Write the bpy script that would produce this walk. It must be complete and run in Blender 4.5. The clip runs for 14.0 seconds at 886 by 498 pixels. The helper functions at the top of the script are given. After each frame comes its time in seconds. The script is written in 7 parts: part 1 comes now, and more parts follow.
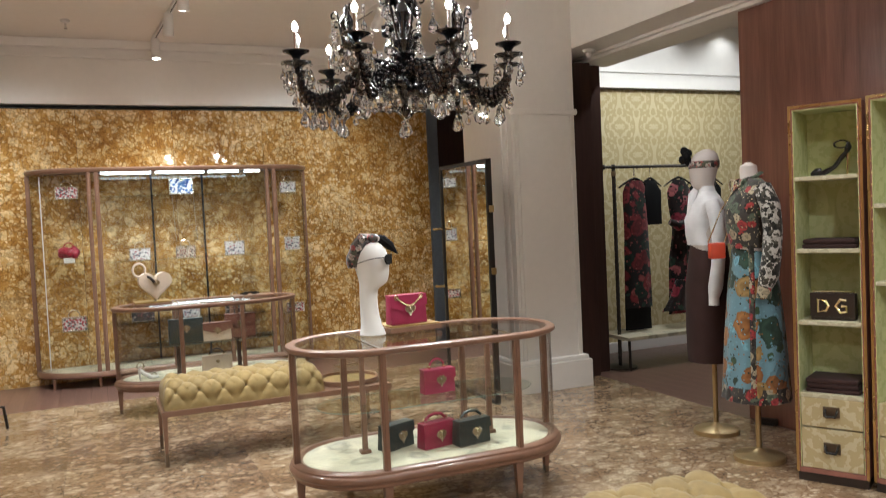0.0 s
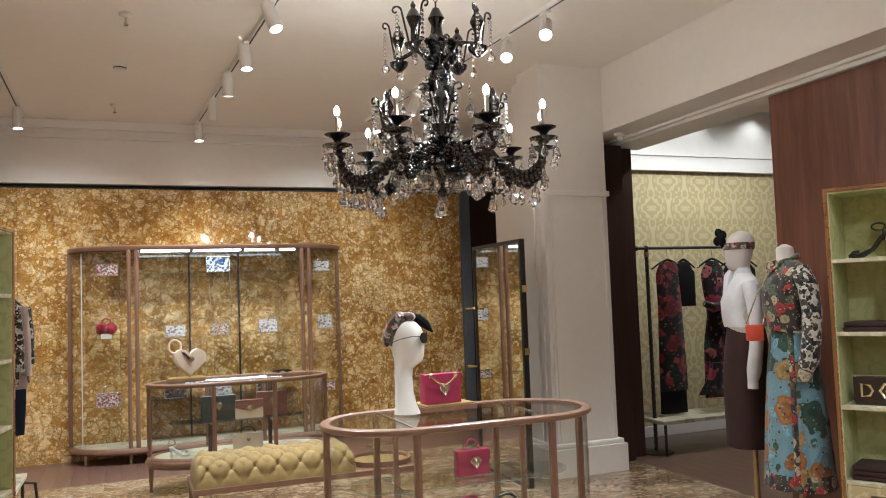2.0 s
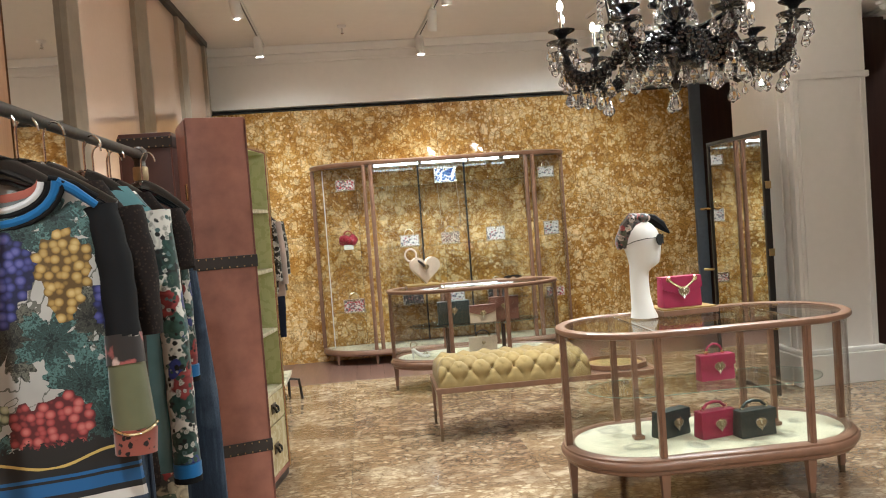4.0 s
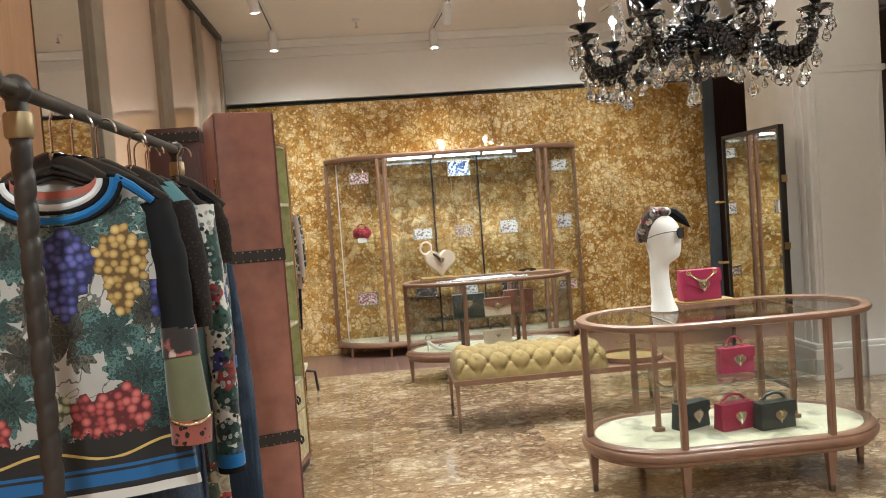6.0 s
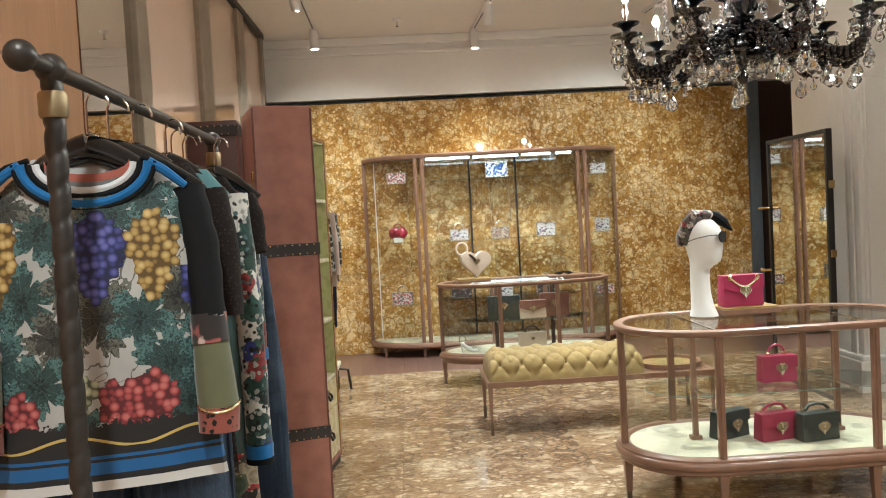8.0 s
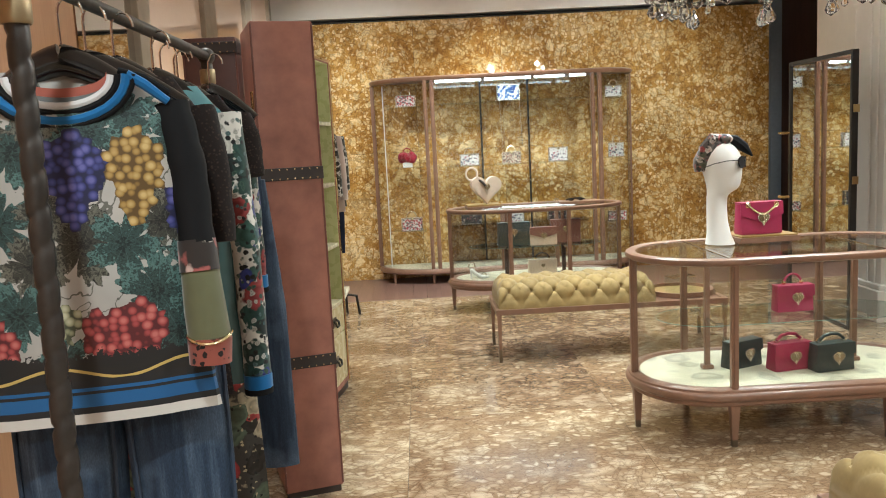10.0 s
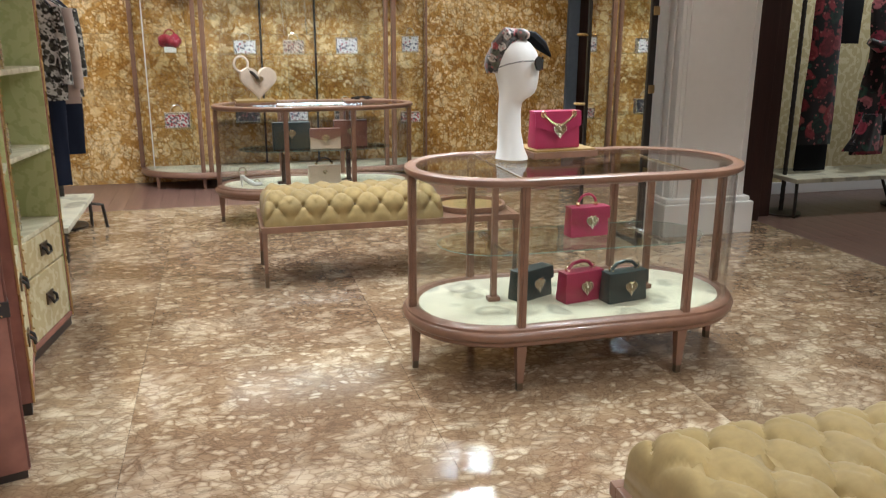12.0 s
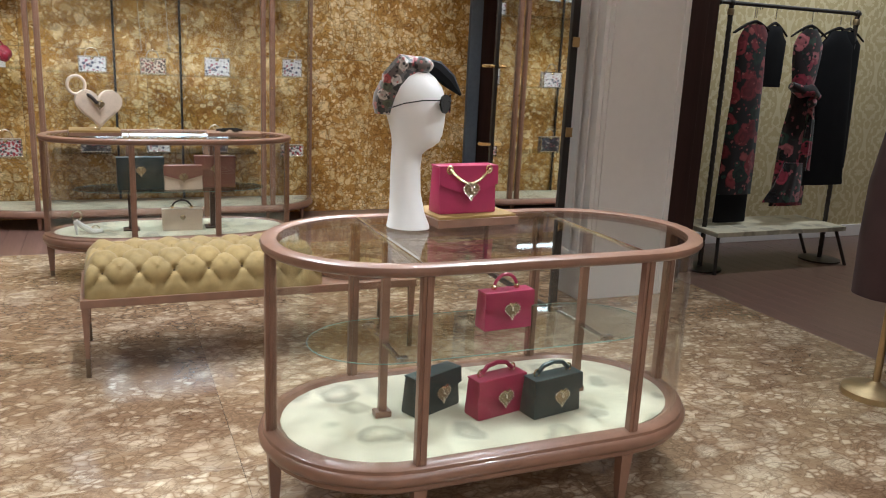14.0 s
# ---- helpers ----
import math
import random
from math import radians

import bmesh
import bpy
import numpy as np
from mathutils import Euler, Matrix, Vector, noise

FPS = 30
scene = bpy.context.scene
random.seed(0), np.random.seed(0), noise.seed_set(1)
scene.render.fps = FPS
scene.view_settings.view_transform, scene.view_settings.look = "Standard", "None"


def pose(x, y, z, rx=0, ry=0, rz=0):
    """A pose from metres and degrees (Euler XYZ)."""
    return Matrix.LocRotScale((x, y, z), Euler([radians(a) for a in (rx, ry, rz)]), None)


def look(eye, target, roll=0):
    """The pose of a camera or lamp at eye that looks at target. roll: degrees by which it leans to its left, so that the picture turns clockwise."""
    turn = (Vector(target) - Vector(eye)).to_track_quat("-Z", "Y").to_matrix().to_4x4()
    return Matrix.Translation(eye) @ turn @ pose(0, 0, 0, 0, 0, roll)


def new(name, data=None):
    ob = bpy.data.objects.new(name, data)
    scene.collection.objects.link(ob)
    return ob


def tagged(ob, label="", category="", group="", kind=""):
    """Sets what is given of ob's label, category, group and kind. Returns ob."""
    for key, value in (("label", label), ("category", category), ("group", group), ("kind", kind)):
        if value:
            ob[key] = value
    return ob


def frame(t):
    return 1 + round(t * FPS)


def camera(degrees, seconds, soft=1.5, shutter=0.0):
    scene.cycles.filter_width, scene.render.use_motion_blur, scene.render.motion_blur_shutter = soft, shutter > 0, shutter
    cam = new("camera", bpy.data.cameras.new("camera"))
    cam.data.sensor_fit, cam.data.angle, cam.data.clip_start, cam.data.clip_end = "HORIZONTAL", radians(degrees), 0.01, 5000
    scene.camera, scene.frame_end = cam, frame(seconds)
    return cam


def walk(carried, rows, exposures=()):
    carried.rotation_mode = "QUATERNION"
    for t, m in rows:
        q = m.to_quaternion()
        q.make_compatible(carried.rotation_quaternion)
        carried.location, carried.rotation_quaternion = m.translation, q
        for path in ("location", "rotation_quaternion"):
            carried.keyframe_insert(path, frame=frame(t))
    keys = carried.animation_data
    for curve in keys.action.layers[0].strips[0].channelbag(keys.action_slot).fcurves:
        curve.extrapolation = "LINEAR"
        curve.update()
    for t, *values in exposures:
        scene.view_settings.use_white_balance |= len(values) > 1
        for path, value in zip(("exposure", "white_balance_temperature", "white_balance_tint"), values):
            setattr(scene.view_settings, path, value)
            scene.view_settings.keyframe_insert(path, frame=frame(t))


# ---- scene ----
cam = camera(57.8, 14.0, soft=1.0, shutter=0.25)
PATH = [
    (0, (0.102, 0.384, 1.537), (0.889, 2.22, 1.455), -2.6),
    (0.5, (0.051, 0.339, 1.549), (0.833, 2.178, 1.635), -2.5),
    (1, (0.057, 0.352, 1.539), (0.821, 2.197, 1.66), -2.0),
    (1.5, (0.061, 0.355, 1.539), (0.8, 2.21, 1.65), -2.0),
    (2, (0.051, 0.367, 1.533), (0.78, 2.226, 1.653), -2.1),
    (2.5, (0.04, 0.396, 1.521), (0.743, 2.267, 1.594), -2.1),
    (3, (0.052, 0.431, 1.532), (0.49, 2.382, 1.52), -2.6),
    (3.5, (0.053, 0.432, 1.535), (0.268, 2.42, 1.486), -4.1),
    (3.7, (0.042, 0.447, 1.514), (0.238, 2.436, 1.444), -4.2),
    (6, (-0.073, 0.42, 1.526), (0.102, 2.41, 1.43), -4.2),
    (6.5, (-0.073, 0.432, 1.532), (0.1, 2.422, 1.437), -4.0),
    (7, (-0.074, 0.43, 1.53), (0.076, 2.423, 1.438), -3.8),
    (7.2, (-0.075, 0.444, 1.496), (0.068, 2.437, 1.418), -3.5),
    (9.3, (-0.052, 0.475, 1.505), (-0.044, 2.469, 1.341), -3.5),
    (9.5, (-0.054, 0.498, 1.497), (-0.026, 2.489, 1.305), -3.0),
    (10, (-0.049, 0.572, 1.488), (-0.001, 2.554, 1.224), -2.9),
    (10.5, (0.012, 0.7, 1.499), (0.073, 2.68, 1.222), -2.6),
    (11, (0.094, 0.866, 1.48), (0.271, 2.827, 1.127), -2.3),
    (11.4, (0.132, 1.045, 1.492), (0.436, 2.988, 1.132), -1.1),
    (11.5, (0.143, 1.076, 1.488), (0.496, 3.01, 1.122), -0.6),
    (12, (0.234, 1.266, 1.451), (0.746, 3.126, 0.924), 0.3),
    (12.2, (0.263, 1.355, 1.41), (0.787, 3.205, 0.859), 0.5),
    (12.5, (0.339, 1.481, 1.435), (0.86, 3.327, 0.869), 1.1),
    (13, (0.457, 1.664, 1.434), (1.006, 3.502, 0.868), 1.9),
    (13.5, (0.495, 1.901, 1.469), (1.166, 3.725, 0.996), 2.2),
    (14, (0.54, 2.135, 1.456), (1.307, 3.924, 0.994), 2.7),
]
walk(cam, [(t, look(eye, target, roll)) for t, eye, target, roll in PATH],
     [(0.0, 0.06, 6000, 6), (2.5, 0.08, 5950, 6), (3.2, 0.28, 6000, 4), (6.0, 0.33, 6000, 1), (10.0, 0.36, 5950, 0), (11.2, 0.26, 6000, 2), (12.0, 0.12, 5700, 4), (12.5, 0.04, 5450, 4), (14.0, 0.02, 5650, 7)])



# ---------------------------------------------------------------- light
world = bpy.data.worlds.new("world")
world.use_nodes = True
world.node_tree.nodes["Background"].inputs["Color"].default_value = (1.0, 0.95, 0.9, 1)
world.node_tree.nodes["Background"].inputs["Strength"].default_value = 0.01
scene.world = world
CEIL = 3.5
LAMP = 170.0


def spot(x, y, z, tx, ty, tz, power, angle=75, colour=(1.0, 0.87, 0.72), size=0.05):
    la = bpy.data.lights.new("spot_light", "SPOT")
    la.energy, la.spot_size, la.spot_blend, la.color, la.shadow_soft_size = power, radians(angle), 0.7, colour, size
    ob = new("spot_light", la)
    ob.matrix_basis = look((x, y, z), (tx, ty, tz))
    return ob


def area(x, y, z, tx, ty, tz, power, sx, sy, colour=(1.0, 0.88, 0.74)):
    la = bpy.data.lights.new("area_light", "AREA")
    la.shape, la.size, la.size_y, la.energy, la.color = "RECTANGLE", sx, sy, power, colour
    ob = new("area_light", la)
    ob.matrix_basis = look((x, y, z), (tx, ty, tz))
    return ob



WARM = (1.0, 0.98, 0.945)
# heads on the ceiling tracks: place and aim
# heads at y 4.2 and 2.6 are unseen, added to light the right-hand trunk
SPOTS = [(-0.91, 8.75, -0.75, 8.6, 0.0), (-0.89, 7.2, -0.6, 9.2, 0.9), (-0.87, 5.4, -0.4, 5.2, 0.9), (-0.85, 3.9, 0.6, 3.4, 0.001),
         (0.75, 9.05, 0.8, 8.7, 0.0), (0.79, 8.0, 0.7, 8.9, 0.3), (0.83, 7.1, 0.9, 7.6, 0.9), (0.87, 6.3, 1.1, 6.0, 0.4), (0.92, 5.4, 1.6, 4.6, 0.9), (0.98, 4.75, 1.6, 4.0, 0.0),
         (2.50, 8.35, 1.5, 6.9, 0.8), (2.56, 7.4, 2.0, 9.3, 1.0), (2.69, 5.65, 1.5, 3.7, 0.9), (2.73, 5.12, 1.3, 2.9, 0.9), (2.80, 4.2, 3.6, 3.85, 0.0), (2.85, 3.4, -0.5, 3.9, 0.9), (2.90, 2.6, 3.75, 3.45, 0.0)]
for x, y, tx, ty, tz in SPOTS:
    spot(x, y, CEIL - 0.25, tx, ty, tz, LAMP * (0.35 if abs(tz) < 0.01 else 1.0), 95, WARM, 0.085)
# unseen lamps added over the shop behind the walk, and in the dressing room
for x, y in ((-0.4, 0.4), (2.2, 0.6), (-0.2, -1.8), (2.4, -1.8)):
    spot(x, y, CEIL - 0.02, x + 0.2, y + 0.4, 0, LAMP * 1.3, 140, WARM, 0.08)
# two unseen lamps added over the dress rack, then downlights washing the wall band
for x, y, ty, k in ((5.2, 6.3, 7.2, 0.56), (6.4, 6.3, 7.2, 0.45), (5.0, 7.24, 7.3, 0.035), (5.75, 7.24, 7.3, 0.035), (6.6, 7.24, 7.3, 0.035)):
    spot(x, y, CEIL - 0.02, x, ty, 0.9, LAMP * k, 130, WARM, 0.04)
# every second candle bulb of the chandelier
for k in range(4):
    bulbs = bpy.data.lights.new("candle_light", "POINT")
    bulbs.energy, bulbs.color, bulbs.shadow_soft_size = LAMP * 0.06, (1.0, 0.93, 0.84), 0.03
    q = radians((-133, -41, 69, 150)[k])
    new("candle_light", bulbs).location = (1.72 + 0.60 * math.cos(q), 4.60 + 0.60 * math.sin(q), 2.665)
# ---------------------------------------------------------------- small helpers
def box(bm, x0, x1, y0, y1, z0, z1, bevel=0.0):
    r = bmesh.ops.create_cube(bm, size=1.0, matrix=Matrix.Translation(((x0 + x1) / 2, (y0 + y1) / 2, (z0 + z1) / 2)) @ Matrix.Diagonal((abs(x1 - x0), abs(y1 - y0), abs(z1 - z0), 1)))
    if bevel:
        edges = {e for v in r["verts"] for e in v.link_edges}
        bmesh.ops.bevel(bm, geom=list(edges), offset=bevel, segments=2, affect="EDGES", profile=0.6)
    return bm


def lathe(bm, profile, segs=20, m=None, cap=True):
    """Turn (radius, height) pairs round z."""
    rings = []
    for r, z in profile:
        rings.append([bm.verts.new((r * math.cos(2 * math.pi * i / segs), r * math.sin(2 * math.pi * i / segs), z)) for i in range(segs)])
    for a, b in zip(rings, rings[1:]):
        for i in range(segs):
            bm.faces.new((a[i], a[(i + 1) % segs], b[(i + 1) % segs], b[i]))
    if cap:
        bm.faces.new(rings[0][::-1])
        bm.faces.new(rings[-1])
    if m is not None:
        bmesh.ops.transform(bm, matrix=m, verts=[v for ring in rings for v in ring])
    return bm


def tube(bm, pts, radius, segs=8, closed=False):
    """Sweep a circle along points; radius: a number or one per point."""
    pts = [Vector(p) for p in pts]
    n = len(pts)
    rings, up = [], None
    for i, p in enumerate(pts):
        a = pts[(i - 1) % n] if closed or i else p
        b = pts[(i + 1) % n] if closed or i < n - 1 else p
        d = (b - a).normalized()
        if up is None:
            up = Vector((0, 0, 1)) if abs(d.z) < 0.9 else Vector((1, 0, 0))
        side = d.cross(up).normalized()
        up = side.cross(d).normalized()
        r = radius[i] if hasattr(radius, "__len__") else radius
        rings.append([bm.verts.new(p + r * (math.cos(2 * math.pi * k / segs) * side + math.sin(2 * math.pi * k / segs) * up)) for k in range(segs)])
    for i in range(n if closed else n - 1):
        a, b = rings[i], rings[(i + 1) % n]
        for k in range(segs):
            bm.faces.new((a[k], a[(k + 1) % segs], b[(k + 1) % segs], b[k]))
    if not closed:
        bm.faces.new(rings[0])
        bm.faces.new(rings[-1][::-1])
    return bm


def profile_sweep(bm, path, prof, closed=True):
    """Sweep (out, up) profile pairs along a level path of (x, y, nx, ny)."""
    rings = [[bm.verts.new((x + nx * o, y + ny * o, z)) for o, z in prof] for x, y, nx, ny in path]
    n, k = len(rings), len(prof)
    for i in range(n if closed else n - 1):
        a, b = rings[i], rings[(i + 1) % n]
        for j in range(k):
            bm.faces.new((a[j], a[(j + 1) % k], b[(j + 1) % k], b[j]))
    if not closed:
        bm.faces.new(rings[0])
        bm.faces.new(rings[-1][::-1])
    return bm


def flat_poly(bm, pts, z0, z1):
    """A prism of a level outline."""
    lo = [bm.verts.new((p[0], p[1], z0)) for p in pts]
    hi = [bm.verts.new((p[0], p[1], z1)) for p in pts]
    n = len(pts)
    bm.faces.new(lo[::-1])
    bm.faces.new(hi)
    for i in range(n):
        bm.faces.new((lo[i], lo[(i + 1) % n], hi[(i + 1) % n], hi[i]))
    return bm


def side_poly(bm, pts, y0, y1):
    """A prism of an upright outline of (x, z), from y0 to y1."""
    a = [bm.verts.new((p[0], y0, p[1])) for p in pts]
    b = [bm.verts.new((p[0], y1, p[1])) for p in pts]
    n = len(pts)
    bm.faces.new(a)
    bm.faces.new(b[::-1])
    for i in range(n):
        bm.faces.new((a[(i + 1) % n], a[i], b[i], b[(i + 1) % n]))
    return bm


def mesh_of(name, bm, material, smooth=False, angle=40):
    bmesh.ops.recalc_face_normals(bm, faces=bm.faces)
    me = bpy.data.meshes.new(name)
    bm.to_mesh(me)
    bm.free()
    me.materials.append(material)
    if smooth:
        me.polygons.foreach_set("use_smooth", [True] * len(me.polygons))
        me.set_sharp_from_angle(angle=radians(angle))
    return me


def part(name, bm, material, parent=None, label="", smooth=False, at=None):
    ob = new(name, mesh_of(name, bm, material, smooth))
    if at is not None:
        ob.matrix_basis = at
    if parent is not None:
        ob.parent = parent
    if label:
        tagged(ob, label)
    return ob


def thing(name, m, label, category, group=""):
    ob = new(name)
    ob.empty_display_size = 0.1
    ob.matrix_basis = m
    return tagged(ob, label, category, group)


def structure(name, bm, material, label, smooth=False):
    return tagged(part(name, bm, material, None, label, smooth), label, name.split("_")[0], "", "structure")


B = bmesh.new


# ---------------------------------------------------------------- materials
def material(name):
    mat = bpy.data.materials.new(name)
    mat.use_nodes = True
    nt = mat.node_tree
    return mat, nt, nt.nodes["Principled BSDF"]


def node(nt, kind, **values):
    n = nt.nodes.new(kind)
    for k, v in values.items():
        n.inputs[k.replace("_", " ")].default_value = v
    return n


def coords(nt, scale=(1, 1, 1), rot=(0, 0, 0), space="Object"):
    tc, mp = nt.nodes.new("ShaderNodeTexCoord"), nt.nodes.new("ShaderNodeMapping")
    mp.inputs["Scale"].default_value, mp.inputs["Rotation"].default_value = scale, rot
    nt.links.new(tc.outputs[space], mp.inputs["Vector"])
    return mp.outputs["Vector"]


def world_coords(nt, scale=(1, 1, 1)):
    g, mp = nt.nodes.new("ShaderNodeNewGeometry"), nt.nodes.new("ShaderNodeMapping")
    mp.inputs["Scale"].default_value = scale
    nt.links.new(g.outputs["Position"], mp.inputs["Vector"])
    return mp.outputs["Vector"]


def ramp(nt, fac, stops, kind="LINEAR"):
    r = nt.nodes.new("ShaderNodeValToRGB")
    r.color_ramp.interpolation = kind
    els = r.color_ramp.elements
    while len(els) < len(stops):
        els.new(0.5)
    for e, (p, c) in zip(els, stops):
        e.position, e.color = p, (*c, 1) if len(c) == 3 else c
    nt.links.new(fac, r.inputs["Fac"])
    return r.outputs["Color"]


def mix(nt, fac, a, b, kind="MIX"):
    m = nt.nodes.new("ShaderNodeMix")
    m.data_type, m.blend_type = "RGBA", kind
    for sock, v in ((m.inputs[0], fac), (m.inputs[6], a), (m.inputs[7], b)):
        if isinstance(v, (int, float)):
            sock.default_value = v
        elif isinstance(v, tuple):
            sock.default_value = (*v, 1)
        else:
            nt.links.new(v, sock)
    return m.outputs[2]


def noise_fac(nt, vec, scale, detail=4.0, rough=0.55, distort=0.0):
    n = node(nt, "ShaderNodeTexNoise", Scale=scale, Detail=detail, Roughness=rough, Distortion=distort)
    nt.links.new(vec, n.inputs["Vector"])
    return n.outputs["Fac"]


def bump(nt, bsdf, height, strength, distance=0.01):
    b = node(nt, "ShaderNodeBump", Strength=strength, Distance=distance)
    nt.links.new(height, b.inputs["Height"])
    nt.links.new(b.outputs["Normal"], bsdf.inputs["Normal"])


def simple(name, colour, rough=0.5, metal=0.0, vary=0.12, grain=30.0, relief=0.0, coat=0.0, sheen=0.0):
    """A plain material with slight mottling at two scales."""
    mat, nt, b = material(name)
    v = coords(nt)
    f1, f2 = noise_fac(nt, v, grain), noise_fac(nt, v, grain / 9)
    dark = tuple(c * (1 - vary) for c in colour)
    light = tuple(min(1, c * (1 + vary)) for c in colour)
    c = mix(nt, 0.5, ramp(nt, f1, [(0.3, dark), (0.7, light)]), ramp(nt, f2, [(0.3, dark), (0.7, light)]))
    nt.links.new(c, b.inputs["Base Color"])
    b.inputs["Metallic"].default_value = metal
    r = node(nt, "ShaderNodeMapRange", To_Min=max(0.02, rough * 0.8), To_Max=min(1, rough * 1.2))
    nt.links.new(f2, r.inputs["Value"])
    nt.links.new(r.outputs[0], b.inputs["Roughness"])
    b.inputs["Coat Weight"].default_value = coat
    b.inputs["Sheen Weight"].default_value = sheen
    if relief:
        bump(nt, b, f1, relief)
    return mat


def wood(name, dark, light, along="Z", scale=1.0, rough=0.35, coat=0.0):
    mat, nt, b = material(name)
    s = {"X": (0.6, 9, 9), "Y": (9, 0.6, 9), "Z": (9, 9, 0.6)}[along]
    v = coords(nt, tuple(scale * a for a in s))
    f = noise_fac(nt, v, 1.6, 6, 0.6, 0.6)
    fine = noise_fac(nt, v, 9, 3, 0.6)
    c = mix(nt, 0.3, ramp(nt, f, [(0.3, dark), (0.52, tuple((a + d) / 2 for a, d in zip(dark, light))), (0.72, light)]), ramp(nt, fine, [(0.3, dark), (0.7, light)]))
    nt.links.new(c, b.inputs["Base Color"])
    b.inputs["Roughness"].default_value = rough
    b.inputs["Coat Weight"].default_value = coat
    b.inputs["Coat Roughness"].default_value = 0.08
    bump(nt, b, fine, 0.05, 0.004)
    return mat


def breccia(name, scale, deep, mid, pale, vein, rough, amount=0.5, veined=0.75, squash=(1, 1, 1), soft=0.16, blend=0.25, broad=((0.75, 0.64, 0.48), (1.12, 1.08, 1.04)), shift=0.0, clump=0.9):
    """Polished stone of pale fragments in a darker, cloudy ground."""
    mat, nt, b = material(name)
    v = world_coords(nt, squash)
    rnd = nt.nodes.new("ShaderNodeObjectInfo")
    jump = nt.nodes.new("ShaderNodeVectorMath")
    jump.operation = "MULTIPLY_ADD"
    nt.links.new(rnd.outputs["Random"], jump.inputs[0])
    jump.inputs[1].default_value = (shift, shift * 0.7, shift * 0.4)
    nt.links.new(v, jump.inputs[2])
    v = jump.outputs[0]
    warp = node(nt, "ShaderNodeTexNoise", Scale=scale * 0.5, Detail=3)
    nt.links.new(v, warp.inputs["Vector"])
    add = nt.nodes.new("ShaderNodeVectorMath")
    add.operation = "MULTIPLY_ADD"
    nt.links.new(warp.outputs["Color"], add.inputs[0])
    add.inputs[1].default_value = (0.8 / scale,) * 3
    nt.links.new(v, add.inputs[2])
    cells = []
    for k in (1.0, 2.6):
        vo = nt.nodes.new("ShaderNodeTexVoronoi")
        vo.feature = "DISTANCE_TO_EDGE"
        vo.inputs["Scale"].default_value = scale * k
        nt.links.new(add.outputs[0], vo.inputs["Vector"])
        id_ = nt.nodes.new("ShaderNodeTexVoronoi")
        id_.inputs["Scale"].default_value = scale * k
        nt.links.new(add.outputs[0], id_.inputs["Vector"])
        cells.append((vo.outputs["Distance"], id_.outputs["Color"]))
    cloud = noise_fac(nt, v, scale * 0.22, 5, 0.6, 0.4)
    fine = noise_fac(nt, v, scale * 4, 5, 0.65)
    ground = mix(nt, 0.45, ramp(nt, cloud, [(0.3, deep), (0.55, mid), (0.8, pale)]), ramp(nt, fine, [(0.3, deep), (0.6, mid), (0.8, pale)]))
    c = ground
    for (dist, ident), lo in zip(cells, (1 - amount * 0.75, 1 - amount)):
        sep = nt.nodes.new("ShaderNodeSeparateColor")
        nt.links.new(ident, sep.inputs[0])
        base = nt.nodes.new("ShaderNodeMath")
        base.operation = "MULTIPLY_ADD"
        nt.links.new(cloud, base.inputs[0])
        base.inputs[1].default_value = clump
        base.inputs[2].default_value = 0.45 - clump / 2
        tot = nt.nodes.new("ShaderNodeMath")
        nt.links.new(base.outputs[0], tot.inputs[0])
        nt.links.new(sep.outputs[0], tot.inputs[1])
        pick = ramp(nt, tot.outputs[0], [(min(0.98, lo + 0.33), (0, 0, 0)), (min(0.99, lo + 0.5), (1, 1, 1))])
        edge = ramp(nt, dist, [(0.03, (0, 0, 0)), (soft, (1, 1, 1))])
        f = mix(nt, 1.0, pick, edge, "MULTIPLY")
        shade = ramp(nt, sep.outputs[1], [(0.0, mid), (0.6, pale), (1.0, tuple(min(1, p * 1.12) for p in pale))])
        c = mix(nt, f, c, mix(nt, blend, shade, ground))
    c = mix(nt, 0.7, c, ramp(nt, cells[1][0], [(0.0, (0.62, 0.56, 0.5)), (0.07, (1, 1, 1))]), "MULTIPLY")
    dark = ramp(nt, noise_fac(nt, v, scale * 0.5, 8, 0.72, 1.4), [(0.46, (0, 0, 0)), (0.495, (1, 1, 1)), (0.53, (0, 0, 0))])
    c = mix(nt, mix(nt, 1.0, dark, (veined,) * 3, "MULTIPLY"), c, vein)
    c = mix(nt, 1.0, c, ramp(nt, noise_fac(nt, v, 1.1, 4, 0.6, 0.6), [(0.36, broad[0]), (0.62, broad[1])]), "MULTIPLY")
    tone = node(nt, "ShaderNodeMapRange", To_Min=0.9, To_Max=1.08)
    nt.links.new(rnd.outputs["Random"], tone.inputs["Value"])
    c = mix(nt, 1.0, c, tone.outputs[0], "MULTIPLY")
    nt.links.new(c, b.inputs["Base Color"])
    rr = node(nt, "ShaderNodeMapRange", To_Min=rough * 0.7, To_Max=rough * 1.5)
    nt.links.new(fine, rr.inputs["Value"])
    nt.links.new(rr.outputs[0], b.inputs["Roughness"])
    b.inputs["IOR"].default_value = 1.55
    return mat


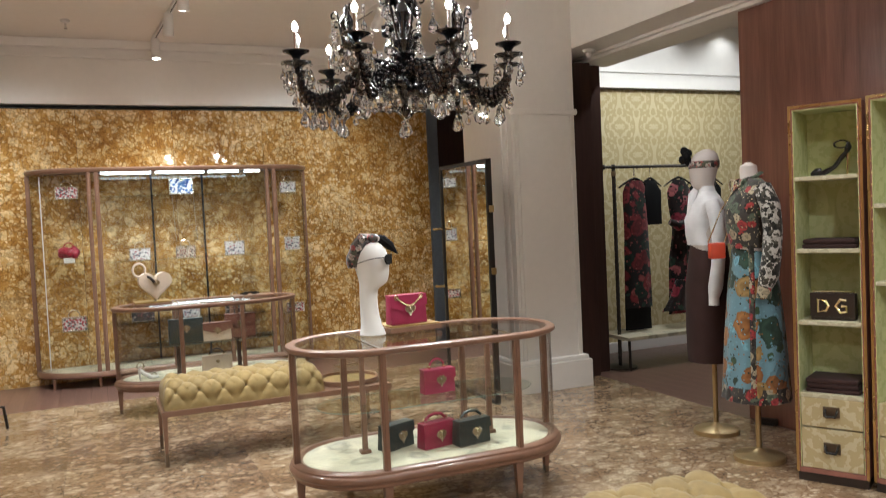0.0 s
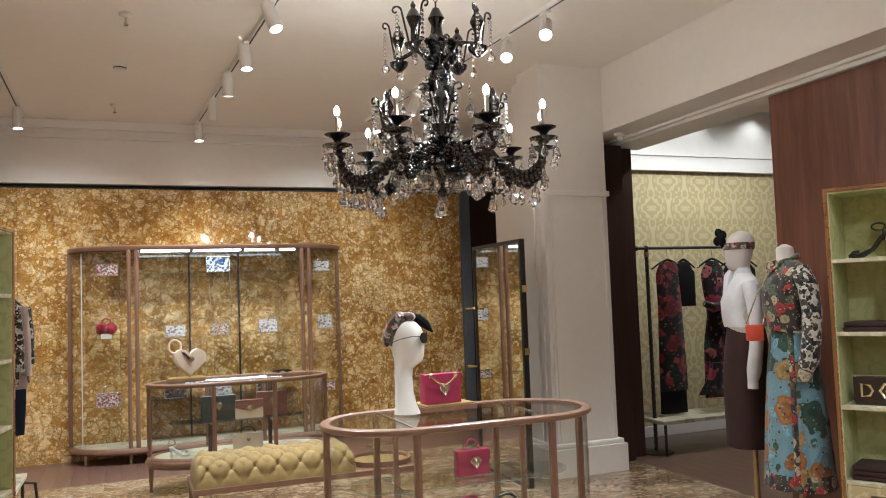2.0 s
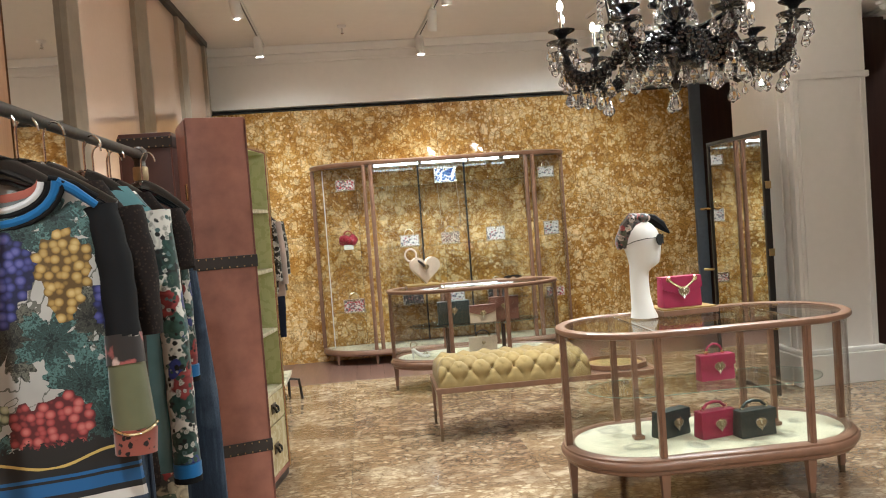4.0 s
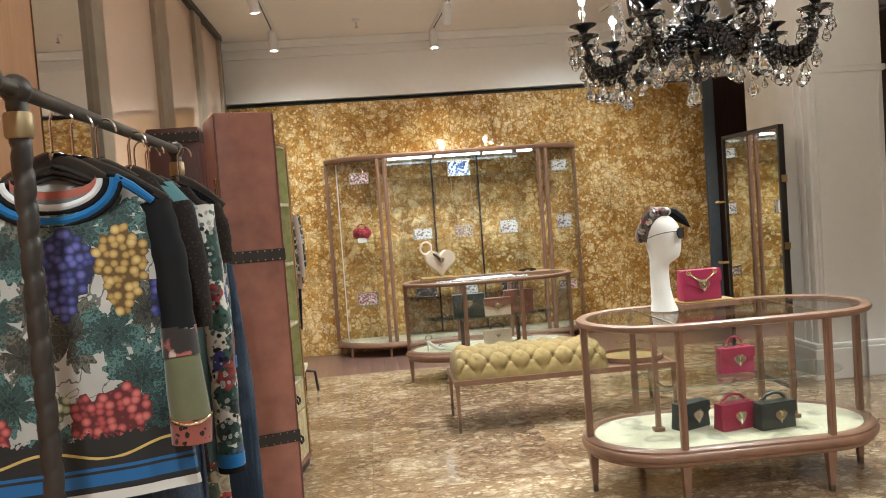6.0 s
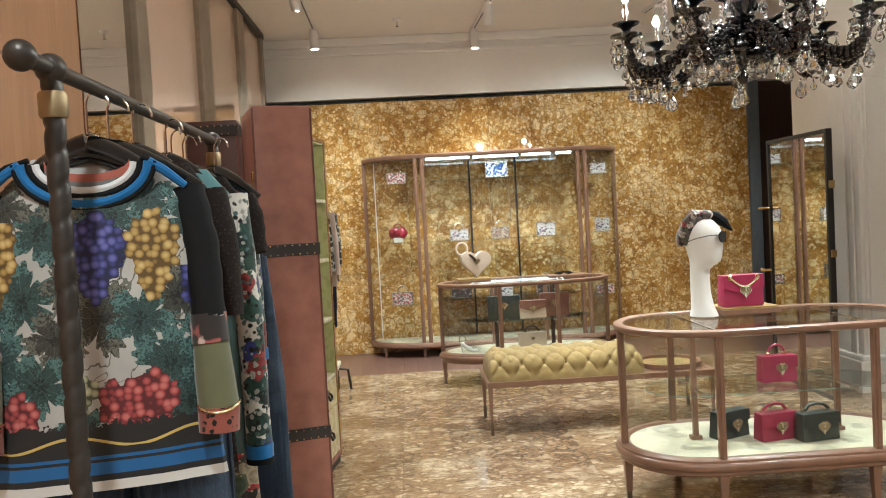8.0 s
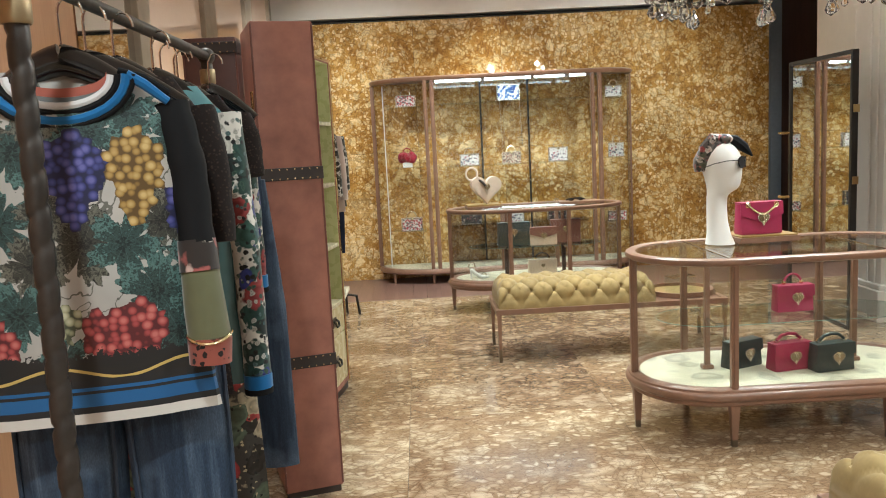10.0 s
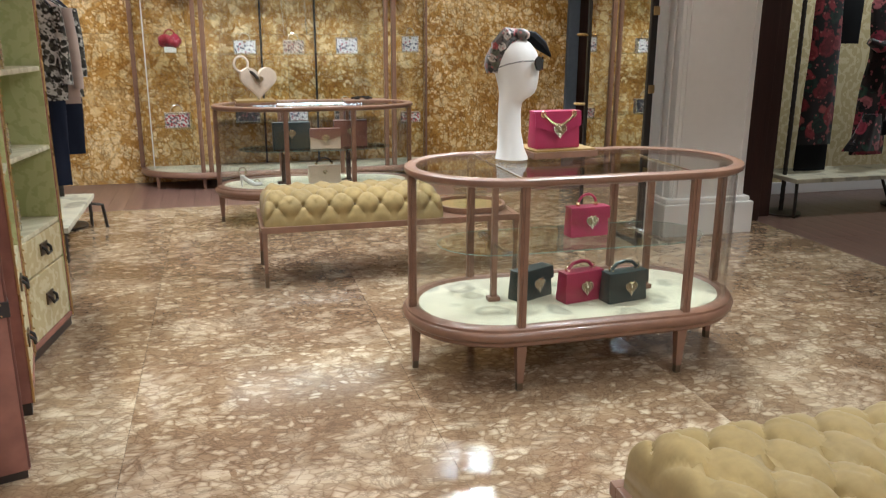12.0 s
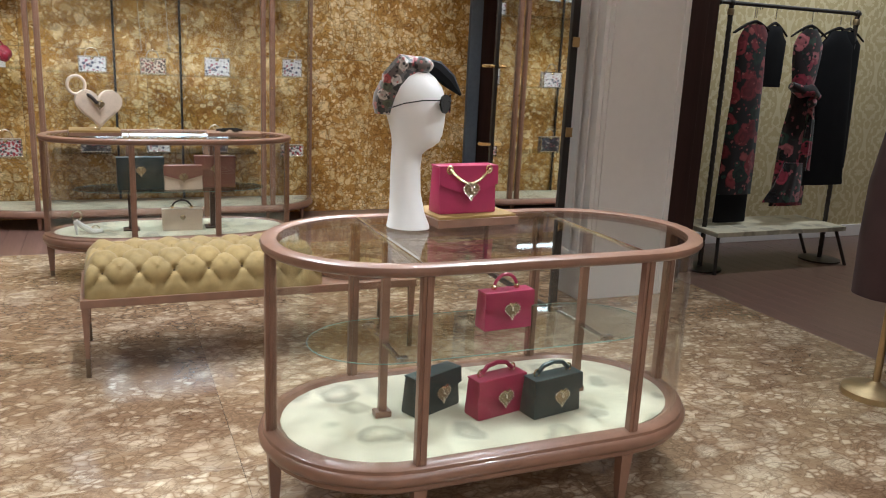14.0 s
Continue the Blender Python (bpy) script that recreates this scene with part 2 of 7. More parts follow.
def glass(name, tint=(0.99, 0.996, 0.992), rough=0.0):
    mat, nt, b = material(name)
    nt.nodes.remove(b)
    out = nt.nodes["Material Output"]
    t, g, m = nt.nodes.new("ShaderNodeBsdfTransparent"), nt.nodes.new("ShaderNodeBsdfGlossy"), nt.nodes.new("ShaderNodeMixShader")
    lw = node(nt, "ShaderNodeLayerWeight", Blend=0.5)
    pw = nt.nodes.new("ShaderNodeMath")
    pw.operation = "POWER"
    nt.links.new(lw.outputs["Facing"], pw.inputs[0])
    pw.inputs[1].default_value = 4.0
    fr = node(nt, "ShaderNodeMapRange", To_Min=0.035, To_Max=0.7)
    nt.links.new(pw.outputs[0], fr.inputs["Value"])
    t.inputs["Color"].default_value = (*tint, 1)
    g.inputs["Roughness"].default_value = 0.02
    nt.links.new(fr.outputs[0], m.inputs[0])
    nt.links.new(t.outputs[0], m.inputs[1])
    nt.links.new(g.outputs[0], m.inputs[2])
    nt.links.new(m.outputs[0], out.inputs["Surface"])
    return mat


def cut_crystal(name):
    mat, nt, b = material(name)
    b.inputs["Base Color"].default_value = (0.97, 0.98, 1.0, 1)
    b.inputs["Transmission Weight"].default_value = 0.97
    b.inputs["Roughness"].default_value = 0.01
    b.inputs["IOR"].default_value = 1.6
    return mat


def glow(name, colour, strength):
    mat, nt, b = material(name)
    b.inputs["Emission Color"].default_value = (*colour, 1)
    b.inputs["Emission Strength"].default_value = strength
    return mat


M_WALLSTONE = breccia("amber_breccia", 11.5, (0.24, 0.105, 0.022), (0.52, 0.300, 0.085), (0.82, 0.67, 0.41), (0.075, 0.034, 0.012), 0.032, 0.50, 0.6, broad=((0.80, 0.71, 0.54), (1.10, 1.08, 1.04)), shift=0.6, clump=1.3)
M_FLOORSTONE = breccia("floor_breccia", 9.5, (0.15, 0.094, 0.056), (0.285, 0.200, 0.128), (0.62, 0.54, 0.425), (0.085, 0.05, 0.03), 0.13, 0.37, 0.5, (0.85, 1.2, 1), 0.30, 0.42, ((0.84, 0.76, 0.68), (1.18, 1.15, 1.06)), 5.0, 2.2)
M_FLOORSTONE.node_tree.nodes["Principled BSDF"].inputs["Specular IOR Level"].default_value = 0.95
M_WHITE = simple("white_plaster", (0.82, 0.785, 0.74), 0.6, vary=0.03, grain=14, relief=0.02)
M_CEIL = simple("ceiling_paint", (0.82, 0.775, 0.715), 0.75, vary=0.03, grain=10)
M_DARKGAP = simple("shadow_gap", (0.02, 0.018, 0.016), 0.8)
M_WALNUT = simple("walnut_frame", (0.205, 0.108, 0.068), 0.34, vary=0.22, grain=16, relief=0.01, coat=0.25)
M_ROSEWOOD = wood("rosewood_panel", (0.11, 0.038, 0.026), (0.25, 0.105, 0.070), "Z", 0.8, 0.28, 0.5)
M_OAKPANEL = wood("cherry_panel", (0.40, 0.20, 0.10), (0.56, 0.32, 0.18), "Z", 0.7, 0.35, 0.3)
M_DARKWOOD = wood("dark_wood", (0.026, 0.012, 0.009), (0.058, 0.027, 0.020), "Z", 1.0, 0.35, 0.3)
M_PARQUET = wood("parquet", (0.10, 0.052, 0.04), (0.20, 0.115, 0.09), "Y", 1.0, 0.32, 0.2)
M_GLASS = glass("clear_glass")
# half-diffuse pink that puts warm reflections of the room into the mirror colour
M_PAINTEDREFLECT = simple("painted_rose_reflection", (0.80, 0.60, 0.48), 0.05, 0.35, vary=0.03)
M_MIRROR = simple("mirror", (0.78, 0.77, 0.75), 0.02, 1.0, vary=0.01)
M_BRONZE = simple("bronze", (0.16, 0.125, 0.09), 0.35, 0.9, vary=0.15)
M_POST = simple("brushed_bronze", (0.30, 0.25, 0.19), 0.42, 0.4, vary=0.2, grain=12)
M_GLASSEDGE = simple("green_glass_edge", (0.20, 0.30, 0.26), 0.08, vary=0.3, grain=25, coat=0.5)
M_BRASS = simple("brass", (0.62, 0.44, 0.20), 0.28, 1.0)
M_CHROME = simple("chrome", (0.72, 0.72, 0.72), 0.15, 1.0, vary=0.04)
M_STEEL = simple("grey_blue_metal", (0.20, 0.23, 0.27), 0.4, 0.5)
M_BLACKMETAL = simple("black_metal", (0.03, 0.027, 0.025), 0.4, 0.3)
M_WHITEPLASTIC = simple("white_plastic", (0.75, 0.73, 0.70), 0.4, vary=0.03)
M_LED = glow("led_strip", (0.80, 0.94, 1.0), 9.0)
M_LENS = glow("lamp_lens", (1.0, 0.93, 0.82), 30.0)
M_BULB = glow("bulb", (1.0, 0.93, 0.84), 26.0)
# ---------------------------------------------------------------- structure
# floor slabs
floor = structure("floor", box(B(), -2.6, 8.2, -3.6, 9.7, -0.2, -0.012), M_DARKGAP, "dark bed under a polished marble floor")
me_cache = {}


def slab(x0, x1, y0, y1, mat, parent, name="tile", z=0.0):
    key = (round(x1 - x0, 3), round(y1 - y0, 3), mat.name)
    if key not in me_cache:
        w, d = x1 - x0, y1 - y0
        me_cache[key] = mesh_of(name, box(B(), 0.0008, w - 0.0008, 0.0008, d - 0.0008, -0.012, 0), mat)
    ob = new(name, me_cache[key])
    ob.matrix_basis = pose(x0, y0, z)
    ob.parent = parent
    return ob


ys = [-3.6, -2.2, -0.8, 0.6, 2.0, 3.4, 4.8, 6.2, 7.6, 8.2]
xs = [-2.4, -1.286, -0.172, 0.942, 2.056, 3.17, 4.28]
for x0, x1 in zip(xs, xs[1:]):
    for y0, y1 in zip(ys, ys[1:]):
        slab(x0, x1, y0, y1, M_FLOORSTONE, floor)
# parquet strip before the stone wall, and the dressing room's parquet
for i in range(48):
    x0 = -2.4 + i * 0.139
    slab(x0, x0 + 0.139, 8.2, 9.6, M_PARQUET, floor, "plank")
for i in range(28):
    x0 = 4.28 + i * 0.139
    for y0, y1 in ((3.0, 4.5), (4.5, 6.0), (6.0, 7.6)):
        slab(x0, x0 + 0.139, y0, y1, M_PARQUET, floor, "plank")

# stone wall: recessed bed and polished panels
wall_north = structure("wall_north", box(B(), -2.6, 3.86, 9.47, 9.75, -0.05, 2.82), M_DARKGAP, "bed of the amber stone wall")
px = [-2.4, -1.0, -0.045, 0.90, 1.85, 2.85, 3.84]
for x0, x1 in zip(px, px[1:]):
    for z0, z1 in ((0.0, 1.40), (1.40, 2.80)):
        pan = part("panel", box(B(), x0 + 0.0012, x1 - 0.0012, 9.45, 9.468, z0 + 0.0012, z1 - 0.0012), M_WALLSTONE, wall_north)
bm = B()
box(bm, -2.6, 4.4, 9.40, 9.75, 2.845, CEIL)
structure("wall_north_upper", bm, M_WHITE, "white plaster band above the stone wall")
bm = B()
box(bm, -2.6, 4.0, 9.372, 9.399, 3.31, 3.345, 0.006)
box(bm, -2.6, 4.0, 9.34, 9.399, 3.41, CEIL - 0.002, 0.008)
structure("trim_cornice", bm, M_WHITE, "white plaster cornice under the ceiling")
# ceiling
structure("ceiling", box(B(), -2.6, 8.2, -3.8, 9.75, CEIL, CEIL + 0.2), M_CEIL, "plain off-white painted ceiling")
# left wall: panelling, then tall mirrors between bronze posts
wall_west = structure("wall_west", box(B(), -1.85, -1.56, -3.6, 9.02, 0, CEIL), M_DARKWOOD, "dark carcass of the panelled wall")
for y0, y1 in ((-3.6, -2.1), (-2.1, -0.6), (-0.6, 0.9), (0.9, 2.4), (2.4, 4.18)):
    part("panel", box(B(), -1.56, -1.5, y0 + 0.003, y1 - 0.003, 0, CEIL - 0.06), M_OAKPANEL, wall_west)
for y0, y1 in ((4.21, 4.93), (5.13, 6.32), (6.66, 7.72), (8.0, 8.9)):
    part("mirror_panel", box(B(), -1.556, -1.505, y0, y1, 0.02, CEIL - 0.06), M_MIRROR if y0 < 5 else M_PAINTEDREFLECT, wall_west, "tall bronze-framed mirror")
for y0, y1 in ((4.93, 5.13), (6.32, 6.66), (7.72, 8.0), (8.9, 9.02)):
    part("post", box(B(), -1.556, -1.47, y0, y1, 0, CEIL - 0.06, 0.006), M_POST, wall_west, "bronze post")
part("top_rail", box(B(), -1.556, -1.46, 4.18, 9.02, CEIL - 0.058, CEIL - 0.004), M_BLACKMETAL, wall_west, "dark top rail")
structure("wall_west_recess", box(B(), -2.75, -2.45, 8.9, 9.75, 0, CEIL), M_WHITE, "plain white wall of the recess")
# wall behind the camera and far closing walls
structure("wall_south", box(B(), -2.6, 8.2, -3.8, -3.6, 0, CEIL), M_WHITE, "plain white wall")
structure("wall_east_far", box(B(), 8.0, 8.2, -3.6, 9.7, 0, CEIL), M_WHITE, "plain white wall")
# right-hand wood wall, beam and portal
wall_east = structure("wall_east", box(B(), 4.36, 4.6, -3.6, 4.76, 0, 2.87), M_DARKWOOD, "dark carcass of the veneered wall")
for y0, y1 in ((-3.6, -2.0), (-2.0, -0.4), (-0.4, 1.2), (1.2, 2.9), (2.9, 4.76)):
    part("panel", box(B(), 4.30, 4.357, y0 + 0.002, y1 - 0.002, 0, 2.868), M_ROSEWOOD, wall_east)
structure("beam", box(B(), 3.95, 4.7, -3.6, 7.3, 2.93, CEIL), M_WHITE, "white plaster downstand beam")
bm = B()
box(bm, 4.24, 4.66, -3.6, 6.9, 2.905, 2.929, 0.004)
box(bm, 4.27, 4.62, -3.6, 6.8, 2.875, 2.904, 0.004)
structure("trim_beam", bm, M_WHITE, "stepped white plaster moulding under the beam")
# pillar with stepped mouldings
bm = B()
box(bm, 3.33, 3.95, 6.35, 6.75, 0.2, CEIL)
box(bm, 3.45, 3.95, 6.751, 7.1, 0.2, CEIL)
box(bm, 3.56, 3.95, 7.101, 7.5, 0.2, CEIL)
box(bm, 3.70, 3.95, 7.501, 8.1, 0.2, CEIL)
for x, y, w in ((3.33, 6.42, 0.035), (3.33, 6.52, 0.05), (3.45, 6.83, 0.04), (3.45, 6.95, 0.05), (3.56, 7.2, 0.05)):
    box(bm, x - 0.016, x - 0.0005, y, y + w, 0.2, 2.355, 0.006)
for x, w in ((3.355, 0.02), (3.39, 0.012), (3.90, 0.02)):
    box(bm, x, x + w, 6.338, 6.3495, 0.2, 2.355, 0.004)
structure("pillar", bm, M_WHITE, "white plaster pillar with stepped edges")
bm = B()
box(bm, 3.27, 4.01, 6.29, 6.80, 0, 0.235, 0.006)
box(bm, 3.29, 3.99, 6.31, 6.78, 0.235, 0.275, 0.015)
structure("trim_plinth", bm, M_WHITE, "white moulded pillar base")
bm = B()
box(bm, 3.31, 3.975, 6.33, 6.77, 2.36, 2.41, 0.012)
structure("trim_capital", bm, M_WHITE, "white moulding round the pillar")
# portal jamb and dressing room
structure("door_jamb", box(B(), 3.99, 4.30, 6.60, 6.86, 0, 2.87, 0.004), M_DARKWOOD, "dark wooden jamb of the portal")
structure("wall_portal_side", box(B(), 4.302, 4.485, 6.72, 7.6, 0, 2.87), M_DARKWOOD, "dark wooden return of the portal")
# ---------------------------------------------------------------- fabrics and finishes
def fabric(name, ground, layers, rough=0.7, weave=260.0, sheen=0.2, folds=0.0, space="Object"):
    """A woven or printed cloth. layers: (scale, share, colours, softness) of scattered blotches, laid over one another."""
    mat, nt, b = material(name)
    v = coords(nt, space=space)
    c = ramp(nt, noise_fac(nt, v, 6, 4), [(0.3, tuple(a * 0.82 for a in ground)), (0.7, tuple(min(1, a * 1.1) for a in ground))])
    for k, (scale, share, colours, soft) in enumerate(layers):
        warp = node(nt, "ShaderNodeTexNoise", Scale=scale * 1.3, Detail=3)
        nt.links.new(v, warp.inputs["Vector"])
        add = nt.nodes.new("ShaderNodeVectorMath")
        add.operation = "MULTIPLY_ADD"
        nt.links.new(warp.outputs["Color"], add.inputs[0])
        add.inputs[1].default_value = (0.7 / scale,) * 3
        off = nt.nodes.new("ShaderNodeVectorMath")
        off.inputs[1].default_value = (3.1 * k, 1.7 * k, 5.3 * k)
        nt.links.new(v, off.inputs[0])
        nt.links.new(off.outputs[0], add.inputs[2])
        vo = node(nt, "ShaderNodeTexVoronoi", Scale=scale)
        nt.links.new(add.outputs[0], vo.inputs["Vector"])
        sep = nt.nodes.new("ShaderNodeSeparateColor")
        nt.links.new(vo.outputs["Color"], sep.inputs[0])
        blob = ramp(nt, vo.outputs["Distance"], [(max(0.01, share - soft), (1, 1, 1)), (share, (0, 0, 0))])
        stops = [((i + 0.001) / len(colours), col) for i, col in enumerate(colours)]
        tone = ramp(nt, sep.outputs[1], stops, "CONSTANT")
        inner = ramp(nt, vo.outputs["Distance"], [(0.0, (1, 1, 1)), (share * 0.5, (0.55, 0.55, 0.55)), (share * 0.7, (1.0, 1.0, 1.0)), (share, (0.6, 0.6, 0.6))])
        c = mix(nt, blob, c, mix(nt, 1.0, tone, inner, "MULTIPLY"))
    nt.links.new(c, b.inputs["Base Color"])
    b.inputs["Roughness"].default_value = rough
    b.inputs["Sheen Weight"].default_value = sheen
    b.inputs["Specular IOR Level"].default_value = 0.15 if rough > 0.45 else 0.5
    bump(nt, b, noise_fac(nt, v, weave, 2), 0.15, 0.001)
    return mat


def damask(name, ground, figure, rough=0.55):
    """Woven damask: mirrored medallions in a half-drop repeat."""
    mat, nt, b = material(name)
    v = coords(nt, space="Object")
    sep = nt.nodes.new("ShaderNodeSeparateXYZ")
    nt.links.new(v, sep.inputs[0])

    def math_(op, a, c=None, d=None):
        m = nt.nodes.new("ShaderNodeMath")
        m.operation = op
        for s, val in zip(m.inputs, (a, c, d)):
            if val is None:
                continue
            if isinstance(val, (int, float)):
                s.default_value = val
            else:
                nt.links.new(val, s)
        return m.outputs[0]
    along = math_("ADD", sep.outputs[0], sep.outputs[1])
    tot = None
    for dx, dz in ((0.0, 0.0), (0.22, 0.30)):
        u = math_("PINGPONG", math_("ADD", along, dx), 0.22)
        w = math_("PINGPONG", math_("ADD", sep.outputs[2], dz), 0.30)
        comb = nt.nodes.new("ShaderNodeCombineXYZ")
        nt.links.new(u, comb.inputs[0])
        nt.links.new(w, comb.inputs[1])
        r = nt.nodes.new("ShaderNodeVectorMath")
        r.operation = "LENGTH"
        nt.links.new(comb.outputs[0], r.inputs[0])
        n = node(nt, "ShaderNodeTexNoise", Scale=19.0, Detail=3.0)
        nt.links.new(comb.outputs[0], n.inputs["Vector"])
        f = math_("MULTIPLY", math_("GREATER_THAN", n.outputs["Fac"], 0.47), math_("LESS_THAN", r.outputs["Value"], 0.2))
        tot = f if tot is None else math_("MAXIMUM", tot, f)
    wear = noise_fac(nt, v, 3, 4)
    c = mix(nt, tot, ramp(nt, wear, [(0.3, tuple(a * 0.9 for a in ground)), (0.7, ground)]), figure)
    nt.links.new(c, b.inputs["Base Color"])
    b.inputs["Roughness"].default_value = rough
    bump(nt, b, tot, 0.1, 0.001)
    return mat


M_DAMASK = damask("gold_damask", (0.60, 0.52, 0.31), (0.46, 0.37, 0.19))
M_CREAM = damask("cream_lining", (0.64, 0.60, 0.44), (0.50, 0.455, 0.31))
M_TRAY = fabric("cream_figured_silk", (0.60, 0.555, 0.405), [(5.0, 0.60, [(0.52, 0.475, 0.33), (0.62, 0.575, 0.43), (0.56, 0.51, 0.36)], 0.35)], 0.5)
M_GREEN = damask("green_lining", (0.50, 0.53, 0.25), (0.55, 0.57, 0.30))
M_DRAWER = damask("drawer_damask", (0.60, 0.53, 0.33), (0.47, 0.38, 0.20))
M_VELVET = simple("mustard_velvet", (0.27, 0.188, 0.068), 0.8, vary=0.2, grain=30, sheen=0.08)
# darker velvet for the buttons, the shade of their wells put into the colour
M_BUTTONSHADE = simple("shaded_velvet_button", (0.10, 0.065, 0.02), 0.8, sheen=0.6)
M_RUST = simple("rust_leather", (0.305, 0.128, 0.093), 0.42, vary=0.45, grain=9, relief=0.05)
M_RUSTEDGE = simple("rust_edge", (0.15, 0.055, 0.04), 0.45, vary=0.3, grain=20)
M_OXBLOOD = simple("oxblood_leather", (0.075, 0.03, 0.024), 0.42, vary=0.3, grain=12, relief=0.04)
M_STRAP = simple("black_strap", (0.03, 0.024, 0.022), 0.5)
M_OXHIDE = simple("dark_leather", (0.03, 0.02, 0.016), 0.4)
M_CRIMSON = simple("crimson_leather", (0.27, 0.018, 0.055), 0.35, vary=0.15, grain=240, relief=0.08)
M_FUCHSIA = simple("fuchsia_leather", (0.34, 0.03, 0.085), 0.33, vary=0.12, grain=240, relief=0.06)
M_BOTTLE = simple("bottle_green_leather", (0.018, 0.032, 0.032), 0.36, vary=0.2, grain=240, relief=0.08)
M_TAN = simple("brown_leather", (0.16, 0.06, 0.04), 0.4, grain=200)
M_BEIGE = simple("beige_leather", (0.62, 0.50, 0.38), 0.45, grain=200)
M_CREAMBAG = simple("cream_leather", (0.68, 0.57, 0.46), 0.42, grain=120)
M_GOLD = simple("gold_metal", (0.78, 0.66, 0.42), 0.2, 1.0)
M_OLDGOLD = simple("old_gold", (0.26, 0.19, 0.10), 0.4, 0.8)
M_PALEGOLD = simple("pale_gold_jewel", (0.84, 0.80, 0.68), 0.16, 0.9)
M_BONE = simple("matt_white_form", (0.80, 0.78, 0.74), 0.5, vary=0.02)
M_FORM = simple("pale_grey_form", (0.52, 0.475, 0.445), 0.5, vary=0.03)
M_BLACKGLASS = simple("black_glass", (0.006, 0.006, 0.007), 0.07, vary=0.1, coat=0.6)
M_CRYSTAL = cut_crystal("crystal")
M_IRON = simple("wrought_iron", (0.055, 0.048, 0.043), 0.42, 0.55, vary=0.25, grain=40, relief=0.1)
M_BLACKPLASTIC = simple("black_lacquer", (0.008, 0.008, 0.009), 0.12, coat=0.4)
M_OCHRE = simple("ochre_cloth", (0.28, 0.175, 0.05), 0.6)
M_DULLBRASS = simple("dull_brass", (0.34, 0.26, 0.15), 0.5, 0.8)


def denim(name):
    """Washed indigo twill: long fades, whiskers and a fine slanted weave."""
    mat, nt, b = material(name)
    v = coords(nt)
    long = noise_fac(nt, coords(nt, (26, 26, 2.2)), 1.0, 5, 0.65)
    broad = noise_fac(nt, v, 5.5, 3)
    c = ramp(nt, long, [(0.34, (0.010, 0.020, 0.042)), (0.52, (0.022, 0.042, 0.078)), (0.70, (0.09, 0.13, 0.19))])
    c = mix(nt, ramp(nt, broad, [(0.50, (0, 0, 0)), (0.70, (0.6, 0.6, 0.6))]), c, (0.13, 0.18, 0.25))
    twill = noise_fac(nt, coords(nt, (500, 500, 160), (0.5, 0.5, 0)), 1.0, 2)
    c = mix(nt, 0.5, c, ramp(nt, twill, [(0.35, (0.45, 0.45, 0.5)), (0.65, (1.2, 1.2, 1.2))]), "MULTIPLY")
    nt.links.new(c, b.inputs["Base Color"])
    b.inputs["Roughness"].default_value = 0.85
    bump(nt, b, twill, 0.25, 0.001)
    return mat


M_DENIM = denim("denim")
M_SEAM = simple("denim_seam", (0.03, 0.045, 0.075), 0.85)
M_SPOTTED = fabric("spotted_red_cloth", (0.26, 0.075, 0.055), [(55.0, 0.30, [(0.02, 0.014, 0.012)], 0.05)], 0.7)
M_MUSHROOM = fabric("mushroom_print", (0.03, 0.024, 0.022), [(22.0, 0.5, [(0.50, 0.36, 0.32), (0.32, 0.10, 0.09), (0.55, 0.50, 0.44)], 0.08)], 0.7)
M_NAVY = fabric("navy_cloth", (0.012, 0.016, 0.032), [], 0.85, sheen=0.02)
M_BLACKCLOTH = fabric("black_cloth", (0.009, 0.009, 0.010), [], 0.8, sheen=0.0)
M_KNIT = fabric("black_bouclé", (0.014, 0.010, 0.009), [(150.0, 0.5, [(0.06, 0.04, 0.03), (0.02, 0.012, 0.01)], 0.4)], 0.9, 90, 0.03)
M_SATIN = simple("teal_satin", (0.09, 0.20, 0.22), 0.25, vary=0.4, grain=8)
M_WHITECLOTH = fabric("white_silk", (0.66, 0.66, 0.675), [], 0.5)
M_BROWNCLOTH = fabric("brown_wool", (0.045, 0.024, 0.022), [], 0.85, sheen=0.05)
M_OLIVE = fabric("olive_cloth", (0.12, 0.12, 0.065), [], 0.7)
M_ROSEPRINT = fabric("rose_print", (0.012, 0.010, 0.010), [(13.0, 0.34, [(0.02, 0.05, 0.035), (0.012, 0.012, 0.012)], 0.05), (8.0, 0.60, [(0.22, 0.03, 0.036), (0.30, 0.07, 0.066), (0.15, 0.018, 0.022), (0.014, 0.03, 0.02)], 0.05), (26.0, 0.3, [(0.34, 0.10, 0.09), (0.012, 0.012, 0.012), (0.12, 0.015, 0.02)], 0.1)], 0.6)
M_ROSESATIN = fabric("rose_satin", (0.02, 0.012, 0.012), [(9.0, 0.62, [(0.30, 0.035, 0.06), (0.42, 0.13, 0.14), (0.03, 0.06, 0.04), (0.015, 0.012, 0.012), (0.012, 0.01, 0.01)], 0.05), (24.0, 0.34, [(0.36, 0.10, 0.11), (0.014, 0.012, 0.012), (0.016, 0.012, 0.012)], 0.1)], 0.27)
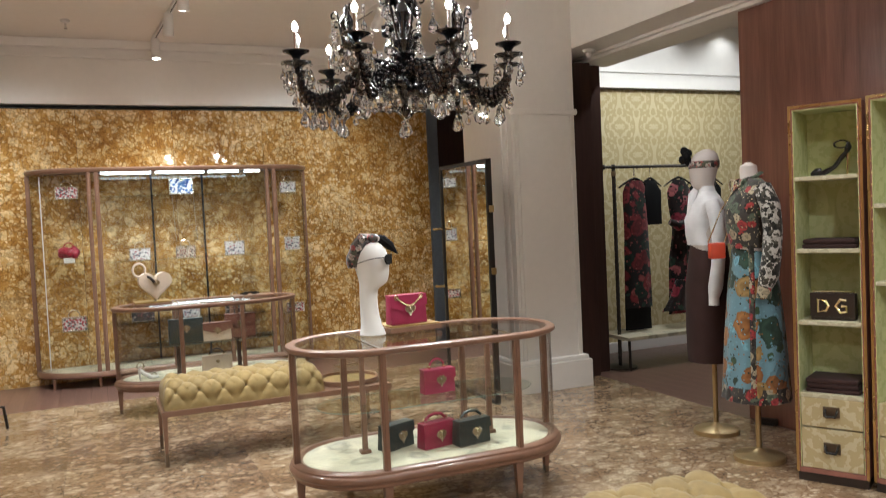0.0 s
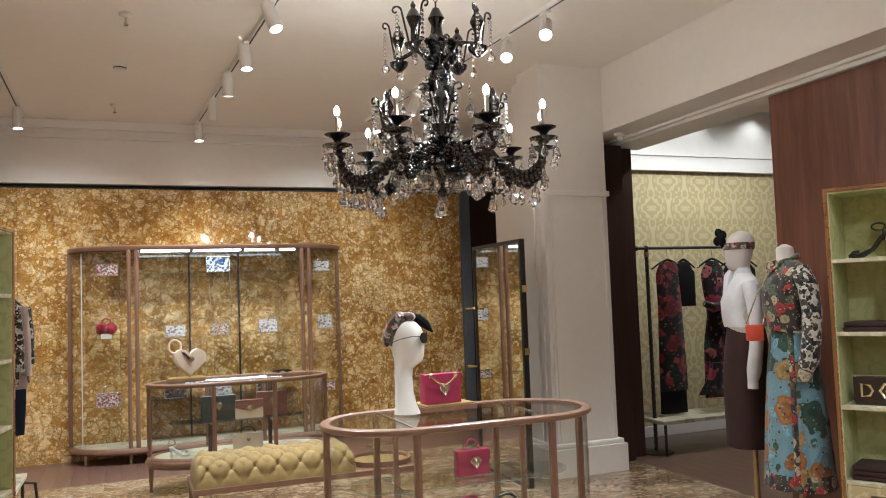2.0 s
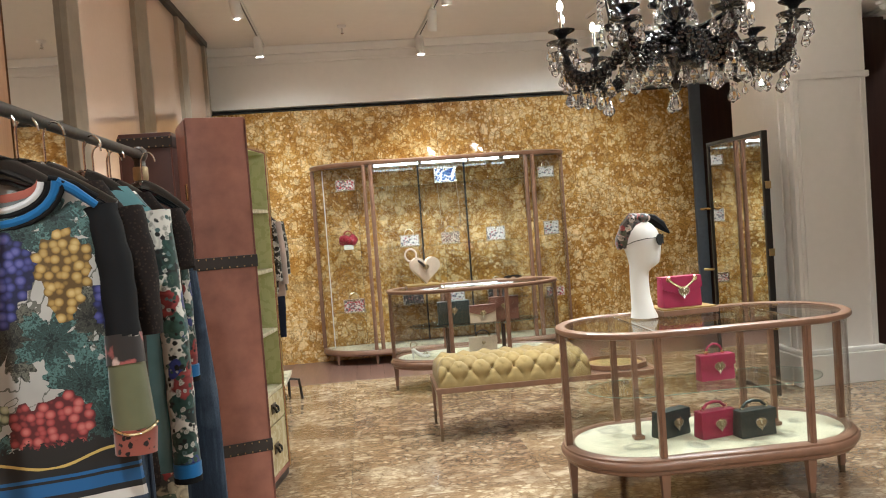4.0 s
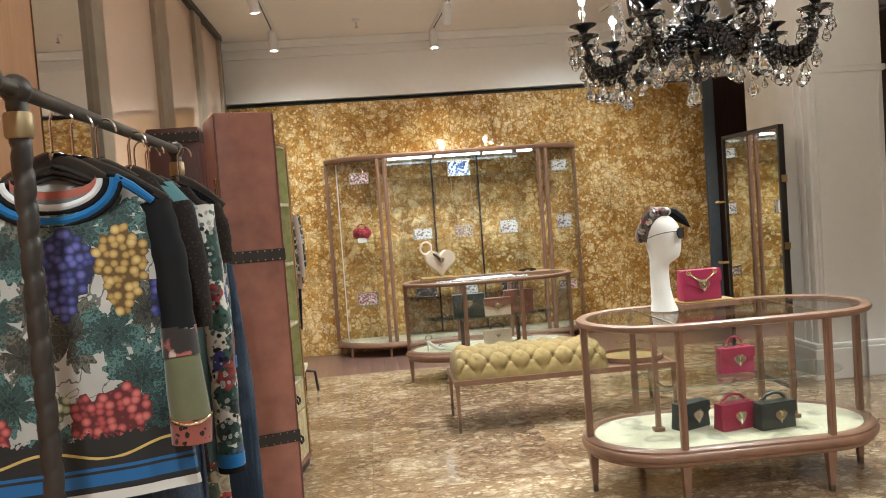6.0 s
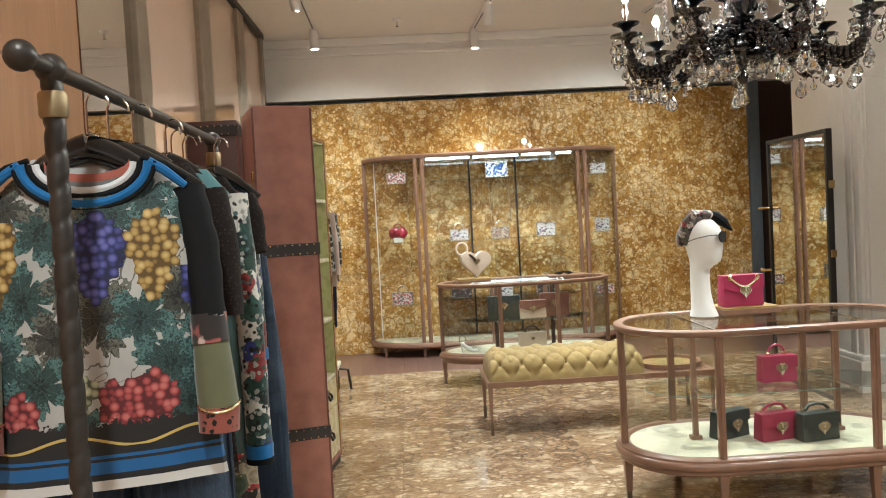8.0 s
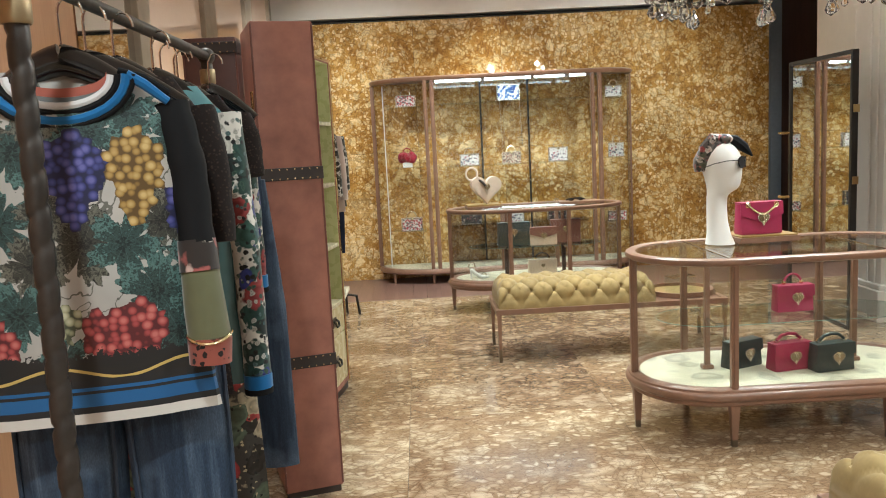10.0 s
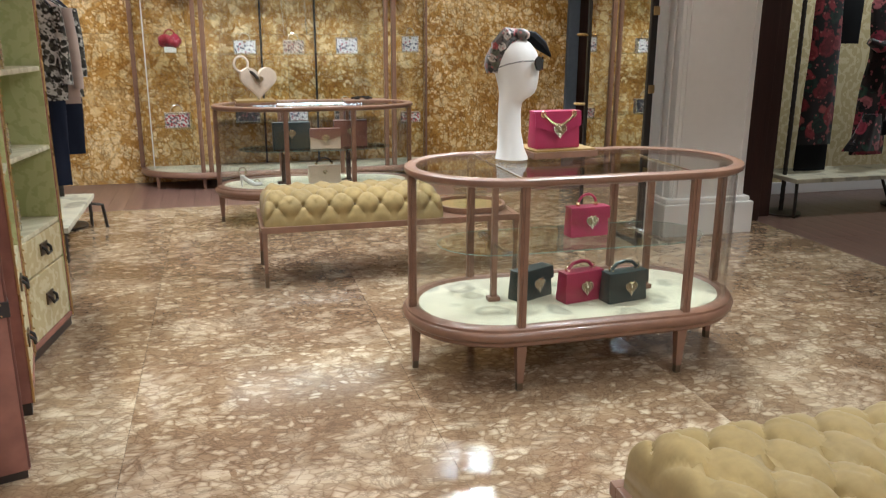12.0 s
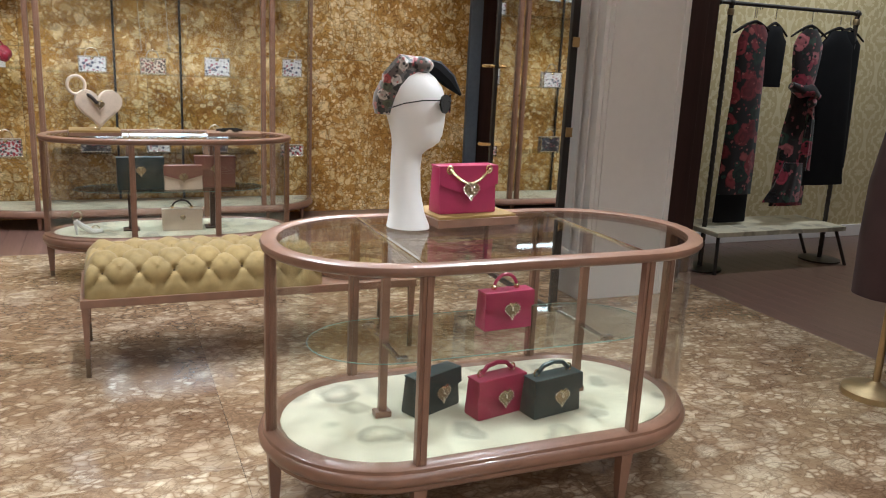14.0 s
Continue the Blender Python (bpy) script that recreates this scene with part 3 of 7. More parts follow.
M_BLUEPRINT = fabric("gourd_print", (0.145, 0.265, 0.32), [(11.0, 0.34, [(0.05, 0.09, 0.045), (0.03, 0.05, 0.03), (0.20, 0.42, 0.52)], 0.05), (7.0, 0.56, [(0.34, 0.15, 0.045), (0.035, 0.07, 0.05), (0.145, 0.265, 0.32), (0.28, 0.12, 0.04), (0.03, 0.05, 0.035), (0.34, 0.22, 0.08)], 0.03), (40.0, 0.30, [(0.03, 0.05, 0.04), (0.30, 0.15, 0.05), (0.20, 0.40, 0.48)], 0.1)], 0.6)
M_LEAFPRINT = fabric("leaf_print", (0.50, 0.475, 0.43), [(32.0, 0.66, [(0.018, 0.018, 0.015), (0.07, 0.065, 0.05), (0.03, 0.028, 0.022), (0.48, 0.455, 0.41)], 0.04), (46.0, 0.42, [(0.60, 0.57, 0.51), (0.015, 0.014, 0.012), (0.10, 0.09, 0.07), (0.05, 0.045, 0.035)], 0.08)], 0.6)
M_PATCHPRINT = fabric("patch_print", (0.05, 0.045, 0.04), [(18.0, 0.62, [(0.42, 0.36, 0.25), (0.36, 0.05, 0.05), (0.10, 0.13, 0.09), (0.03, 0.025, 0.02)], 0.04), (60.0, 0.3, [(0.5, 0.42, 0.26), (0.02, 0.02, 0.02)], 0.08)], 0.6)
M_GARDEN = fabric("garden_print", (0.60, 0.58, 0.53), [(15.0, 0.62, [(0.03, 0.07, 0.06), (0.05, 0.11, 0.09), (0.015, 0.015, 0.014), (0.6, 0.58, 0.53)], 0.04), (14.0, 0.5, [(0.04, 0.05, 0.20), (0.03, 0.06, 0.05), (0.28, 0.05, 0.05), (0.02, 0.03, 0.03), (0.05, 0.11, 0.13)], 0.05), (62.0, 0.46, [(0.42, 0.41, 0.37), (0.05, 0.09, 0.07), (0.02, 0.02, 0.02), (0.10, 0.16, 0.16)], 0.12)], 0.65)
M_SCARF = fabric("scarf_print", (0.10, 0.085, 0.075), [(34.0, 0.66, [(0.012, 0.012, 0.012), (0.30, 0.05, 0.05), (0.02, 0.02, 0.018), (0.09, 0.10, 0.06), (0.50, 0.43, 0.37)], 0.05), (70.0, 0.40, [(0.012, 0.012, 0.012), (0.40, 0.12, 0.11), (0.014, 0.014, 0.013)], 0.1)], 0.35)
M_BAGFLORAL = fabric("floral_enamel", (0.70, 0.69, 0.68), [(48.0, 0.56, [(0.02, 0.02, 0.03), (0.40, 0.13, 0.18), (0.08, 0.09, 0.15), (0.72, 0.71, 0.70), (0.70, 0.69, 0.68)], 0.05)], 0.3)
M_BAGBLUE = fabric("blue_floral_enamel", (0.72, 0.74, 0.76), [(32.0, 0.58, [(0.03, 0.10, 0.36), (0.06, 0.17, 0.45), (0.02, 0.06, 0.25)], 0.07)], 0.3)
M_BAGBEIGE = fabric("beige_floral_enamel", (0.60, 0.50, 0.40), [(58.0, 0.52, [(0.05, 0.025, 0.02), (0.30, 0.08, 0.06), (0.09, 0.05, 0.03)], 0.06)], 0.3)
M_GILTBAG = fabric("gilt_ornament", (0.06, 0.04, 0.02), [(50.0, 0.55, [(0.55, 0.40, 0.16), (0.10, 0.06, 0.02), (0.62, 0.50, 0.26)], 0.1)], 0.28)
M_BAGRED = fabric("red_jewelled", (0.30, 0.012, 0.03), [(60.0, 0.3, [(0.5, 0.06, 0.08), (0.2, 0.01, 0.02)], 0.1)], 0.25)
M_BAGDARK = fabric("dark_floral_enamel", (0.03, 0.028, 0.03), [(40.0, 0.52, [(0.42, 0.38, 0.34), (0.25, 0.07, 0.08), (0.1, 0.1, 0.12)], 0.08)], 0.3)
M_REDWHITE = fabric("red_white_enamel", (0.66, 0.63, 0.6), [(52.0, 0.58, [(0.45, 0.03, 0.05), (0.1, 0.09, 0.1), (0.45, 0.03, 0.05)], 0.06)], 0.3)


def grape_print(name):
    """White knit with vine leaves, bunches of grapes and striped hem, laid out in the front's own plane."""
    mat, nt, b = material(name)
    v = coords(nt)
    sep = nt.nodes.new("ShaderNodeSeparateXYZ")
    nt.links.new(v, sep.inputs[0])

    def m_(op, a, c=None, d=None):
        m = nt.nodes.new("ShaderNodeMath")
        m.operation = op
        for s, val in zip(m.inputs, (a, c, d)):
            if val is None:
                continue
            if isinstance(val, (int, float)):
                s.default_value = val
            else:
                nt.links.new(val, s)
        return m.outputs[0]
    X, Z = sep.outputs[0], sep.outputs[2]
    wob = m_("MULTIPLY_ADD", noise_fac(nt, v, 60, 4, 0.7), 0.06, -0.03)
    streak = noise_fac(nt, v, 130, 4, 0.7)
    shade = noise_fac(nt, v, 5, 4)
    c = ramp(nt, shade, [(0.3, (0.33, 0.32, 0.30)), (0.7, (0.49, 0.475, 0.45))])
    # thin vine stems
    stem = m_("ABSOLUTE", m_("SUBTRACT", noise_fac(nt, v, 9, 3, 0.5, 0.8), 0.5))
    c = mix(nt, m_("MULTIPLY", m_("LESS_THAN", stem, 0.012), 0.8), c, (0.05, 0.05, 0.035))
    # lobed vine leaves: centre, size, turn, tone
    spots = [(0.04, 0.19, 0.055, 0.4, 0), (-0.09, 0.16, 0.055, 1.4, 0), (0.155, 0.02, 0.05, 2.0, 1), (-0.13, 0.03, 0.06, 0.9, 0), (0.015, -0.015, 0.062, 2.6, 1), (0.085, -0.02, 0.055, 0.2, 0), (-0.21, 0.0, 0.055, 1.0, 0),
             (-0.075, -0.05, 0.05, 1.7, 1), (-0.19, -0.10, 0.065, 0.3, 0), (0.135, -0.115, 0.062, 1.1, 0), (-0.11, -0.14, 0.055, 3.0, 0), (0.165, -0.20, 0.065, 1.2, 0), (-0.23, -0.18, 0.05, 0.7, 1), (-0.05, 0.05, 0.04, 1.9, 1), (0.21, -0.07, 0.05, 0.1, 0),
             (-0.24, 0.12, 0.05, 2.8, 0), (0.19, 0.17, 0.05, 1.5, 0), (-0.05, 0.23, 0.045, 0.9, 1), (0.11, 0.22, 0.045, 2.1, 0), (-0.16, 0.21, 0.05, 0.2, 1), (-0.04, -0.23, 0.04, 0.6, 0)]
    tones = [((0.003, 0.011, 0.011), (0.10, 0.20, 0.19)), ((0.005, 0.006, 0.005), (0.15, 0.15, 0.12)), ((0.007, 0.015, 0.011), (0.18, 0.22, 0.165))]
    for x, z, r, turn, tone in spots:
        r *= 1.18
        dx, dz = m_("SUBTRACT", X, x), m_("SUBTRACT", Z, z)
        dist = m_("SQRT", m_("ADD", m_("MULTIPLY", dx, dx), m_("MULTIPLY", dz, dz)))
        ang = m_("ARCTAN2", dz, dx)
        lobes = m_("MULTIPLY_ADD", m_("POWER", m_("ABSOLUTE", m_("COSINE", m_("MULTIPLY_ADD", ang, 2.5, turn * 2.5))), 0.7), r * 0.60, r * 0.45)
        jag = m_("MULTIPLY", m_("SINE", m_("MULTIPLY", ang, 23.0)), r * 0.08)
        inside = m_("LESS_THAN", dist, m_("ADD", m_("ADD", lobes, jag), m_("MULTIPLY", wob, 0.55)))
        vein = m_("ABSOLUTE", m_("SINE", m_("MULTIPLY_ADD", ang, 5.0, turn * 5)))
        dk, lt = tones[tone]
        half = tuple(a * 0.68 + b_ * 0.32 for a, b_ in zip(dk, lt))
        val = m_("ADD", m_("MULTIPLY", streak, 1.0), m_("MULTIPLY", dist, 0.42 / r))
        col = ramp(nt, val, [(0.52, dk), (0.66, half), (0.74, dk), (0.86, lt), (0.94, half), (1.0, dk)])
        col = mix(nt, m_("MULTIPLY", m_("LESS_THAN", vein, 0.07), 0.55), col, lt)
        c = mix(nt, inside, c, col)
    # bunches of grapes: centre, half width, half height, colours
    vo = node(nt, "ShaderNodeTexVoronoi", Scale=60.0, Randomness=0.62)
    flat = nt.nodes.new("ShaderNodeCombineXYZ")
    nt.links.new(X, flat.inputs[0])
    nt.links.new(Z, flat.inputs[1])
    nt.links.new(flat.outputs[0], vo.inputs["Vector"])
    cell = nt.nodes.new("ShaderNodeSeparateXYZ")
    nt.links.new(vo.outputs["Position"], cell.inputs[0])
    CX, CZ = cell.outputs[0], cell.outputs[1]
    gold = ((0.58, 0.43, 0.18), (0.36, 0.225, 0.06), (0.10, 0.055, 0.012))
    blue = ((0.12, 0.12, 0.36), (0.035, 0.04, 0.18), (0.008, 0.01, 0.05))
    red = ((0.52, 0.16, 0.14), (0.33, 0.05, 0.052), (0.09, 0.012, 0.015))
    pale = ((0.55, 0.55, 0.40), (0.34, 0.35, 0.22), (0.06, 0.07, 0.04))
    for x, z, w, h, (hi, mid, lo) in ((0.115, 0.10, 0.05, 0.095, gold), (0.01, 0.10, 0.062, 0.085, blue), (-0.175, 0.10, 0.042, 0.09, gold), (0.095, -0.205, 0.05, 0.075, red), (0.035, -0.205, 0.045, 0.065, red), (-0.155, -0.23, 0.038, 0.075, red), (-0.03, -0.165, 0.025, 0.042, pale), (0.19, 0.02, 0.03, 0.06, blue)):
        dx, dz = m_("DIVIDE", m_("SUBTRACT", CX, x), w), m_("DIVIDE", m_("SUBTRACT", CZ, z), h)
        taper = m_("MULTIPLY_ADD", dz, 0.45, 0.85)
        d2 = m_("ADD", m_("POWER", m_("ABSOLUTE", m_("DIVIDE", dx, taper)), 2.0), m_("POWER", m_("ABSOLUTE", dz), 2.0))
        inside = m_("LESS_THAN", d2, 1.0)
        c = mix(nt, inside, c, ramp(nt, vo.outputs["Distance"], [(0.0, hi), (0.22, hi), (0.50, mid), (0.66, lo)]))
    # dark border with gold cord, then blue, black and white bands at the hem
    dark = m_("LESS_THAN", m_("ADD", Z, m_("MULTIPLY", wob, 1.2)), -0.225)
    c2 = mix(nt, dark, c, (0.012, 0.011, 0.011))
    cord = m_("LESS_THAN", m_("ABSOLUTE", m_("SUBTRACT", m_("ADD", Z, m_("MULTIPLY", m_("SINE", m_("MULTIPLY", X, 26.0)), 0.012)), -0.262)), 0.003)
    c2 = mix(nt, cord, c2, (0.55, 0.40, 0.12))
    bands = ramp(nt, m_("MULTIPLY_ADD", Z, 10.0, 3.5), [(0.0, (0.62, 0.60, 0.57)), (0.07, (0.012, 0.012, 0.014)), (0.20, (0.015, 0.11, 0.30)), (0.46, (0.012, 0.012, 0.014)), (0.52, (0.015, 0.11, 0.30)), (0.59, (0.012, 0.012, 0.014))], "CONSTANT")
    c2 = mix(nt, m_("LESS_THAN", Z, -0.275), c2, bands)
    nt.links.new(c2, b.inputs["Base Color"])
    b.inputs["Roughness"].default_value = 0.65
    b.inputs["Sheen Weight"].default_value = 0.15
    bump(nt, b, noise_fac(nt, v, 350, 2), 0.2, 0.001)
    return mat


M_GRAPES = grape_print("vine_print_knit")


# ---------------------------------------------------------------- shapes shared by many things
def loft(bm, rings, segs=24, wave=0.0, waves=7, seed=0, cap=True):
    """Skin level ellipses (cx, cy, z, rx, ry); wave: depth of the folds, growing towards the first ring."""
    rnd = random.Random(seed)
    ph = [rnd.uniform(0, 6.28) for _ in range(3)]
    out = []
    n = len(rings)
    for j, (cx, cy, z, rx, ry) in enumerate(rings):
        k = wave * (1 - j / max(1, n - 1))
        ring = []
        for i in range(segs):
            t = 2 * math.pi * i / segs
            f = 1 + k * (math.cos(waves * t + ph[0]) * 0.6 + math.cos((waves + 4) * t + ph[1] + 0.4 * j) * 0.4)
            ring.append(bm.verts.new((cx + rx * f * math.cos(t), cy + ry * f * math.sin(t), z)))
        out.append(ring)
    for a, b in zip(out, out[1:]):
        for i in range(segs):
            bm.faces.new((a[i], a[(i + 1) % segs], b[(i + 1) % segs], b[i]))
    if cap:
        bm.faces.new(out[0][::-1])
        bm.faces.new(out[-1])
    return bm


def ball(bm, x, y, z, r, sx=1, sy=1, sz=1, u=10, v=7):
    bmesh.ops.create_uvsphere(bm, u_segments=u, v_segments=v, radius=r, matrix=Matrix.Translation((x, y, z)) @ Matrix.Diagonal((sx, sy, sz, 1)))
    return bm


def arc(cx, cz, rx, rz, a0, a1, n=12, y=0.0):
    return [(cx + rx * math.cos(radians(a0 + (a1 - a0) * i / n)), y, cz + rz * math.sin(radians(a0 + (a1 - a0) * i / n))) for i in range(n + 1)]


def heart(s, n=24):
    pts = []
    for i in range(n):
        t = 2 * math.pi * i / n
        pts.append((s * 16 * math.sin(t) ** 3 / 17, s * (13 * math.cos(t) - 5 * math.cos(2 * t) - 2 * math.cos(3 * t) - math.cos(4 * t)) / 17))
    return pts[::-1]


def clasp(parent, x, y, z, s):
    """An openwork heart: dark ground, beaded rim, small jewelled heart and bow."""
    y -= 0.010
    s *= 0.92
    ob = part("heart_clasp", side_poly(B(), [(x + px, z + pz) for px, pz in heart(s * 0.98)], y - 0.004, y), M_OLDGOLD, parent, "gold heart clasp")
    bm = B()
    for px, pz in heart(s * 1.02, 22):
        ball(bm, x + px, y - 0.005, z + pz, s * 0.105, u=6, v=4)
    part("pearl", bm, M_PALEGOLD, ob, "pearl edging")
    bm = B()
    for px, pz in heart(s * 0.60, 12):
        ball(bm, x + px, y - 0.006, z + pz, s * 0.095, u=6, v=4)
    ball(bm, x, y - 0.007, z + s * 0.12, s * 0.17, u=8, v=5)
    part("jewel", bm, M_PALEGOLD, ob)
    part("bow", tube(B(), [(x - s * 0.42, y - 0.006, z + s * 0.95), (x, y - 0.008, z + s * 0.72), (x + s * 0.42, y - 0.006, z + s * 0.95)], s * 0.12, 6), M_GOLD, ob)


def handbag(m, w, h, d, mat, label, handle="top", flap=0.55, heart_size=0.032, flap_mat=None, metal=M_GOLD, grip=None):
    """A flap bag standing on its base, its front towards -y."""
    th = thing("handbag", m, label, "handbag")
    bm = B()
    box(bm, -w / 2, w / 2, -d / 2, d / 2, 0, h * 0.97, 0.008)
    for v in bm.verts:
        v.co.y *= 1 - 0.35 * v.co.z / h
    part("body", bm, mat, th, "", True)
    fm = flap_mat or mat
    k = 0.65
    fl = [(-w / 2 - 0.002, h), (-w / 2 - 0.002, h * 0.62), (0, h * (1 - flap)), (w / 2 + 0.002, h * 0.62), (w / 2 + 0.002, h)]
    bm = side_poly(B(), fl, -d / 2 * k - 0.012, -d / 2 * k - 0.005)
    for v in bm.verts:
        v.co.y += -(1 - v.co.z / h) * d * 0.16
    part("flap", bm, fm, th)
    part("flap_top", box(B(), -w / 2 - 0.002, w / 2 + 0.002, -d / 2 * k - 0.012, d / 2 * k + 0.002, h * 0.965, h * 1.01, 0.003), fm, th)
    clasp(th, 0, -d / 2 * k - 0.012 - d * 0.07, h * (1 - flap) + 0.02, heart_size)
    if handle == "top":
        part("handle", tube(B(), arc(0, h + 0.005, w * 0.24, h * 0.36, 0, 180, 14), 0.006), grip or flap_mat or mat, th)
        for s in (-1, 1):
            part("ring", ball(B(), s * w * 0.24, 0, h + 0.01, 0.011), metal, th, "gold ring")
    elif handle == "flat":
        part("handle", tube(B(), [(-w * 0.33, 0, h + 0.012), (-w * 0.2, 0, h + 0.035), (0, 0, h + 0.042), (w * 0.2, 0, h + 0.035), (w * 0.33, 0, h + 0.012)], 0.008), mat, th)
        for s in (-1, 1):
            part("ring", tube(B(), arc(s * w * 0.34, h + 0.012, 0.012, 0.014, 0, 360, 10)[:-1], 0.003, 6, True), metal, th, "gold ring")
    elif handle == "chain":
        bm = B()
        pts = [(-w * 0.34 + w * 0.68 * i / 22, -d / 2 * k - 0.018 - 0.006 * math.sin(math.pi * i / 22), h * 0.93 - h * 0.28 * math.sin(math.pi * i / 22)) for i in range(23)]
        for i, p in enumerate(pts):
            ball(bm, *p, 0.0065, u=6, v=4)
        part("chain", bm, metal, th, "pale gold chain")
        for s in (-1, 1):
            part("ring", tube(B(), arc(s * w * 0.34, h * 0.93, 0.011, 0.013, 0, 360, 10, -d / 2 * k - 0.014)[:-1], 0.0035, 6, True), metal, th)
    return th


def box_bag(m, w, h, d, mat, label, trim=None, handle=True):
    """A small rigid bag with an arched handle."""
    th = thing("box_bag", m, label, "handbag", "bags in the wall cabinet")
    part("body", box(B(), -w / 2, w / 2, -d / 2, d / 2, 0, h, 0.007), mat, th, "", True)
    bm = B()
    for x0, x1, z0, z1 in ((-w / 2 - 0.004, -w / 2 + 0.006, 0, h), (w / 2 - 0.006, w / 2 + 0.004, 0, h), (-w / 2, w / 2, -0.0, 0.009), (-w / 2, w / 2, h - 0.009, h + 0.002)):
        box(bm, x0, x1, -d / 2 - 0.004, -d / 2 + 0.006, z0, z1, 0.002)
    part("frame", bm, trim or M_PALEGOLD, th)
    bm = B()
    nb = max(6, int(w / 0.02))
    for i in range(nb + 1):
        for z in (0.006, h - 0.004):
            ball(bm, -w / 2 + w * i / nb, -d / 2 - 0.005, z, 0.0055, u=6, v=4)
    for i in range(1, int(h / 0.02)):
        for x in (-w / 2, w / 2):
            ball(bm, x, -d / 2 - 0.005, i * 0.02, 0.0055, u=6, v=4)
    part("beading", bm, M_PALEGOLD, th, "pale beaded edge")
    if handle:
        part("handle", tube(B(), arc(0, h, w * 0.25, h * 0.5, 0, 180, 12), 0.005, 6), trim or M_PALEGOLD, th)
    part("clasp", ball(B(), 0, -d / 2, h * 0.88, 0.011, 1.4, 0.7, 1), M_GOLD, th)
    return th


def rounded(cx, cy, a, r_x, r_y, n=16, out=0.0):
    """A path round a box of half-length a with elliptic ends."""
    pts = []
    for sx in (1, -1):
        for i in range(n + 1):
            t = -math.pi / 2 + math.pi * i / n
            if sx < 0:
                t += math.pi
            nx, ny = math.cos(t) / r_x, math.sin(t) / r_y
            q = math.hypot(nx, ny)
            nx, ny = nx / q, ny / q
            pts.append((cx + sx * a + r_x * math.cos(t) + nx * out, cy + r_y * math.sin(t) + ny * out, nx, ny))
    return pts
# ---------------------------------------------------------------- dressing room and corner walls
structure("wall_dressing", box(B(), 4.49, 8.2, 7.5, 7.7, 0, 2.80), M_DAMASK, "wall with pale gold damask paper")
structure("wall_dressing_upper", box(B(), 4.49, 8.2, 7.42, 7.7, 2.96, CEIL), M_WHITE, "white plaster band")
structure("trim_dressing", box(B(), 4.49, 8.2, 7.435, 7.7, 2.802, 2.958), M_WHITE, "grey recessed cornice")
structure("baseboard", box(B(), 4.49, 8.0, 7.478, 7.499, 0, 0.11, 0.004), M_WHITE, "white baseboard")
structure("wall_corner", box(B(), 3.98, 4.7, 9.5, 9.75, 0, 2.84), M_DARKWOOD, "dark wooden panel beside the stone wall")
structure("trim_wall_edge", box(B(), 3.845, 3.97, 9.42, 9.7, 0, 2.84), M_STEEL, "grey-blue metal edge of the stone wall")


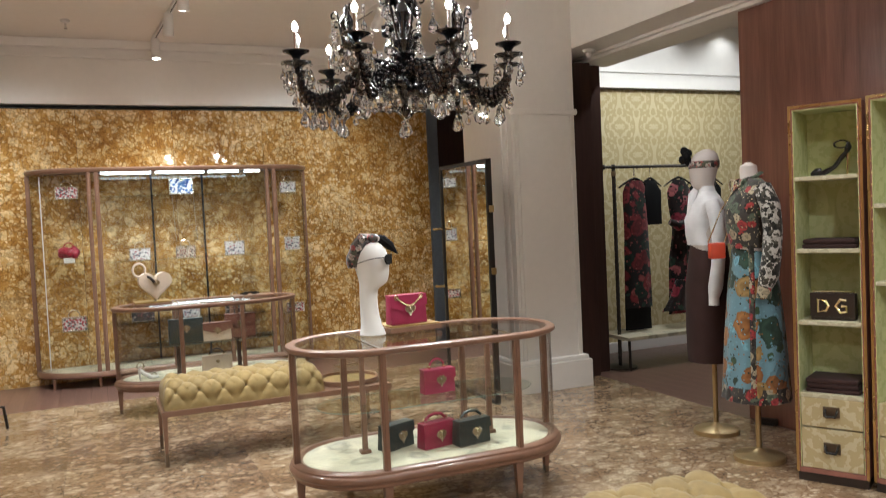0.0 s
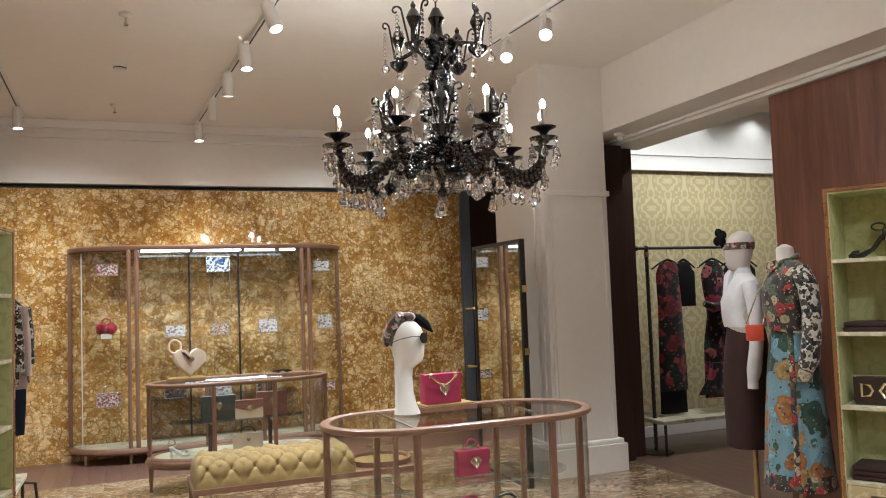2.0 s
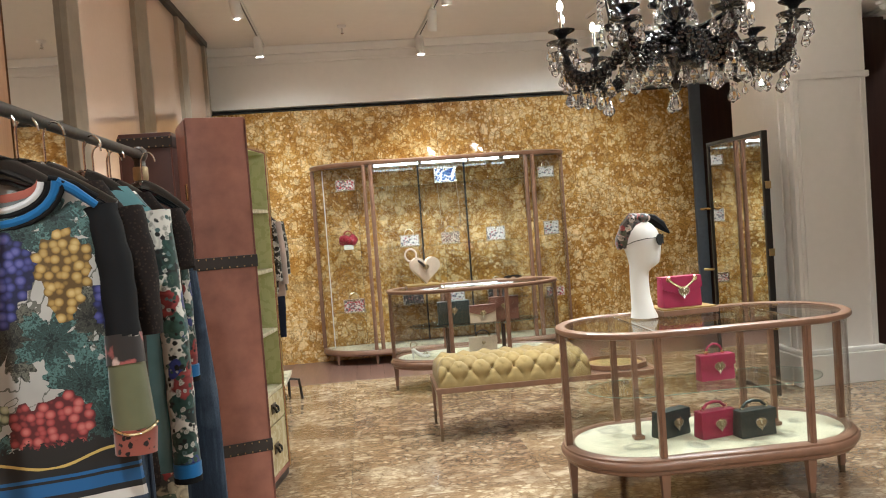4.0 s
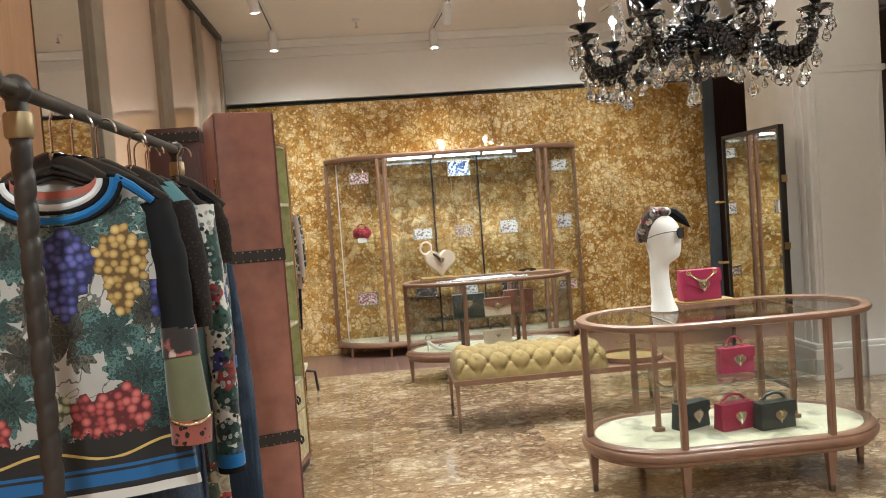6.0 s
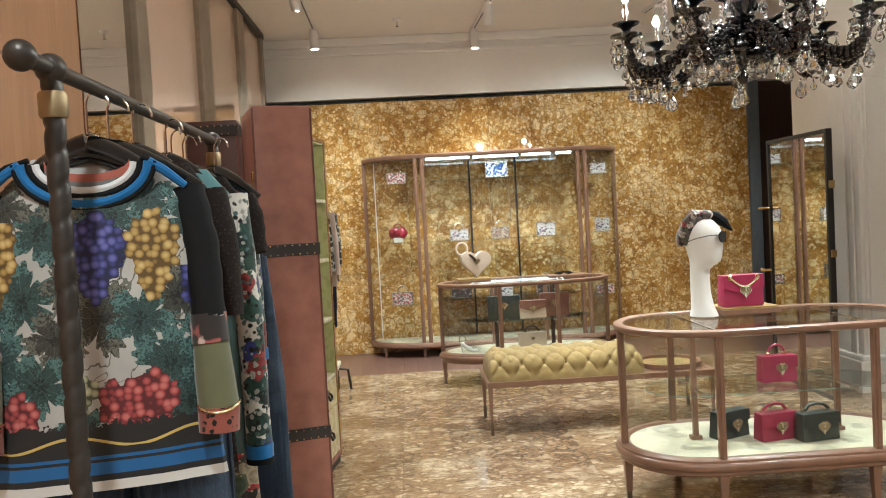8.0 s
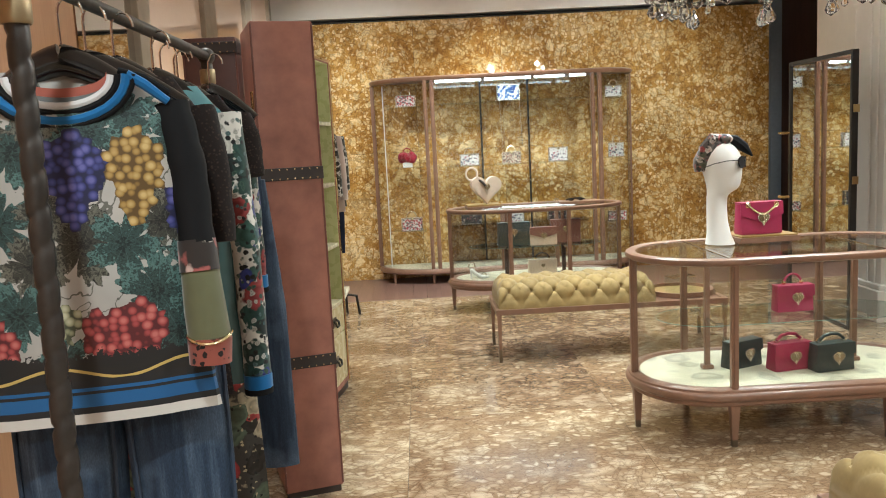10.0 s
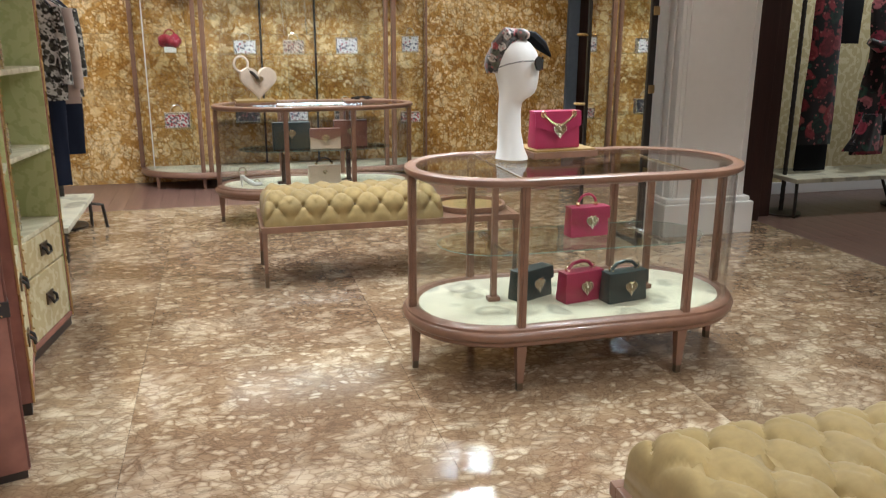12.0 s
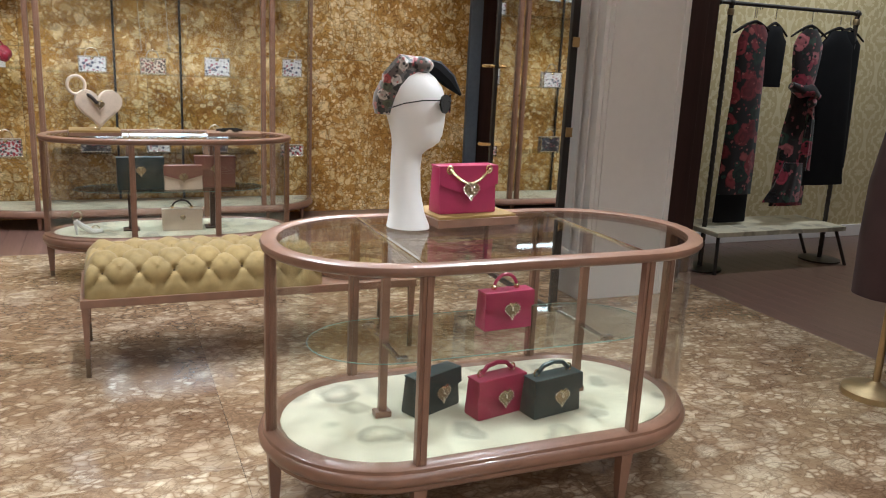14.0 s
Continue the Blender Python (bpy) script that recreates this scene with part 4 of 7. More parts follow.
# ---------------------------------------------------------------- oval showcases
def vitrine(x, y, a, rx, ry, label, inner=True):
    th = thing("glass_showcase", pose(x, y, 0), label, "showcase", "glass showcases")
    path = rounded(0, 0, a, rx, ry)
    part("top_rim", profile_sweep(B(), path, [(-0.024, 0.866), (0.012, 0.864), (0.024, 0.872), (0.028, 0.883), (0.024, 0.894), (0.012, 0.9), (-0.012, 0.9), (-0.024, 0.895)]), M_WALNUT, th, "", True)
    part("base_rim", profile_sweep(B(), path, [(-0.035, 0.205), (0.012, 0.205), (0.018, 0.212), (0.018, 0.226), (0.026, 0.230), (0.034, 0.240), (0.036, 0.255), (0.030, 0.268), (0.024, 0.272), (0.022, 0.282), (0.010, 0.291), (-0.020, 0.292), (-0.035, 0.28)]), M_WALNUT, th, "", True)
    part("underside", flat_poly(B(), [(p[0], p[1]) for p in rounded(0, 0, a, rx, ry, out=-0.034)], 0.207, 0.245), M_WALNUT, th)
    part("tray", flat_poly(B(), [(p[0], p[1]) for p in rounded(0, 0, a, rx, ry, out=-0.036)], 0.246, 0.283), M_TRAY, th, "cream damask lined tray")
    # top glass in three panes with chrome seams
    outline = [(p[0], p[1]) for p in rounded(0, 0, a, rx, ry, out=-0.02)]
    right = [p for p in outline if p[0] >= a - 1e-6]
    left = [p for p in outline if p[0] <= -a + 1e-6]
    for pts in (right, left, [(-a + 0.004, -ry + 0.02), (a - 0.004, -ry + 0.02), (a - 0.004, ry - 0.02), (-a + 0.004, ry - 0.02)]):
        part("top_pane", flat_poly(B(), pts, 0.886, 0.893), M_GLASS, th)
    for s in (-1, 1):
        part("seam", box(B(), s * a - 0.006, s * a + 0.006, -ry + 0.02, ry - 0.02, 0.882, 0.896, 0.001), M_CHROME, th, "chrome glazing bar")
    # standing panes between the posts
    n = len(path)
    cuts = [0, n // 4, n // 2 - 1, n // 2, 3 * n // 4, n - 1, n]
    for i0, i1 in zip(cuts, cuts[1:]):
        seg = [path[i % n] for i in range(i0, i1 + 1)]
        if len(seg) > 1:
            part("side_pane", profile_sweep(B(), seg, [(-0.004, 0.29), (0.001, 0.29), (0.001, 0.867), (-0.004, 0.867)], False), M_GLASS, th, "", True)
    for px, py in ((-a, -ry), (a, -ry), (-a, ry), (a, ry), (-a - rx, 0), (a + rx, 0)):
        bm = B()
        box(bm, px - 0.017, px + 0.017, py - 0.014, py + 0.014, 0.288, 0.868, 0.003)
        box(bm, px - 0.006, px + 0.006, py - 0.019, py + 0.019, 0.29, 0.867, 0.002)
        part("post", bm, M_WALNUT, th)
        bm = B()
        lx, ly = px * 0.985, py * 0.95
        for z0, z1, r0, r1 in ((0.035, 0.206, 0.013, 0.022),):
            lo = [bm.verts.new((lx + sx * r0, ly + sy * r0, z0)) for sx, sy in ((-1, -1), (1, -1), (1, 1), (-1, 1))]
            hi = [bm.verts.new((lx + sx * r1, ly + sy * r1, z1)) for sx, sy in ((-1, -1), (1, -1), (1, 1), (-1, 1))]
            bm.faces.new(lo[::-1]), bm.faces.new(hi)
            for i in range(4):
                bm.faces.new((lo[i], lo[(i + 1) % 4], hi[(i + 1) % 4], hi[i]))
        leg = part("leg", bm, M_WALNUT, th)
        part("foot", box(B(), lx - 0.0125, lx + 0.0125, ly - 0.0125, ly + 0.0125, 0, 0.0352, 0.002), M_BRONZE, leg, "dark metal tip")
    if inner:
        for s in (-1, 1):
            bm = B()
            box(bm, s * a - 0.013, s * a + 0.013, -0.013, 0.013, 0.284, 0.88, 0.003)
            box(bm, s * a - 0.028, s * a + 0.028, -0.022, 0.022, 0.284, 0.305, 0.004)
            part("inner_post", bm, M_WALNUT, th)
            br = part("shelf_bracket", tube(B(), [(s * a, -0.19, 0.540), (s * a, -0.02, 0.540), (s * a, 0.02, 0.540), (s * a, 0.19, 0.540)], [0.007, 0.011, 0.011, 0.007]), M_CHROME, th, "chrome shelf bracket")
            for e in (-1, 1):
                part("clip", box(B(), s * a - 0.02, s * a + 0.02, e * 0.17 - 0.012, e * 0.17 + 0.012, 0.534, 0.556, 0.003), M_CHROME, br)
        part("glass_shelf", flat_poly(B(), [(p[0], p[1]) for p in rounded(0, 0, a, rx * 0.68, ry * 0.6)], 0.548, 0.556), M_SHELFGLASS, th, "green-edged glass shelf")
        part("shelf_edge", tube(B(), [(p[0], p[1], 0.552) for p in rounded(0, 0, a, rx * 0.68, ry * 0.6, out=0.001)], 0.0016, 6, True), M_GLASSEDGE, th, "polished green glass edge", True)
    return th


M_SHELFGLASS = glass("shelf_glass", (0.95, 0.985, 0.968))
v1 = vitrine(1.73, 4.49, 0.375, 0.37, 0.355, "oval glass showcase with walnut frame and cream tray")
v2 = vitrine(0.94, 7.61, 0.25, 0.50, 0.31, "oval glass showcase with walnut frame near the stone wall", True)
# glowing strip added for the white band across the top glass
part("light_strip", box(B(), -0.46, 0.40, 0.165, 0.19, 0.872, 0.884), M_LED, v2, "glowing white strip added under the top glass")

# bags inside and on the front showcase
handbag(pose(1.535, 4.50, 0.283, 0, 0, 24), 0.205, 0.138, 0.085, M_BOTTLE, "dark green leather bag with gold heart clasp", "none", 0.62, 0.035)
handbag(pose(1.735, 4.41, 0.283, 0, 0, 12), 0.20, 0.138, 0.085, M_CRIMSON, "crimson quilted leather bag with gold heart clasp", "flat", 0.62, 0.035)
handbag(pose(1.925, 4.36, 0.283, 0, 0, 10), 0.205, 0.138, 0.085, M_BOTTLE, "dark green leather bag with short top handle", "flat", 0.62, 0.035)
handbag(pose(1.795, 4.50, 0.556, 0, 0, 4), 0.19, 0.135, 0.075, M_FUCHSIA, "fuchsia leather bag with arched handle on glass shelf", "top", 0.6, 0.033)
stand = thing("display_board", pose(1.705, 4.69, 0.9, 0, 0, 5), "walnut display board with ochre top", "display stand")
part("board", box(B(), -0.16, 0.16, -0.12, 0.12, 0, 0.028, 0.003), M_WALNUT, stand)
part("pad", box(B(), -0.152, 0.152, -0.112, 0.112, 0.028, 0.036, 0.002), M_OCHRE, stand, "ochre cloth pad")
handbag(pose(1.69, 4.665, 0.936, 0, 0, 5), 0.225, 0.165, 0.085, M_FUCHSIA, "fuchsia leather bag with pale gold chain", "chain", 0.62, 0.035)

# head form with scarf and sunglasses
HEAD = [(0.0, 0.075, -0.072, 0.058), (0.012, 0.073, -0.070, 0.057), (0.05, 0.056, -0.064, 0.050), (0.12, 0.040, -0.064, 0.045), (0.20, 0.036, -0.064, 0.044), (0.245, 0.040, -0.063, 0.045), (0.262, 0.056, -0.062, 0.046), (0.276, 0.080, -0.062, 0.048),
        (0.290, 0.096, -0.063, 0.051), (0.31, 0.104, -0.066, 0.056), (0.345, 0.110, -0.075, 0.064), (0.39, 0.113, -0.090, 0.071), (0.43, 0.110, -0.100, 0.074), (0.465, 0.097, -0.101, 0.071), (0.495, 0.073, -0.092, 0.060), (0.517, 0.042, -0.070, 0.042), (0.530, 0.006, -0.036, 0.017)]
bm = loft(B(), [((f + b) / 2, 0, z, (f - b) / 2, w) for z, f, b, w in HEAD], 32)
head = part("head_form", bm, M_BONE, None, "", True, pose(1.467, 4.61, 0.9, 0, 0, -36))
tagged(head, "matt white long-necked head form on the showcase", "mannequin")
scarf = thing("head_scarf", pose(1.467, 4.61, 0.937, 0, 0, -36), "knotted floral silk scarf round the head form", "scarf")
bm = loft(B(), [(-0.055, 0, 0.335, 0.04, 0.05), (-0.058, 0, 0.365, 0.052, 0.068), (-0.054, 0, 0.40, 0.06, 0.077), (-0.040, 0, 0.44, 0.062, 0.074), (-0.016, 0, 0.475, 0.05, 0.058), (0.004, 0, 0.497, 0.026, 0.03)], 30, 0.09, 6, 2)
for v in bm.verts:
    v.co.x += 0.22 * (v.co.z - 0.40) - 0.012
    v.co.y *= 1.06
part("wrap", bm, M_SCARF, scarf, "", True)
part("knot", ball(B(), 0.028, -0.015, 0.495, 0.034, 1.3, 1.0, 0.8, 12, 8), M_SCARF, scarf, "", True)
for k, (pts, w) in enumerate((([(0.03, 0.01, 0.505), (0.07, 0.03, 0.485), (0.11, 0.045, 0.45), (0.15, 0.05, 0.405)], 0.028), ([(0.03, 0, 0.505), (-0.02, -0.045, 0.50), (-0.06, -0.06, 0.45), (-0.085, -0.06, 0.37)], 0.03))):
    part("tail", tube(B(), pts, [w * 0.5, w, w * 0.9, 0.004], 8), M_BLACKCLOTH if k == 0 else M_SCARF, scarf, "", True)
shades = thing("sunglasses", pose(1.467, 4.61, 0.925, 0, 0, -36), "black sunglasses with thin dark arms", "sunglasses")
for s in (-1, 1):
    lens = [(s * 0.033 + 0.033 * math.cos(t) * (1 if math.sin(t) > 0 else 0.85), 0.390 + 0.030 * math.sin(t)) for t in [2 * math.pi * i / 16 for i in range(16)]]
    bm = B()
    a_ = [bm.verts.new((0.124 - 0.25 * abs(p[0]), p[0], p[1])) for p in lens]
    b_ = [bm.verts.new((0.130 - 0.25 * abs(p[0]), p[0], p[1])) for p in lens]
    bm.faces.new(a_), bm.faces.new(b_[::-1])
    for i in range(16):
        bm.faces.new((a_[i], a_[(i + 1) % 16], b_[(i + 1) % 16], b_[i]))
    part("lens", bm, M_BLACKPLASTIC, shades)
    part("arm", tube(B(), [(0.115, s * 0.06, 0.402), (0.06, s * 0.078, 0.40), (-0.0, s * 0.081, 0.388), (-0.05, s * 0.082, 0.37)], 0.0022, 6), M_BLACKMETAL, shades)
part("bridge", tube(B(), [(0.127, -0.012, 0.398), (0.13, 0, 0.402), (0.127, 0.012, 0.398)], 0.0022, 6), M_BLACKMETAL, shades)

# things on and in the rear showcase
b_ = thing("display_board", pose(0.49, 7.57, 0.9, 0, 0, 3), "thin wooden display board with ochre edge", "display stand")
part("board", box(B(), -0.15, 0.15, -0.11, 0.11, 0, 0.02, 0.003), M_WALNUT, b_)
part("pad", box(B(), -0.145, 0.145, -0.105, 0.105, 0.02, 0.034, 0.002), M_OCHRE, b_, "ochre pad")
hb = thing("heart_bag", pose(0.52, 7.56, 0.934, 0, 0, 6), "cream leather heart-shaped bag with gold clasp", "handbag")
part("body", side_poly(B(), [(p[0], p[1] + 0.139) for p in heart(0.142, 36)], -0.04, 0.04), M_CREAMBAG, hb, "", True)
part("panel", side_poly(B(), [(p[0], p[1] + 0.139) for p in heart(0.124, 36)], -0.047, -0.04), M_CREAMBAG, hb, "", True)
clasp(hb, 0.0, -0.047, 0.15, 0.034)
part("ring_handle", tube(B(), arc(-0.12, 0.265, 0.05, 0.055, 0, 360, 18)[:-1], 0.009, 8, True), M_CREAMBAG, hb, "round cream handle", True)
part("strap", tube(B(), [(-0.085, -0.02, 0.23), (-0.04, -0.055, 0.195), (-0.01, -0.057, 0.16)], 0.012, 8), M_OXHIDE, hb, "dark leather strap")
b_ = thing("display_board", pose(1.33, 7.57, 0.9, 0, 0, -2), "thin wooden display board near the showcase end", "display stand")
part("board", box(B(), -0.17, 0.17, -0.1, 0.1, 0, 0.022, 0.003), M_WALNUT, b_)
gl = thing("folded_sunglasses", pose(1.30, 7.55, 0.922), "folded black sunglasses on a board", "sunglasses")
part("frame", tube(B(), [(-0.08, 0, 0.012), (-0.05, -0.02, 0.02), (0, -0.02, 0.024), (0.05, -0.02, 0.02), (0.08, 0, 0.012)], 0.008, 6), M_BLACKPLASTIC, gl)
for s in (-1, 1):
    part("lens", ball(B(), s * 0.04, -0.02, 0.016, 0.026, 1.1, 0.6, 0.55), M_BLACKPLASTIC, gl)
for x0, x1 in ((0.66, 0.70), (1.17, 1.21)):
    ps = thing("display_post", pose((x0 + x1) / 2, 7.60, 0.283), "dark wooden display post with small top plate", "display stand")
    part("post", box(B(), -0.016, 0.016, -0.016, 0.016, 0.008, 0.255, 0.002), M_DARKWOOD, ps)
    part("foot_plate", box(B(), -0.05, 0.05, -0.05, 0.05, 0, 0.008, 0.002), M_DARKWOOD, ps)
handbag(pose(0.745, 7.55, 0.556, 0, 0, 2), 0.28, 0.205, 0.09, M_BOTTLE, "large dark green bag with gold heart clasp", "none", 0.5, 0.035)
handbag(pose(1.00, 7.52, 0.556, 0, 0, 0), 0.235, 0.155, 0.08, M_BEIGE, "beige bag with brown flap and gold heart", "none", 0.6, 0.032, M_TAN)
handbag(pose(1.21, 7.60, 0.556, 0, 0, -3), 0.26, 0.205, 0.08, M_TAN, "brown leather bag with gold heart clasp", "none", 0.5, 0.032)
handbag(pose(0.99, 7.55, 0.283, 0, 0, 0), 0.25, 0.14, 0.08, M_CREAMBAG, "cream bag with dark arched handle", "top", 0.5, 0.02, None, M_GOLD, M_OXHIDE)
sh = thing("sandal", pose(0.42, 7.52, 0.283, 0, 0, 20), "jewelled white high-heeled sandal in the showcase", "shoe")
part("sole", tube(B(), [(0.09, 0, 0.008), (0.03, 0, 0.01), (-0.03, 0, 0.05), (-0.07, 0, 0.09)], [0.016, 0.02, 0.018, 0.014], 8), M_WHITEPLASTIC, sh)
part("heel", tube(B(), [(-0.072, 0, 0.088), (-0.066, 0, 0.0)], [0.012, 0.006], 8), M_WHITEPLASTIC, sh)
part("strap", tube(B(), arc(0.05, 0.012, 0.024, 0.035, 0, 180, 8), 0.006, 6), M_PALEGOLD, sh)
part("ankle_strap", tube(B(), arc(-0.06, 0.12, 0.03, 0.03, 0, 360, 10)[:-1], 0.006, 6, True), M_PALEGOLD, sh)


# ---------------------------------------------------------------- tufted benches
def tufted(w, d, h, nx, ny, parent, x0, y0, z0):
    """A deep-buttoned roll: rounded over its front, top and back, with pillows between buttons in a diamond grid."""
    bm = B()
    gx, gv = int(w / 0.0075), 84
    arc_pts = []
    for k in range(gv + 1):
        a = math.pi * k / gv
        ca, sa = math.cos(a), math.sin(a)
        arc_pts.append((d / 2 - (d / 2 + 0.018) * math.copysign(abs(ca) ** 0.62, ca) * (0.94 + 0.06 * sa), h * sa ** 0.62))
    run = [0.0]
    for p, q in zip(arc_pts, arc_pts[1:]):
        run.append(run[-1] + math.hypot(q[0] - p[0], q[1] - p[1]))
    pu, pv = w / nx, run[-1] / ny

    def lattice(px, pv_):
        q = pv_ / pv / 2
        return px / pu + q, px / pu - q

    def sink(px, rv):
        u, t = lattice(px, rv)
        pillow = (abs(math.sin(math.pi * u)) * abs(math.sin(math.pi * t))) ** 0.38
        fu, ft = u - round(u), t - round(t)
        fold = 0.0025 * math.sin(9.0 * math.atan2(ft, fu)) * math.exp(-(fu * fu + ft * ft) / 0.03)
        swell = 0.004 * math.sin(2.3 * round(u) + 4.1 * round(t))
        return 0.033 * (1 - pillow) + 0.024 * math.exp(-(fu * fu + ft * ft) / 0.014) + fold + swell * pillow
    rows = []
    for i in range(gx + 1):
        px = w * i / gx
        e = min(1.0, min(px, w - px) / 0.075)
        e = (1 - (1 - e) ** 2.2) ** 0.5
        row = []
        for k, (py, pz) in enumerate(arc_pts):
            a = math.pi * k / gv
            hold = min(1.0, 6 * math.sin(a)) * min(1.0, 0.25 + e)
            dk = sink(px, run[k]) * hold
            yy = d / 2 + (py - d / 2) * (0.90 + 0.10 * e) + math.cos(a) * dk
            row.append(bm.verts.new((px, yy, max(0.0, pz * (0.45 + 0.55 * e) - math.sin(a) * dk))))
        rows.append(row)
    for a, b in zip(rows, rows[1:]):
        for k in range(gv):
            bm.faces.new((a[k], b[k], b[k + 1], a[k + 1]))
    bm.faces.new(rows[0])
    bm.faces.new(rows[-1][::-1])
    cu = part("cushion", bm, M_VELVET, parent, "mustard velvet deep-buttoned cushion", True, pose(x0, y0, z0))
    for j in range(1, ny):
        for i in range(nx + 1):
            bx = (i + (0.5 if j % 2 else 0.0)) * pu
            if not 0.05 < bx < w - 0.05:
                continue
            k = min(range(gv + 1), key=lambda q: abs(run[q] - j * pv))
            a = math.pi * k / gv
            dk = sink(bx, run[k])
            part("button", ball(B(), bx, arc_pts[k][0] + math.cos(a) * dk, arc_pts[k][1] - math.sin(a) * dk, 0.011, u=8, v=5), M_BUTTONSHADE, cu)


def bench(x, y, w, d, cushion, tray, turn=0):
    th = thing("tufted_bench", pose(x, y, 0, 0, 0, turn), "mustard deep-buttoned velvet bench on thin wooden legs", "bench", "tufted benches")
    bm = B()
    for b4 in ((0, w, 0, 0.035), (0, w, d - 0.035, d), (0, 0.035, 0.0352, d - 0.0352), (w - 0.035, w, 0.0352, d - 0.0352)):
        box(bm, *b4, 0.325, 0.362, 0.003)
    part("frame", bm, M_WALNUT, th)
    part("seat_board", box(B(), 0.036, w - 0.036, 0.036, d - 0.036, 0.335, 0.358), M_WALNUT, th)
    tufted(cushion, d - 0.02, 0.185, max(3, round(cushion / 0.15)), 6, th, 0.02, 0.01, 0.3622)
    for px in (0.02, w - 0.02):
        for py in (0.02, d - 0.02):
            bm = B()
            lo = [bm.verts.new((px + sx * 0.009, py + sy * 0.009, 0.09)) for sx, sy in ((-1, -1), (1, -1), (1, 1), (-1, 1))]
            hi = [bm.verts.new((px + sx * 0.015, py + sy * 0.015, 0.3245)) for sx, sy in ((-1, -1), (1, -1), (1, 1), (-1, 1))]
            bm.faces.new(lo[::-1]), bm.faces.new(hi)
            for i in range(4):
                bm.faces.new((lo[i], lo[(i + 1) % 4], hi[(i + 1) % 4], hi[i]))
            leg = part("leg", bm, M_WALNUT, th)
            part("foot", box(B(), px - 0.011, px + 0.011, py - 0.011, py + 0.011, 0, 0.0905, 0.002), M_BRONZE, leg, "dark metal leg tip")
    if tray:
        part("tray_rim", profile_sweep(B(), rounded(w - 0.24, d / 2, 0.04, 0.17, 0.2), [(-0.01, 0.3625), (0.01, 0.3625), (0.012, 0.395), (-0.008, 0.395)]), M_WALNUT, th, "low rounded wooden tray", True)
        part("tray_pad", flat_poly(B(), [(p[0], p[1]) for p in rounded(w - 0.24, d / 2, 0.04, 0.16, 0.19)], 0.3625, 0.374), M_OCHRE, th)
    return th


bench(0.41, 5.79, 1.56, 0.54, 1.06, True)
bench(1.115, 2.34, 1.10, 0.54, 1.06, False)
cl = thing("clear_box", pose(1.72, 6.02, 0.374, 0, 0, 12), "clear acrylic box bag on the bench tray", "handbag")
part("body", box(B(), -0.09, 0.09, -0.05, 0.05, 0, 0.11, 0.004), M_SHELFGLASS, cl)
part("frame", tube(B(), [(-0.09, -0.05, 0.11), (0.09, -0.05, 0.11), (0.09, 0.05, 0.11), (-0.09, 0.05, 0.11)], 0.004, 6, True), M_CHROME, cl)
# bundle of silvery ribbons on the floor by the near bench
rb = thing("ribbon_bundle", pose(1.02, 2.62, 0), "crumpled silvery ribbons lying on the floor", "ribbon")
rr = random.Random(8)
for k in range(9):
    a0 = rr.uniform(0, 6.28)
    pts = [(0.10 * math.cos(a0 + i * 0.75) * rr.uniform(0.5, 1.1), 0.10 * math.sin(a0 + i * 0.75) * rr.uniform(0.5, 1.1), rr.uniform(0.02, 0.15)) for i in range(7)]
    pts[0] = (pts[0][0], pts[0][1], 0.006)
    part("ribbon", tube(B(), pts, rr.uniform(0.004, 0.008), 6), M_CHROME, rb, "", True)
# ---------------------------------------------------------------- wall cabinet with rounded ends
wc = thing("wall_cabinet", pose(0, 9.44, 0), "glass wall cabinet with walnut frame and rounded ends", "cabinet")


def cab_path(out=0.0, n=12):
    """From the wall round the left end, along the front, and round the right end back to the wall."""
    pts = []
    for i in range(n + 1):
        t = math.pi + math.pi / 2 * i / n
        pts.append((0.10 + (0.62 + out) * math.cos(t), (0.47 + out) * math.sin(t), math.cos(t), math.sin(t)))
    for i in range(n + 1):
        t = 1.5 * math.pi + math.pi / 2 * i / n
        pts.append((1.84 + (0.44 + out) * math.cos(t), (0.47 + out) * math.sin(t), math.cos(t), math.sin(t)))
    return pts


cp = cab_path()
part("base_rim", profile_sweep(B(), cp, [(-0.04, 0.10), (0.008, 0.10), (0.022, 0.115), (0.022, 0.135), (0.006, 0.158), (-0.04, 0.158)], False), M_WALNUT, wc, "", True)
part("top_rim", profile_sweep(B(), cp, [(-0.04, 2.12), (0.006, 2.12), (0.022, 2.135), (0.026, 2.155), (0.01, 2.168), (-0.04, 2.168)], False), M_WALNUT, wc, "", True)
inner = [(p[0], p[1]) for p in cab_path(-0.03)]
part("floor_board", flat_poly(B(), [(x, min(y, -0.004)) for x, y in inner], 0.125, 0.160), M_TRAY, wc, "cream lined base")
part("top_board", flat_poly(B(), [(x, min(y, -0.004)) for x, y in inner], 2.130, 2.162), M_WALNUT, wc)
n_ = len(cp)
h_ = n_ // 2
for seg in (cp[:h_], cp[h_ - 1:h_ + 1], cp[h_:]):
    part("glass_front", profile_sweep(B(), seg, [(-0.012, 0.158), (-0.007, 0.158), (-0.007, 2.12), (-0.012, 2.12)], False), M_GLASS, wc, "", True)
for x, w in ((0.045, 0.019), (0.118, 0.021), (1.785, 0.019), (1.86, 0.021)):
    bm = B()
    box(bm, x - w, x + w, -0.472, -0.425, 0.158, 2.12, 0.004)
    box(bm, x - w * 0.35, x + w * 0.35, -0.482, -0.42, 0.16, 2.118, 0.003)
    part("post", bm, M_WALNUT, wc)
